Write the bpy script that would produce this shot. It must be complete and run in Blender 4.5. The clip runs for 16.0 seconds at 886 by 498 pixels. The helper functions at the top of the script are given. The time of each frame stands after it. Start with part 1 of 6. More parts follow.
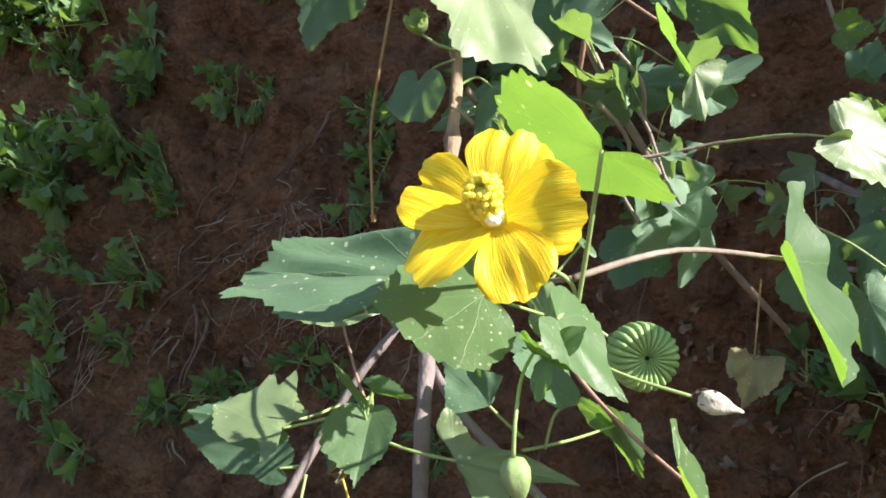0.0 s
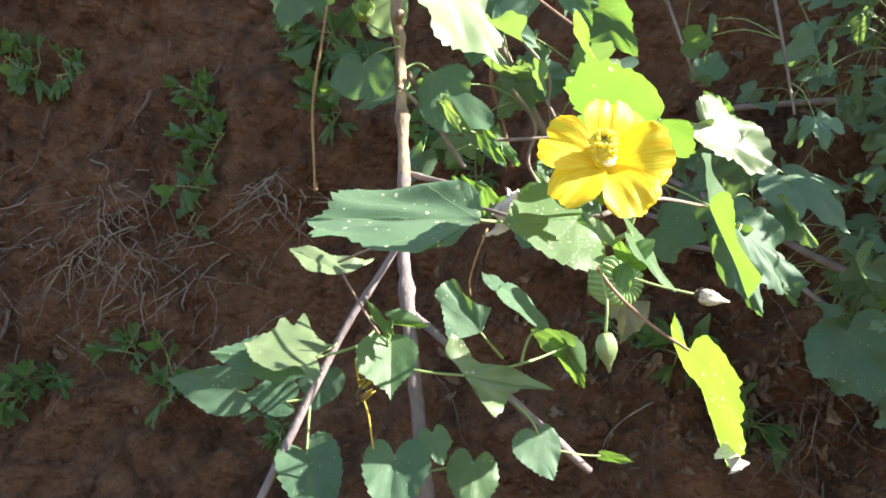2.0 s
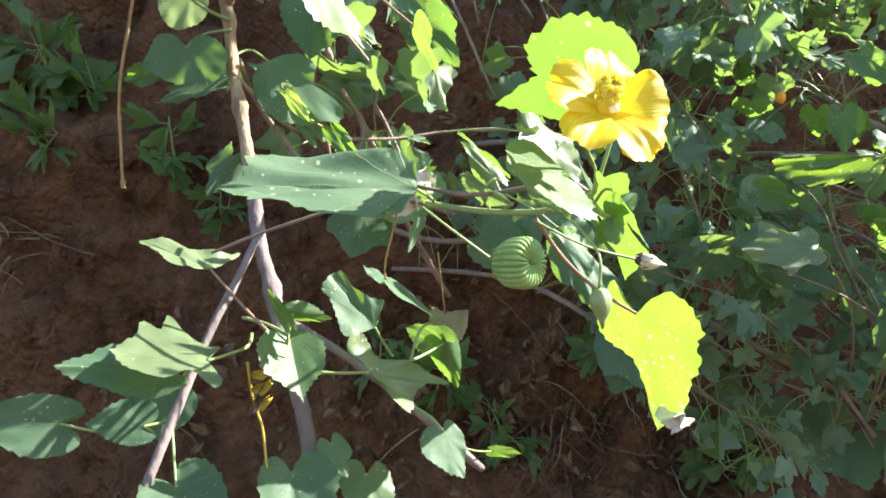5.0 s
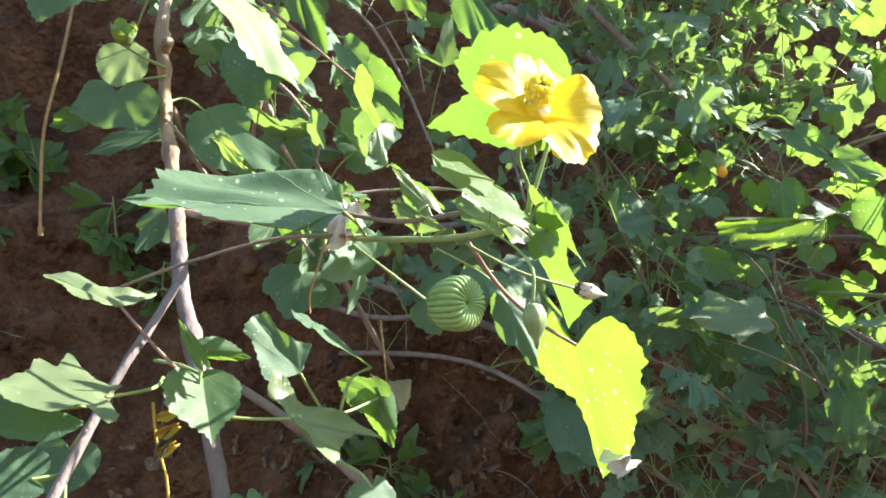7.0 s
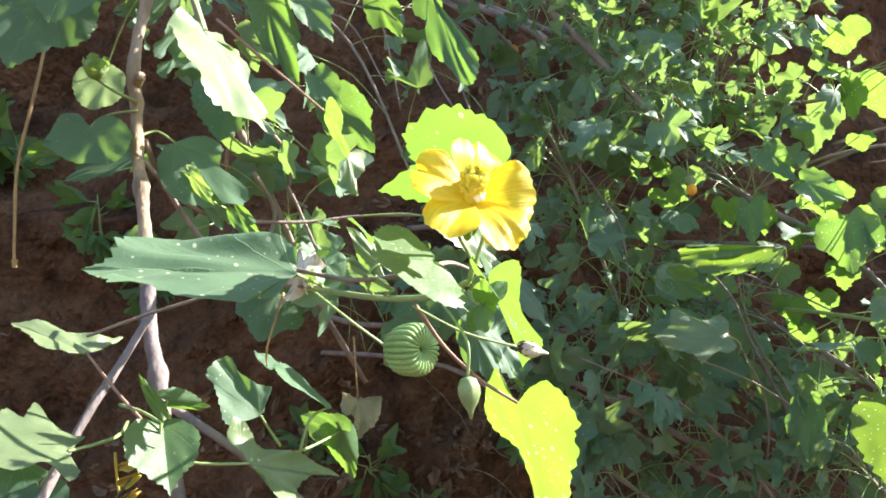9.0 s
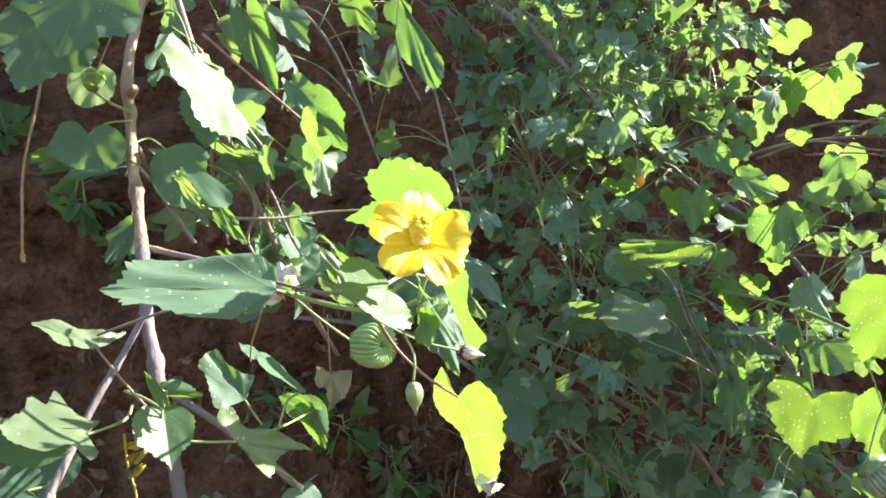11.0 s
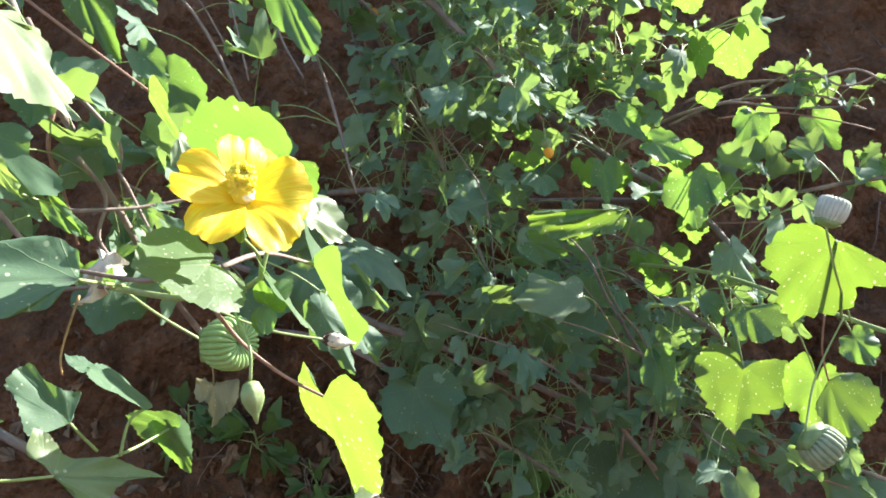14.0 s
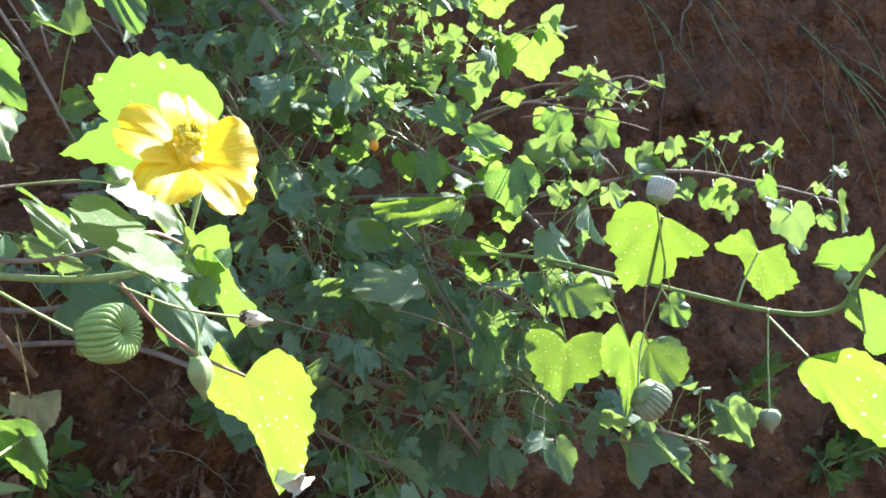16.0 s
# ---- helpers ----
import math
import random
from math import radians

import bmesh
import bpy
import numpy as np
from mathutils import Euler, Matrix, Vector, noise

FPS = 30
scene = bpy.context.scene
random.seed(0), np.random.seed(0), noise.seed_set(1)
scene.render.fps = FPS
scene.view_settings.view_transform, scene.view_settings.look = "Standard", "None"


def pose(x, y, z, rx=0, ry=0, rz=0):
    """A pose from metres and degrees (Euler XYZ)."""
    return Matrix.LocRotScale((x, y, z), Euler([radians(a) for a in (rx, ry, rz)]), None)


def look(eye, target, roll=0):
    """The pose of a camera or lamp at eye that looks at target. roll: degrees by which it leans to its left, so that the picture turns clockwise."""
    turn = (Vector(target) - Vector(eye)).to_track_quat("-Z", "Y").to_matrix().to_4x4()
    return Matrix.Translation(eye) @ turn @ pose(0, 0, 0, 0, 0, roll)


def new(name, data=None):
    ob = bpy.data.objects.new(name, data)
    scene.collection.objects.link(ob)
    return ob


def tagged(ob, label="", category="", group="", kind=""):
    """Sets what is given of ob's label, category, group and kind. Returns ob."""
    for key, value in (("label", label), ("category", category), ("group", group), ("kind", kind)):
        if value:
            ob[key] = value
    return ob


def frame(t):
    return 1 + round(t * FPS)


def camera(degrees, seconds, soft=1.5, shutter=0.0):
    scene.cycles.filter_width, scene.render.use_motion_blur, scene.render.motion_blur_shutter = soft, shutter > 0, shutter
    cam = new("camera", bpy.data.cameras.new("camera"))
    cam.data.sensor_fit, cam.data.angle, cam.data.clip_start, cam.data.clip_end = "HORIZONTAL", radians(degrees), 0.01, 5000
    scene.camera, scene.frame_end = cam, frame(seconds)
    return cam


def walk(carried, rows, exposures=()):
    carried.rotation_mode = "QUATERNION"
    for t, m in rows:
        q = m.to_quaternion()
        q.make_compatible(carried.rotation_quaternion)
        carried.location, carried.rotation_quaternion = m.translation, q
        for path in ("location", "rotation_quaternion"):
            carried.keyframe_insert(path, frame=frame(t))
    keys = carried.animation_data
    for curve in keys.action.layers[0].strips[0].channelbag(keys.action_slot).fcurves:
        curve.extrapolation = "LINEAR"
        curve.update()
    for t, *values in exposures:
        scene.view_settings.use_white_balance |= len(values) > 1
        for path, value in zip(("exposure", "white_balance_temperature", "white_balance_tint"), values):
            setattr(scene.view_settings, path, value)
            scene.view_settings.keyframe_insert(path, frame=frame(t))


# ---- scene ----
cam = camera(60.0, 16.0, soft=1.7)
PATH = [
    (0, (0.0, 0.0, 1.008), (-0.005, 1.991, 0.819), 0.9),
    (0.5, (-0.015, -0.073, 1.016), (0.057, 1.92, 0.867), 1.6),
    (1, (-0.042, -0.118, 1.021), (0.097, 1.872, 0.872), 1.7),
    (1.5, (-0.069, -0.115, 1.013), (0.179, 1.862, 0.842), 1.7),
    (2, (-0.114, -0.055, 0.993), (0.444, 1.855, 0.794), 1.9),
    (2.5, (-0.145, -0.014, 0.992), (0.72, 1.78, 0.822), 2.1),
    (3, (-0.189, 0.001, 0.99), (0.942, 1.646, 0.867), 1.4),
    (3.5, (-0.207, -0.002, 1.009), (1.005, 1.584, 0.887), 0.9),
    (4, (-0.183, 0.0, 0.998), (0.932, 1.654, 0.852), 1.0),
    (4.5, (-0.185, 0.007, 0.974), (0.955, 1.648, 0.888), 0.7),
    (4.7, (-0.192, 0.012, 0.965), (1.017, 1.604, 0.887), 0.6),
    (6.8, (-0.172, 0.021, 0.927), (1.158, 1.499, 1.139), 2.1),
    (7, (-0.169, 0.023, 0.925), (1.158, 1.5, 1.162), 2.0),
    (7.5, (-0.162, 0.033, 0.923), (1.17, 1.503, 1.176), 1.9),
    (8, (-0.155, 0.035, 0.924), (1.19, 1.49, 1.198), 1.7),
    (8.2, (-0.154, 0.034, 0.929), (1.193, 1.488, 1.2), 1.8),
    (10.3, (-0.209, -0.063, 0.986), (1.13, 1.422, 1.027), 3.4),
    (10.5, (-0.211, -0.062, 0.987), (1.145, 1.408, 1.035), 3.4),
    (11, (-0.206, -0.056, 0.985), (1.19, 1.374, 1.049), 3.2),
    (11.5, (-0.198, -0.055, 0.988), (1.259, 1.313, 1.072), 3.0),
    (12, (-0.2, -0.04, 0.989), (1.333, 1.241, 1.082), 2.2),
    (12.5, (-0.22, -0.026, 0.99), (1.415, 1.121, 1.106), -0.1),
    (13, (-0.215, -0.024, 0.991), (1.455, 1.07, 1.102), -1.2),
    (13.5, (-0.177, -0.028, 0.986), (1.446, 1.137, 1.081), -1.0),
    (14, (-0.135, -0.029, 0.971), (1.383, 1.27, 1.049), -0.8),
    (14.5, (-0.128, -0.017, 0.963), (1.388, 1.285, 1.028), -1.2),
    (15, (-0.144, 0.013, 0.957), (1.529, 1.108, 1.018), -2.1),
    (15.5, (-0.158, 0.019, 0.96), (1.632, 0.908, 1.03), -2.8),
    (16, (-0.171, 0.021, 0.958), (1.665, 0.809, 1.033), -3.2),
]
walk(cam, [(t, look(eye, target, roll)) for t, eye, target, roll in PATH], exposures=[(0, 1.52, 6500, 10), (1.0, 1.90, 6500, 10), (2.0, 2.07, 6500, 10), (3.0, 2.08, 6500, 10), (8.0, 2.12, 6500, 10), (11.0, 2.12, 6320, 13), (14.5, 2.06, 6300, 13), (16, 2.14, 6050, 13)])

# ---- light ----
world = bpy.data.worlds.new("sky")
scene.world = world
world.use_nodes = True
wn = world.node_tree.nodes
sky = wn.new("ShaderNodeTexSky")
sky.sky_type, sky.sun_disc = "NISHITA", False
sky.sun_elevation, sky.sun_rotation = radians(38.5), radians(112.6)
world.node_tree.links.new(sky.outputs[0], wn["Background"].inputs[0])
wn["Background"].inputs[1].default_value = 0.088
sun = new("sun", bpy.data.lights.new("sun", "SUN"))
sun.data.energy, sun.data.angle, sun.data.color = 5.0, radians(0.5), (1.0, 0.95, 0.86)
sun.matrix_world = look((7.2, -3.0, 6.2 + 1), (0, 0, 1))


# ---- materials ----
def material(name):
    m = bpy.data.materials.new(name)
    m.use_nodes = True
    nt = m.node_tree
    return m, nt, nt.nodes["Principled BSDF"]


def calc(nt, op, a, b=None, c=None):
    nd = nt.nodes.new("ShaderNodeMath")
    nd.operation = op
    for slot, v in enumerate((a, b, c)):
        if v is None:
            continue
        if isinstance(v, (int, float)):
            nd.inputs[slot].default_value = v
        else:
            nt.links.new(v, nd.inputs[slot])
    return nd.outputs[0]


def blend(nt, fac, a, b):
    nd = nt.nodes.new("ShaderNodeMix")
    nd.data_type = "RGBA"
    for slot, v in ((0, fac), (6, a), (7, b)):
        if isinstance(v, (int, float, tuple)):
            nd.inputs[slot].default_value = (*v, 1) if isinstance(v, tuple) else v
        else:
            nt.links.new(v, nd.inputs[slot])
    return nd.outputs[2]


def ramp(nt, fac, lo, hi):
    nd = nt.nodes.new("ShaderNodeMapRange")
    nd.inputs["From Min"].default_value, nd.inputs["From Max"].default_value = lo, hi
    nt.links.new(fac, nd.inputs["Value"])
    return nd.outputs[0]


def noise_of(nt, coord, scale, detail=4.0, rough=0.55):
    nd = nt.nodes.new("ShaderNodeTexNoise")
    nd.inputs["Scale"].default_value, nd.inputs["Detail"].default_value = scale, detail
    nd.inputs["Roughness"].default_value = rough
    nt.links.new(coord, nd.inputs["Vector"])
    return nd.outputs[0]


def bump(nt, bsdf, height, strength, distance):
    nd = nt.nodes.new("ShaderNodeBump")
    nd.inputs["Strength"].default_value, nd.inputs["Distance"].default_value = strength, distance
    nt.links.new(height, nd.inputs["Height"])
    nt.links.new(nd.outputs[0], bsdf.inputs["Normal"])
    return nd.outputs[0]


def leaf_material(name, dark, light, glow, spots=0.0, through_share=0.42, rough=0.44, vein=(0.34, 0.42, 0.22), pick_share=1.0, island=False, gloss=0.5):
    """A thin downy leaf: palmate veins, fine net, pale feeding spots, light shining through."""
    m, nt, bsdf = material(name)
    uv = nt.nodes.new("ShaderNodeUVMap")
    split = nt.nodes.new("ShaderNodeSeparateXYZ")
    nt.links.new(uv.outputs[0], split.inputs[0])
    x, y = split.outputs[0], split.outputs[1]
    info = nt.nodes.new("ShaderNodeNewGeometry" if island else "ShaderNodeObjectInfo")
    chance = info.outputs["Random Per Island" if island else "Random"]
    shift = nt.nodes.new("ShaderNodeVectorMath")
    shift.operation = "ADD"
    nt.links.new(uv.outputs[0], shift.inputs[0])
    far = nt.nodes.new("ShaderNodeCombineXYZ")
    nt.links.new(calc(nt, "MULTIPLY", chance, 37.0), far.inputs[0])
    nt.links.new(calc(nt, "MULTIPLY", chance, 91.0), far.inputs[1])
    nt.links.new(far.outputs[0], shift.inputs[1])
    place = shift.outputs[0]
    r = calc(nt, "SQRT", calc(nt, "ADD", calc(nt, "MULTIPLY", x, x), calc(nt, "MULTIPLY", y, y)))
    ang = calc(nt, "ARCTAN2", x, y)
    wobble = calc(nt, "MULTIPLY", calc(nt, "SUBTRACT", noise_of(nt, place, 5.0), 0.5), 0.25)
    off = calc(nt, "MULTIPLY", calc(nt, "ABSOLUTE", calc(nt, "SINE", calc(nt, "MULTIPLY", calc(nt, "ADD", ang, wobble), 5.2))), r)
    main = calc(nt, "SUBTRACT", 1.0, ramp(nt, off, 0.0, 0.022))
    net = nt.nodes.new("ShaderNodeTexVoronoi")
    net.feature = "DISTANCE_TO_EDGE"
    net.voronoi_dimensions = "2D"
    net.inputs["Scale"].default_value = 13.0
    nt.links.new(place, net.inputs["Vector"])
    fine = calc(nt, "SUBTRACT", 1.0, ramp(nt, net.outputs["Distance"], 0.0, 0.09))
    veins = calc(nt, "MAXIMUM", main, calc(nt, "MULTIPLY", fine, 0.12))
    patch = ramp(nt, noise_of(nt, place, 3.2), 0.35, 0.68)
    tone = calc(nt, "ADD", calc(nt, "MULTIPLY", patch, 0.5), calc(nt, "MULTIPLY", chance, 0.5))
    col = blend(nt, tone, dark, light)
    col = blend(nt, calc(nt, "MULTIPLY", veins, 0.45), col, vein)
    down = noise_of(nt, place, 60.0, 2.0)
    col = blend(nt, calc(nt, "MULTIPLY", ramp(nt, down, 0.5, 0.8), 0.12), col, (0.42, 0.47, 0.38))
    if spots:
        dots = nt.nodes.new("ShaderNodeTexVoronoi")
        dots.voronoi_dimensions = "2D"
        dots.inputs["Scale"].default_value = 13.0
        nt.links.new(place, dots.inputs["Vector"])
        pick = nt.nodes.new("ShaderNodeSeparateXYZ")
        nt.links.new(dots.outputs["Color"], pick.inputs[0])
        keep = ramp(nt, noise_of(nt, place, 2.3, 2.0), 0.60 - 0.25 * spots, 0.75 - 0.25 * spots)
        reach = calc(nt, "MULTIPLY", calc(nt, "POWER", pick.outputs[0], 3.0), 0.23)
        ragged = calc(nt, "ADD", dots.outputs["Distance"], calc(nt, "MULTIPLY", calc(nt, "SUBTRACT", noise_of(nt, place, 22.0, 3.0), 0.5), 0.36))
        near = ramp(nt, calc(nt, "SUBTRACT", reach, ragged), -0.01, 0.05)
        eaten = calc(nt, "MULTIPLY", calc(nt, "MULTIPLY", near, keep), 0.35 + 0.5 * pick_share)
        col = blend(nt, eaten, col, (0.68, 0.69, 0.48))
    nt.links.new(col, bsdf.inputs["Base Color"])
    bsdf.inputs["Roughness"].default_value = rough
    bsdf.inputs["Specular IOR Level"].default_value = gloss
    bsdf.inputs["Sheen Weight"].default_value = 0.08
    bsdf.inputs["Sheen Roughness"].default_value = 0.45
    nrm = bump(nt, bsdf, calc(nt, "ADD", calc(nt, "MULTIPLY", veins, -1.0), calc(nt, "MULTIPLY", patch, 0.6)), 0.3, 0.0007)
    trans = nt.nodes.new("ShaderNodeBsdfTranslucent")
    gcol = blend(nt, calc(nt, "MULTIPLY", patch, 0.7), glow, (glow[0] * 0.72, glow[1] * 0.82, glow[2] * 0.8))
    gcol = blend(nt, calc(nt, "MULTIPLY", veins, 0.42), gcol, (glow[0] * 0.7, glow[1] * 0.72, glow[2]))
    if spots:
        gcol = blend(nt, eaten, gcol, (0.80, 0.82, 0.42))
    nt.links.new(gcol, trans.inputs[0])
    nt.links.new(nrm, trans.inputs["Normal"])
    mix = nt.nodes.new("ShaderNodeMixShader")
    mix.inputs[0].default_value = through_share
    nt.links.new(bsdf.outputs[0], mix.inputs[1])
    nt.links.new(trans.outputs[0], mix.inputs[2])
    nt.links.new(mix.outputs[0], nt.nodes["Material Output"].inputs[0])
    return m


def plain(name, a, b, scale=40.0, rough=0.7, depth=0.001, stretch=(1, 1, 1)):
    m, nt, bsdf = material(name)
    tc = nt.nodes.new("ShaderNodeTexCoord")
    mp = nt.nodes.new("ShaderNodeMapping")
    mp.inputs["Scale"].default_value = stretch
    nt.links.new(tc.outputs["Object"], mp.inputs[0])
    big, small = noise_of(nt, mp.outputs[0], scale), noise_of(nt, mp.outputs[0], scale * 6, 3.0)
    tone = calc(nt, "ADD", calc(nt, "MULTIPLY", ramp(nt, big, 0.3, 0.7), 0.65), calc(nt, "MULTIPLY", small, 0.35))
    nt.links.new(blend(nt, tone, a, b), bsdf.inputs["Base Color"])
    bsdf.inputs["Roughness"].default_value = rough
    bump(nt, bsdf, calc(nt, "ADD", big, calc(nt, "MULTIPLY", small, 0.5)), 0.6, depth)
    return m


LEAF = leaf_material("downy_leaf", (0.062, 0.130, 0.055), (0.125, 0.215, 0.092), (0.25, 0.44, 0.05), spots=0.3)
LEAF_SPOTTED = leaf_material("spotted_leaf", (0.060, 0.125, 0.050), (0.12, 0.205, 0.075), (0.305, 0.53, 0.065), spots=0.7)
LEAF_GREY = leaf_material("greyish_leaf", (0.050, 0.115, 0.066), (0.120, 0.205, 0.115), (0.26, 0.45, 0.06), spots=0.4, pick_share=0.6, through_share=0.32, rough=0.58, gloss=0.35)
LEAF_GREY_DOTTED = leaf_material("dotted_greyish_leaf", (0.050, 0.115, 0.066), (0.120, 0.205, 0.115), (0.26, 0.45, 0.06), spots=1.3, pick_share=0.5, through_share=0.32, rough=0.52, gloss=0.4)
LEAF_PALE = leaf_material("pale_leaf", (0.22, 0.32, 0.09), (0.34, 0.44, 0.16), (0.36, 0.50, 0.08), spots=0.2, through_share=0.4)
LEAF_DOTTED = leaf_material("dotted_leaf", (0.060, 0.125, 0.050), (0.12, 0.205, 0.075), (0.31, 0.49, 0.045), spots=1.25, pick_share=0.7)
# lighter copy for leaves in the sun, part of their brightness in the colour
LEAF_SUN_TONE = leaf_material("sun_toned_leaf", (0.12, 0.175, 0.08), (0.235, 0.30, 0.15), (0.30, 0.46, 0.08), spots=0.5, pick_share=0.5, through_share=0.3)
BUSH_TONES = ("bush_leaf", (0.085, 0.165, 0.110), (0.21, 0.31, 0.205), (0.32, 0.48, 0.09))
LEAF_BUSH = leaf_material(*BUSH_TONES, spots=0.3, pick_share=0.4, through_share=0.36, rough=0.62, gloss=0.3)
LEAF_MASS = leaf_material(*BUSH_TONES, spots=0.3, pick_share=0.4, through_share=0.36, rough=0.62, gloss=0.3, island=True)
LEAF_WEED = leaf_material("weed_leaf", (0.05, 0.12, 0.035), (0.11, 0.21, 0.07), (0.26, 0.42, 0.06))
LEAF_DRY = leaf_material("withered_leaf", (0.22, 0.19, 0.09), (0.40, 0.36, 0.2), (0.40, 0.34, 0.10), spots=0.6, vein=(0.45, 0.40, 0.25))
LEAF_LITTER = plain("litter", (0.09, 0.055, 0.032), (0.26, 0.18, 0.11), 60.0, 0.85)
BARK = plain("grey_bark", (0.10, 0.077, 0.068), (0.36, 0.28, 0.225), 48.0, 0.8, 0.003, (1, 1, 0.3))
# one bark in two tones, sunlit and shaded, the light put into colour
BARK_SUN_TONE = plain("sun_toned_bark", (0.105, 0.070, 0.048), (0.46, 0.335, 0.225), 70.0, 0.85, 0.004, (1, 1, 0.22))
BARK_SHADE_TONE = plain("shade_toned_bark", (0.095, 0.074, 0.076), (0.30, 0.24, 0.235), 60.0, 0.8, 0.003, (1, 1, 0.4))
TWIG = plain("reddish_twig", (0.20, 0.10, 0.07), (0.36, 0.22, 0.15), 120.0, 0.65, 0.0006)
GREEN_STALK = plain("green_stalk", (0.18, 0.27, 0.085), (0.33, 0.42, 0.17), 140.0, 0.5, 0.0004)
DRY_TWIG = plain("dry_twig", (0.20, 0.12, 0.05), (0.42, 0.28, 0.12), 120.0, 0.8, 0.0006)
ROOT = plain("root", (0.07, 0.045, 0.03), (0.19, 0.13, 0.095), 60.0, 0.9)
STRAW = plain("straw", (0.15, 0.12, 0.08), (0.36, 0.30, 0.22), 70.0, 0.8)
FRUIT = plain("green_fruit", (0.17, 0.30, 0.09), (0.31, 0.45, 0.18), 170.0, 0.6, 0.0005)
FRUIT_GREY = plain("downy_fruit", (0.13, 0.18, 0.09), (0.33, 0.39, 0.25), 170.0, 0.7, 0.0006)
FRUIT_PALE = plain("pale_fruit", (0.34, 0.37, 0.29), (0.60, 0.62, 0.52), 170.0, 0.75, 0.0006)
BUD = plain("bud", (0.13, 0.21, 0.07), (0.30, 0.38, 0.16), 170.0, 0.6, 0.0005)
HUSK_GREY = plain("grey_husk", (0.035, 0.030, 0.028), (0.46, 0.43, 0.39), 260.0, 0.85, 0.0006)
HUSK_BROWN = plain("brown_husk", (0.05, 0.03, 0.022), (0.16, 0.10, 0.07), 150.0, 0.8, 0.0005)
PAPERY = plain("papery_leaf", (0.40, 0.34, 0.26), (0.78, 0.73, 0.64), 160.0, 0.8, 0.0012)
YELLOW_DEAD = plain("yellowed_leaf", (0.40, 0.26, 0.03), (0.60, 0.45, 0.10), 120.0, 0.7, 0.0005)
ORANGE = plain("orange_bloom", (0.75, 0.30, 0.02), (0.85, 0.42, 0.04), 120.0, 0.6, 0.0004)


def petal_material(name, deep, pale, glow=(1.0, 0.76, 0.035, 1), share=0.42):
    m, nt, bsdf = material(name)
    uv = nt.nodes.new("ShaderNodeUVMap")
    mp = nt.nodes.new("ShaderNodeMapping")
    mp.inputs["Scale"].default_value = (16, 1.1, 1)
    nt.links.new(uv.outputs[0], mp.inputs[0])
    streak = noise_of(nt, mp.outputs[0], 1.6, 4.0, 0.6)
    fine = noise_of(nt, mp.outputs[0], 6.0, 2.0)
    col = blend(nt, ramp(nt, streak, 0.42, 0.62), deep, pale)
    nt.links.new(col, bsdf.inputs["Base Color"])
    bsdf.inputs["Roughness"].default_value = 0.42
    bsdf.inputs["Specular IOR Level"].default_value = 0.5
    nrm = bump(nt, bsdf, calc(nt, "ADD", streak, calc(nt, "MULTIPLY", fine, 0.4)), 0.45, 0.0009)
    trans = nt.nodes.new("ShaderNodeBsdfTranslucent")
    trans.inputs[0].default_value = glow
    nt.links.new(nrm, trans.inputs["Normal"])
    mix = nt.nodes.new("ShaderNodeMixShader")
    mix.inputs[0].default_value = share
    nt.links.new(bsdf.outputs[0], mix.inputs[1])
    nt.links.new(trans.outputs[0], mix.inputs[2])
    nt.links.new(mix.outputs[0], nt.nodes["Material Output"].inputs[0])
    return m


def earth_material():
    m, nt, bsdf = material("red_earth")
    tc = nt.nodes.new("ShaderNodeTexCoord")
    at = tc.outputs["Object"]
    broad, mid, grain = noise_of(nt, at, 2.2, 5.0), noise_of(nt, at, 14.0, 6.0, 0.65), noise_of(nt, at, 95.0, 4.0, 0.7)
    col = blend(nt, ramp(nt, mid, 0.32, 0.7), (0.062, 0.031, 0.017), (0.280, 0.150, 0.082))
    col = blend(nt, calc(nt, "MULTIPLY", ramp(nt, broad, 0.45, 0.7), 0.55), col, (0.28, 0.150, 0.082))
    col = blend(nt, calc(nt, "MULTIPLY", ramp(nt, grain, 0.55, 0.75), 0.35), col, (0.30, 0.21, 0.14))
    stones = nt.nodes.new("ShaderNodeTexVoronoi")
    stones.inputs["Scale"].default_value = 32.0
    nt.links.new(at, stones.inputs["Vector"])
    nt.links.new(col, bsdf.inputs["Base Color"])
    bsdf.inputs["Roughness"].default_value = 0.93
    bsdf.inputs["Specular IOR Level"].default_value = 0.15
    crumb = nt.nodes.new("ShaderNodeTexVoronoi")
    crumb.inputs["Scale"].default_value = 75.0
    nt.links.new(at, crumb.inputs["Vector"])
    h = calc(nt, "ADD", mid, calc(nt, "ADD", calc(nt, "MULTIPLY", grain, 0.35), calc(nt, "MULTIPLY", stones.outputs["Distance"], -0.5)))
    h = calc(nt, "ADD", h, calc(nt, "MULTIPLY", crumb.outputs["Distance"], -0.28))
    bump(nt, bsdf, h, 1.0, 0.06)
    return m


PETAL, EARTH = petal_material("yellow_petal", (1.0, 0.58, 0.005), (1.0, 0.86, 0.06)), earth_material()
STAMEN = petal_material("stamen", (1.0, 0.95, 0.12), (1.0, 0.98, 0.40), (1.0, 0.93, 0.12, 1), 0.6)
# white that stands in for the highlight at the flower's centre
GLARE_WHITE = plain("glare_knob", (0.90, 0.88, 0.74), (0.97, 0.96, 0.88), 300.0, 0.35, 0.0002)


# ---- building helpers ----
def V(*a):
    return Vector(a)


ORIGIN = {}


def thing(name, base, label, category, kind="", group=""):
    ob = new(name)
    ob.location = base
    ob.empty_display_size = 0.05
    ORIGIN[ob.name] = Vector(base)
    return tagged(ob, label, category, group=group, kind=kind)


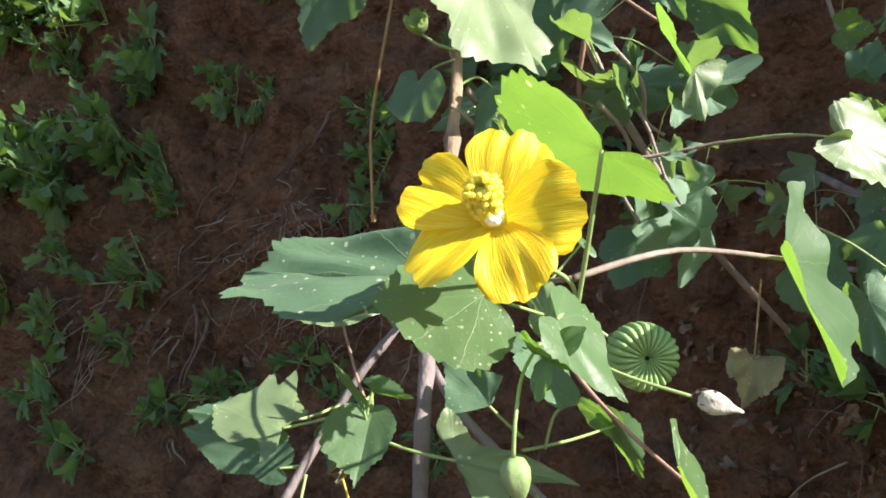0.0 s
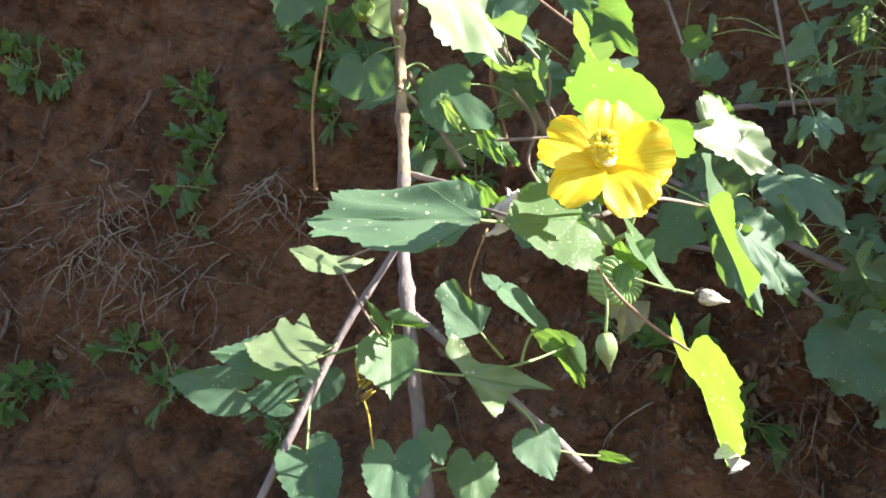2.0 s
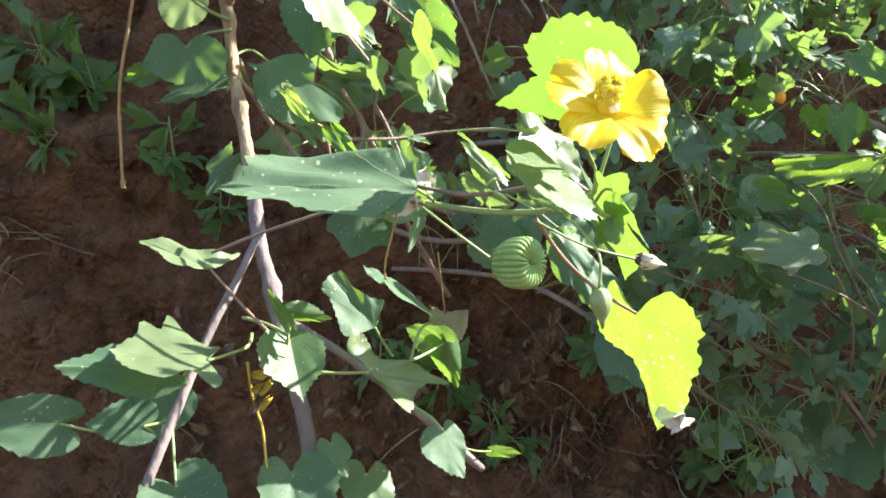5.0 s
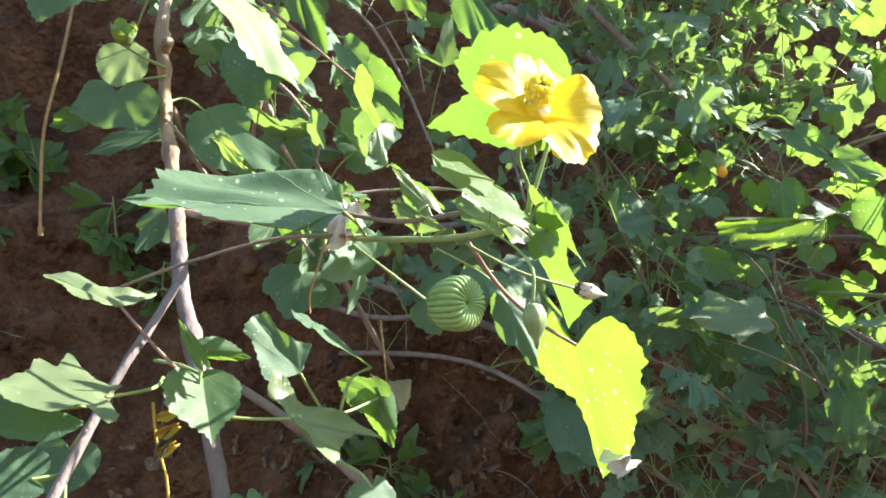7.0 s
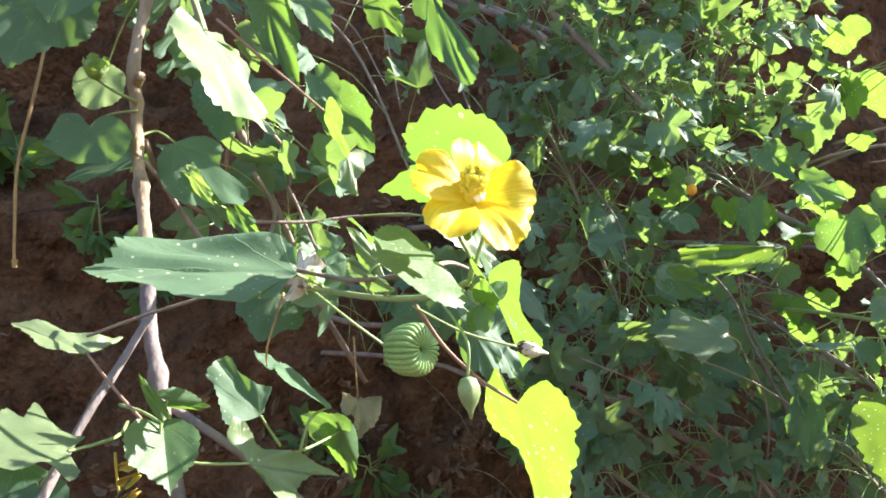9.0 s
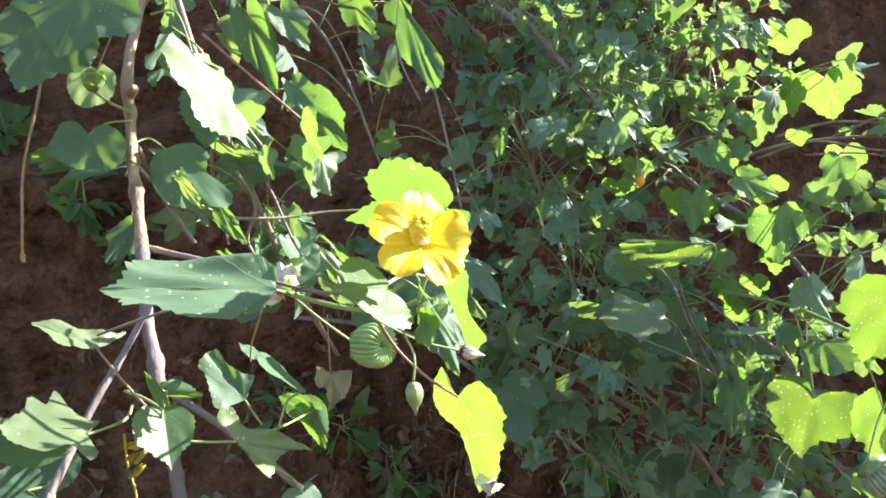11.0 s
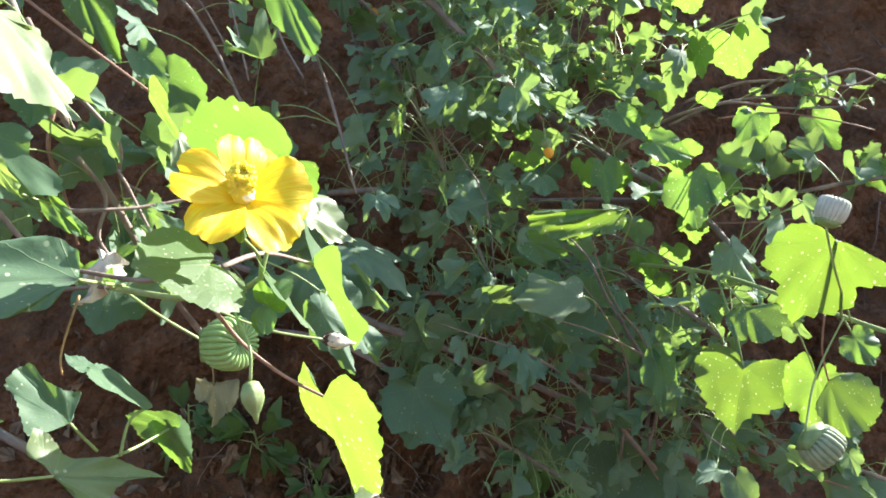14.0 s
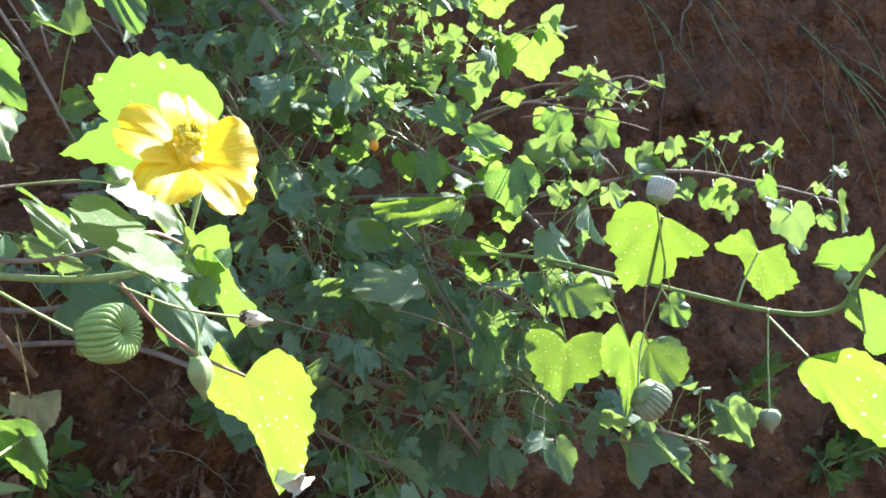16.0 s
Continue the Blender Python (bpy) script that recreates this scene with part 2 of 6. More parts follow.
def attach(ob, parent):
    ob.parent = parent
    if parent.name in ORIGIN:
        ob.matrix_parent_inverse = Matrix.Translation(-ORIGIN[parent.name])
    return ob


def mesh_of(name, verts, faces, mat, uvs=None, smooth=True):
    me = bpy.data.meshes.new(name)
    me.from_pydata([tuple(v) for v in verts], [], faces)
    me.materials.append(mat)
    if uvs is not None:
        layer = me.uv_layers.new(name="UVMap")
        idx = np.empty(len(me.loops), int)
        me.loops.foreach_get("vertex_index", idx)
        layer.data.foreach_set("uv", np.asarray(uvs, float)[idx].ravel())
    if smooth:
        me.polygons.foreach_set("use_smooth", [True] * len(me.polygons))
    me.update()
    return me


def part(name, me, parent, label=""):
    ob = attach(new(name, me), parent)
    return tagged(ob, label) if label else ob


def spline(points, steps=5):
    """A smooth line through the points."""
    pts = [Vector(p) for p in points]
    if len(pts) == 2:
        pts = [pts[0], pts[0].lerp(pts[1], 0.5), pts[1]]
    out = []
    for i in range(len(pts) - 1):
        p0, p1, p2, p3 = pts[max(i - 1, 0)], pts[i], pts[i + 1], pts[min(i + 2, len(pts) - 1)]
        for k in range(steps):
            t = k / steps
            out.append(0.5 * (2 * p1 + (p2 - p0) * t + (2 * p0 - 5 * p1 + 4 * p2 - p3) * t * t + (3 * p1 - p0 - 3 * p2 + p3) * t ** 3))
    return out + [pts[-1]]


def tube_data(points, r0, r1, sides=7, steps=5, knots=0.0, seed=0):
    """Vertices and faces of a tapering stem, with swellings and an uneven skin."""
    line = spline(points, steps)
    verts, faces, n = [], [], len(line)
    side = V(1, 0.3, 0.1)
    for i, p in enumerate(line):
        ahead = (line[min(i + 1, n - 1)] - line[max(i - 1, 0)]).normalized()
        side = (side - ahead * side.dot(ahead)).normalized()
        up = ahead.cross(side)
        f = i / (n - 1)
        r = r0 + (r1 - r0) * f
        r *= 1 + knots * (noise.noise(p * 55 + V(seed, 0, 0)) * 0.5 + max(0, math.sin(f * 19 + seed)) ** 10 * 0.6)
        for k in range(sides):
            a = 2 * math.pi * k / sides
            rr = r * (1 + knots * 0.4 * noise.noise(p * 140 + V(k * 3.1, seed, 0)))
            verts.append(p + side * (rr * math.cos(a)) + up * (rr * math.sin(a)))
    for i in range(n - 1):
        for k in range(sides):
            a, b = i * sides + k, i * sides + (k + 1) % sides
            faces.append((a, b, b + sides, a + sides))
    faces.append(tuple(range(sides))[::-1])
    faces.append(tuple(range((n - 1) * sides, n * sides)))
    return verts, faces


def tube(name, points, r0, r1, mat, parent, label="", sides=8, steps=5, knots=0.15, seed=0):
    v, f = tube_data(points, r0, r1, sides, steps, knots, seed)
    return part(name, mesh_of(name, v, f, mat), parent, label)


HALF = [(0.0, -0.01), (0.13, -0.13), (0.38, -0.235), (0.68, -0.20), (0.92, -0.03), (1.0, 0.18), (0.9, 0.40), (0.68, 0.60), (0.40, 0.78), (0.16, 0.92), (0.0, 1.0)]
OVAL = [(0.0, 0.0), (0.25, 0.06), (0.55, 0.15), (0.82, 0.28), (0.98, 0.42), (1.0, 0.52), (0.92, 0.65), (0.7, 0.79), (0.4, 0.91), (0.18, 0.97), (0.0, 1.0)]


def outline(shape, teeth, depth, lobes, rng, bites, fine=6):
    """One edge of a leaf, from its stalk to its tip, toothed and here and there eaten."""
    line = [(p.x, p.y) for p in spline([(x, y, 0) for x, y in shape], fine)]
    out, n = [], len(line)
    holes = [(rng.uniform(0.25, 0.85), rng.uniform(0.02, 0.05), rng.uniform(0.1, 0.26)) for _ in range(bites)]
    for i, (x, y) in enumerate(line):
        f = i / (n - 1)
        k = 1 + lobes * (math.exp(-((f - 0.58) / 0.07) ** 2) - 0.7 * math.exp(-((f - 0.72) / 0.06) ** 2))
        k += depth * (0.7 + 0.9 * noise.noise(V(int(f * teeth) * 1.7, rng.seed_shift, 4))) * (0.5 - (f * teeth % 1.0)) * min(1, f * 6) * min(1, (1.03 - f) * 5)
        k += 0.03 * noise.noise(V(f * 7, rng.seed_shift, 1))
        for c, w, d in holes:
            k -= d * math.exp(-((f - c) / w) ** 2)
        out.append((x * k, y * k))
    return out


class Dice(random.Random):
    seed_shift = 0.0


def leaf_data(base, tip, right, left, seed=0, shape=HALF, teeth=16, tooth=0.085, lobes=0.0, curl=0.0, cup=0.0, wave=0.04, bites=0, rings=7):
    """A leaf from its stalk to its tip, each half of it reaching to one side. All are places; curl bends the tip, cup the edges."""
    rng = Dice(seed)
    rng.seed_shift = seed * 1.7
    b = Vector(base)
    ly = Vector(tip) - b
    yhat = ly.normalized()
    sides = []
    for s in (right, left):
        v = Vector(s) - b
        sides.append(v - yhat * v.dot(yhat))
    size = ly.length
    normal = (sides[0] - sides[1]).cross(ly).normalized()
    halves = shape if isinstance(shape, tuple) else (shape, shape)
    edges = [outline(half, teeth, tooth, lobes, rng, bites, max(5, (90 if rings > 6 else 55) // len(half))) for half in halves]
    verts, uvs, faces = [], [], []
    rim = [(x, y, 0) for x, y in edges[0]] + [(x, y, 1) for x, y in reversed(edges[1][:-1])]
    rim = rim[:-1]
    n = len(rim)
    verts.append(b)
    uvs.append((0, 0))
    for j in range(1, rings + 1):
        q = (j / rings) ** 0.85
        for i, (x, y, s) in enumerate(rim):
            xx, yy = x * q, y * q
            w = sides[s]
            h = -curl * max(0, yy) ** 2 + cup * xx * xx
            a = math.atan2(xx if s == 0 else -xx, yy + 1e-6)
            h += wave * q * q * (math.sin(a * 6.0 + seed) * 0.6 + noise.noise(V(xx * 3 + 5 * s, yy * 3, seed * 2.1)) * 1.4)
            h += 0.013 * q * (abs(math.sin(a * 2.6)) - 0.5)
            verts.append(b + ly * yy + w * xx + normal * (h * size))
            uvs.append(((xx if s == 0 else -xx) * w.length / size, yy))
    for i in range(n):
        k = (i + 1) % n
        faces.append((0, 1 + i, 1 + k))
        for j in range(rings - 1):
            a, c = 1 + j * n + i, 1 + j * n + k
            faces.append((a, a + n, c + n, c))
    return verts, faces, uvs


def mirrored(base, tip, right):
    """The place on the other half that answers to right."""
    b, y = Vector(base), (Vector(tip) - Vector(base)).normalized()
    v = Vector(right) - b
    along = y * v.dot(y)
    return b + along - (v - along)


def leaf(plant, base, tip, right, left=None, stalk=(), mat=None, seed=0, label="", name="leaf", stalk_mat=None, stalk_r=0.00075, **more):
    left = left or mirrored(base, tip, right)
    v, f, u = leaf_data(base, tip, right, left, seed, **more)
    ob = part(name, mesh_of(name, v, f, mat or LEAF, u), plant, label)
    if stalk:
        pts = [Vector(p) for p in stalk] + [Vector(base)]
        sv, sf = tube_data(pts, stalk_r * 1.15, stalk_r * 0.85, 6, 5, 0.1, seed)
        part("petiole", mesh_of("petiole", sv, sf, stalk_mat or GREEN_STALK), ob)
    return ob


# ---- the earth bank and the ground ----
ALONG, INTO = V(0.733, -0.68, 0), V(0.68, 0.733, 0)
# the part above 1.75 is unseen, its height set to shade the inner bush
PROFILE = [(-70, 0.0), (-6, 0.0), (0.55, 0.0), (0.80, 0.05), (0.93, 0.26), (1.03, 0.60), (1.09, 0.90), (1.17, 1.30), (1.27, 1.75), (1.50, 2.84), (1.8, 3.1), (4, 3.4), (80, 6.0)]


def bank_shift(s):
    """The bank comes forward towards its open end."""
    f = min(max((-1.05 - s) / 1.1, 0.0), 1.6)
    return -0.22 * f


def profile(v):
    for (a, za), (b, zb) in zip(PROFILE, PROFILE[1:]):
        if v <= b:
            return za + (zb - za) * (v - a) / (b - a)
    return PROFILE[-1][1]


def bank_at(s, z):
    """The place on the bank at s metres along and z high."""
    for (a, za), (b, zb) in zip(PROFILE[2:], PROFILE[3:]):
        if z <= zb:
            v = a + (b - a) * (z - za) / (zb - za)
            break
    p = ALONG * s + INTO * (v + bank_shift(s)) + V(0, 0, z)
    return p + relief(p)


def relief(p):
    """Lumps, ledges and runnels of the cut earth."""
    q = p * 1.0
    d = 0.045 * noise.fractal(q * 2.3, 1.0, 2.0, 3) + 0.046 * noise.fractal(q * 8 + V(3, 1, 7), 0.8, 2.0, 5)
    ledge = noise.noise(V(q.x * 3, q.y * 3, q.z * 11))
    d += 0.016 * (1 - abs(noise.noise(q * 6.5 + V(9, 4, 2))) * 2) * 0.6
    d += 0.012 * ledge + 0.016 * max(0, noise.noise(q * 21)) + 0.010 * noise.noise(q * 47)
    fade = min(1, max(0, (p.z + 0.05) / 0.25)) if p.z < 2.8 else 0.6
    return (INTO * -1.0 + V(0, 0, 0.35)) * (d * fade)


def steps_between(stops):
    out = []
    for a, b, n in stops:
        out += [a + (b - a) * i / n for i in range(n)]
    return out + [stops[-1][1]]


def shade_rise(s, v):
    """An unseen low rise of the bank's top on one stretch, added to shade the bush."""
    f = min(max((s - 0.7) / 0.4, 0.0), 1.0) * min(max((2.12 - s) / 0.22, 0.0), 1.0)
    g = min(max((v - 1.27) / 0.23, 0.0), 1.0) * min(max((3.4 - v) / 1.4, 0.0), 1.0)
    return 0.45 * f * f * (3 - 2 * f) * g


def build_ground():
    ss = steps_between([(-80, -8, 10), (-8, -3.6, 14), (-3.6, -2.9, 16), (-2.9, 1.9, 300), (1.9, 3.4, 40), (3.4, 9, 14), (9, 80, 10)])
    zs = steps_between([(-70, -6, 8), (-6, 0.5, 20), (0.5, 0.93, 14), (0.93, 1.27, 95), (1.27, 1.65, 30), (1.65, 4, 14), (4, 80, 8)])
    verts, faces, w = [], [], len(zs)
    for s in ss:
        sh = bank_shift(s)
        for v in zs:
            p = ALONG * s + INTO * (v + sh) + V(0, 0, profile(v) + shade_rise(s, v))
            verts.append(p + relief(p))
    for i in range(len(ss) - 1):
        for j in range(w - 1):
            a = i * w + j
            faces.append((a, a + w, a + w + 1, a + 1))
    ob = new("ground", mesh_of("ground", verts, faces, EARTH))
    tagged(ob, "bare reddish earth bank above level ground", "ground", kind="structure")


build_ground()

def facing(axis, up=(0, 0, 1)):
    z = Vector(axis).normalized()
    x = Vector(up).cross(z).normalized()
    return Matrix((x, z.cross(x), z)).transposed().to_4x4()


def lathe(profile_rz, sides, wob=0.0):
    verts, faces = [], []
    for r, z in profile_rz:
        for k in range(sides):
            a = 2 * math.pi * k / sides
            rr = r * (1 + wob * math.cos(a * 5))
            verts.append((rr * math.cos(a), rr * math.sin(a), z))
    for j in range(len(profile_rz) - 1):
        for k in range(sides):
            a, b = j * sides + k, j * sides + (k + 1) % sides
            faces.append((a, b, b + sides, a + sides))
    faces.append(tuple(range(sides))[::-1])
    faces.append(tuple(range((len(profile_rz) - 1) * sides, len(profile_rz) * sides)))
    return verts, faces


def placed(verts, m):
    return [m @ Vector(v) for v in verts]


class Joined:
    """Small pieces gathered into one mesh."""

    def __init__(self):
        self.v, self.f = [], []

    def add(self, v, f):
        n = len(self.v)
        self.v += v
        self.f += [tuple(i + n for i in q) for q in f]


# ---- the flowering plant ----
plant = thing("flowering_mallow", (0.0, 0.25, 0.0), "tall mallow shrub with one open yellow flower and downy heart-shaped leaves", "shrub")
# bark colours carry the light: lower stem and branches shade-toned, upper stem sun-toned
tube("main_stem", [(0.0, 0.25, -0.03), (-0.006, 0.28, 0.4), (-0.006, 0.31, 0.72), (-0.009, 0.333, 0.84), (-0.0096, 0.3535, 0.8826), (-0.0082, 0.374, 0.9085), (-0.0074, 0.387, 0.928), (-0.0055, 0.404, 0.947), (-0.003, 0.416, 0.967), (0.0004, 0.433, 0.9927)], 0.0043, 0.0039, BARK_SHADE_TONE, plant, "woody stem, its purplish grey-brown carrying shade", sides=12, steps=8, knots=0.45, seed=2)
tube("upper_stem", [(-0.003, 0.416, 0.967), (0.0004, 0.433, 0.9927), (0.0032, 0.453, 1.0255), (0.0045, 0.465, 1.044), (0.0055, 0.474, 1.0635), (0.0055, 0.479, 1.084), (0.0035, 0.483, 1.102), (0.007, 0.49, 1.13), (0.014, 0.5, 1.165), (0.022, 0.515, 1.28)], 0.0040, 0.0036, BARK_SUN_TONE, plant, "woody stem with rough peeling bark, its tan-brown carrying sunlight", sides=12, steps=8, knots=0.45, seed=16)
tube("branch", [(-0.009, 0.402, 0.948), (-0.028, 0.385, 0.925), (-0.043, 0.375, 0.906), (-0.066, 0.36, 0.868), (-0.092, 0.345, 0.82), (-0.12, 0.335, 0.76)], 0.0021, 0.0023, BARK_SHADE_TONE, plant, knots=0.35, seed=3)
tube("branch", [(-0.005, 0.386, 0.91), (0.009, 0.352, 0.897), (0.036, 0.332, 0.874), (0.083, 0.315, 0.831)], 0.0022, 0.0022, BARK_SHADE_TONE, plant, knots=0.35, seed=4)
tube("branch", [(0.002, 0.438, 0.992), (0.016, 0.42, 0.988), (0.028, 0.395, 0.984), (0.03, 0.35, 0.976), (0.030, 0.315, 0.971)], 0.0021, 0.0016, BARK, plant, knots=0.3, seed=5)
tube("branch", [(0.030, 0.322, 0.972), (0.029, 0.30, 0.969), (0.03, 0.255, 0.965), (0.034, 0.225, 0.966), (0.036, 0.206, 0.972)], 0.00165, 0.0010, GREEN_STALK, plant, "smooth olive-green flowering twig", knots=0.2, seed=15)
tube("branch", [(0.012, 0.478, 1.062), (0.03, 0.485, 1.036), (0.05, 0.46, 0.997)], 0.0018, 0.0018, BARK, plant, knots=0.3, seed=6)
tube("twig", [(-0.053, 0.354, 0.943), (-0.03, 0.338, 0.955), (0.0, 0.318, 0.967), (0.03, 0.30, 0.970)], 0.0007, 0.0010, BARK, plant, knots=0.15, seed=7)
tube("twig", [(-0.02, 0.36, 0.978), (0.0, 0.30, 0.978), (0.022, 0.262, 0.972), (0.04, 0.237, 0.977)], 0.0009, 0.0010, BARK, plant, knots=0.15, seed=8)
tube("hanging_twig", [(-0.034, 0.53, 1.15), (-0.043, 0.516, 1.09), (-0.050, 0.512, 1.04), (-0.049, 0.509, 1.0), (-0.048, 0.507, 0.98)], 0.0011, 0.0009, DRY_TWIG, plant, "thin brown dry twig hanging down", knots=0.3, seed=9)
tube("twig_tip", [(-0.048, 0.507, 0.982), (-0.0475, 0.507, 0.977)], 0.0022, 0.0014, DRY_TWIG, plant, knots=0.5, seed=10)

# leaves: stalk end, tip, an edge of each half
leaf(plant, (-0.0045, 0.2637, 0.9726), (-0.0774, 0.2904, 0.9711), (-0.015, 0.235, 0.962), (0.000, 0.276, 0.988), stalk=[(0.029, 0.295, 0.970), (0.012, 0.277, 0.971)], mat=LEAF_GREY_DOTTED, seed=1, shape=([(0.0, 0.0), (0.16, 0.06), (0.56, 0.13), (0.65, 0.23), (0.97, 0.34), (1.0, 0.52), (0.79, 0.63), (0.7, 0.75), (0.79, 0.89), (0.51, 0.87), (0.33, 0.92), (0.0, 1.0)], [(0.0, 0.0), (0.55, 0.0), (0.86, 0.13), (1.0, 0.43), (0.83, 0.7), (0.71, 0.81), (0.37, 0.87), (0.08, 0.93), (0.0, 1.0)]), wave=0.05, tooth=0.07, rings=10)
leaf(plant, (0.010, 0.199, 0.977), (-0.019, 0.195, 0.976), (0.000, 0.182, 0.961), (0.004, 0.214, 0.990), stalk=[(0.034, 0.225, 0.966), (0.026, 0.215, 0.970)], mat=LEAF_SPOTTED, seed=2, wave=0.03, tooth=0.09, stalk_r=0.0005)
leaf(plant, (0.039, 0.194, 1.015), (0.023, 0.249, 1.009), (0.020, 0.191, 1.036), (0.075, 0.203, 0.999), stalk=[(0.036, 0.206, 0.972), (0.0375, 0.200, 0.992)], mat=LEAF, seed=3, shape=([(0.0, 0.0), (0.19, -0.1), (0.41, -0.11), (0.73, -0.05), (0.89, 0.05), (1.0, 0.17), (0.98, 0.38), (0.79, 0.57), (0.56, 0.61), (0.3, 0.63), (0.17, 0.78), (0.0, 1.0)], [(0.0, 0.0), (0.14, -0.14), (0.33, -0.08), (0.66, 0.08), (0.72, 0.36), (0.58, 0.58), (0.34, 0.74), (0.12, 0.88), (0.0, 1.0)]), wave=0.02, tooth=0.10, teeth=17, rings=8)
leaf(plant, (0.1257, 0.2833, 0.9795), (0.1473, 0.2737, 0.9342), (0.114, 0.251, 0.983), (0.156, 0.311, 0.988), stalk=[(0.04, 0.237, 0.977), (0.08, 0.262, 0.984)], mat=LEAF, seed=4, shape=([(0.0, 0.0), (0.3, -0.11), (0.87, -0.15), (1.0, -0.06), (0.76, 0.17), (0.62, 0.41), (0.68, 0.6), (0.71, 0.76), (0.0, 1.0)], [(0.0, 0.0), (0.38, -0.18), (0.72, -0.48), (1.0, -0.43), (0.73, -0.23), (0.76, 0.04), (0.61, 0.29), (0.8, 0.53), (0.67, 0.73), (0.3, 0.81), (0.28, 0.98), (0.0, 1.0)]), wave=0.03, stalk_mat=BARK, stalk_r=0.0011, tooth=0.05, rings=8)
leaf(plant, (0.0285, 0.191, 0.9725), (0.046, 0.188, 0.952), (0.036, 0.204, 0.977), (0.023, 0.182, 0.969), stalk=[(0.036, 0.206, 0.968), (0.032, 0.198, 0.973)], mat=LEAF, seed=5, shape=([(0.0, 0.0), (0.17, -0.12), (0.4, -0.23), (0.82, -0.16), (1.0, 0.12), (0.89, 0.38), (0.4, 0.63), (0.0, 1.0)], [(0.0, 0.0), (0.18, -0.08), (0.53, -0.12), (1.0, 0.1), (0.87, 0.34), (0.44, 0.71), (0.0, 1.0)]), wave=0.02, tooth=0.09, stalk_r=0.0006)
leaf(plant, (0.067, 0.2075, 0.925), (0.095, 0.2145, 0.873), (0.068, 0.178, 0.923), (0.075, 0.238, 0.933), stalk=[(0.031, 0.232, 0.963), (0.042, 0.226, 0.947), (0.055, 0.218, 0.934)], mat=LEAF_DOTTED, seed=6, shape=([(0.0, 0.0), (0.22, -0.12), (0.43, -0.2), (0.63, -0.25), (0.84, -0.2), (0.94, -0.11), (1.0, 0.03), (0.87, 0.16), (0.91, 0.29), (0.7, 0.47), (0.56, 0.68), (0.32, 0.83), (0.0, 1.0)], [(0.0, 0.0), (0.26, -0.06), (0.44, -0.17), (0.69, -0.03), (1.0, 0.31), (0.89, 0.42), (0.59, 0.46), (0.30, 0.52), (0.14, 0.66), (0.1, 0.83), (0.0, 1.0)]), wave=0.025, stalk_mat=TWIG, tooth=0.07, rings=8)
leaf(plant, (0.090, 0.206, 0.883), (0.084, 0.191, 0.8815), (0.090, 0.198, 0.879), mat=PAPERY, seed=59, wave=0.25, cup=0.4, name="leaf_tip", label="white curled tip of a leaf")
leaf(plant, (-0.030, 0.321, 0.908), (-0.035, 0.297, 0.883), (-0.018, 0.315, 0.911), (-0.048, 0.320, 0.913), stalk=[(-0.034, 0.36, 0.912), (-0.032, 0.338, 0.911)], mat=LEAF, seed=7, shape=([(0.0, 0.0), (0.14, -0.05), (0.56, 0.0), (0.98, 0.2), (1.0, 0.4), (0.74, 0.64), (0.38, 0.76), (0.12, 0.88), (0.0, 1.0)], [(0.0, 0.0), (0.21, -0.04), (0.64, 0.03), (0.94, 0.24), (1.0, 0.44), (0.88, 0.64), (0.46, 0.78), (0.12, 0.88), (0.0, 1.0)]), wave=0.015, tooth=0.09, rings=8)
leaf(plant, (-0.068, 0.318, 0.900), (-0.102, 0.334, 0.904), (-0.052, 0.351, 0.911), (-0.077, 0.300, 0.894), stalk=[(-0.033, 0.352, 0.905), (-0.045, 0.332, 0.902)], mat=LEAF_SUN_TONE, seed=8, shape=([(0.0, 0.0), (0.34, -0.1), (0.53, 0.13), (0.66, 0.29), (1.0, 0.55), (0.71, 0.61), (0.89, 0.83), (0.45, 0.84), (0.15, 0.95), (0.0, 1.0)], [(0.0, 0.0), (0.24, -0.06), (0.71, -0.19), (1.0, -0.13), (0.58, 0.1), (0.79, 0.39), (0.61, 0.71), (0.25, 0.89), (0.0, 1.0)]), wave=0.04, tooth=0.06, rings=8)
leaf(plant, (-0.078, 0.342, 0.894), (-0.119, 0.349, 0.897), (-0.092, 0.357, 0.904), (-0.092, 0.338, 0.884), stalk=[(-0.05, 0.37, 0.895), (-0.063, 0.352, 0.894)], mat=LEAF_GREY, seed=70, wave=0.05, tooth=0.08)
leaf(plant, (-0.104, 0.402, 0.861), (-0.143, 0.412, 0.867), (-0.116, 0.407, 0.876), (-0.118, 0.400, 0.848), stalk=[(-0.066, 0.362, 0.866), (-0.085, 0.385, 0.858)], mat=LEAF_GREY, seed=9, wave=0.03)
leaf(plant, (-0.079, 0.362, 0.865), (-0.101, 0.371, 0.867), (-0.090, 0.374, 0.878), (-0.089, 0.362, 0.858), stalk=[(-0.066, 0.362, 0.866)], mat=LEAF_GREY, seed=10)
leaf(plant, (-0.053, 0.403, 0.869), (-0.059, 0.399, 0.847), (-0.043, 0.393, 0.861), (-0.069, 0.411, 0.859), stalk=[(-0.050, 0.372, 0.894)], mat=LEAF_GREY, seed=11)
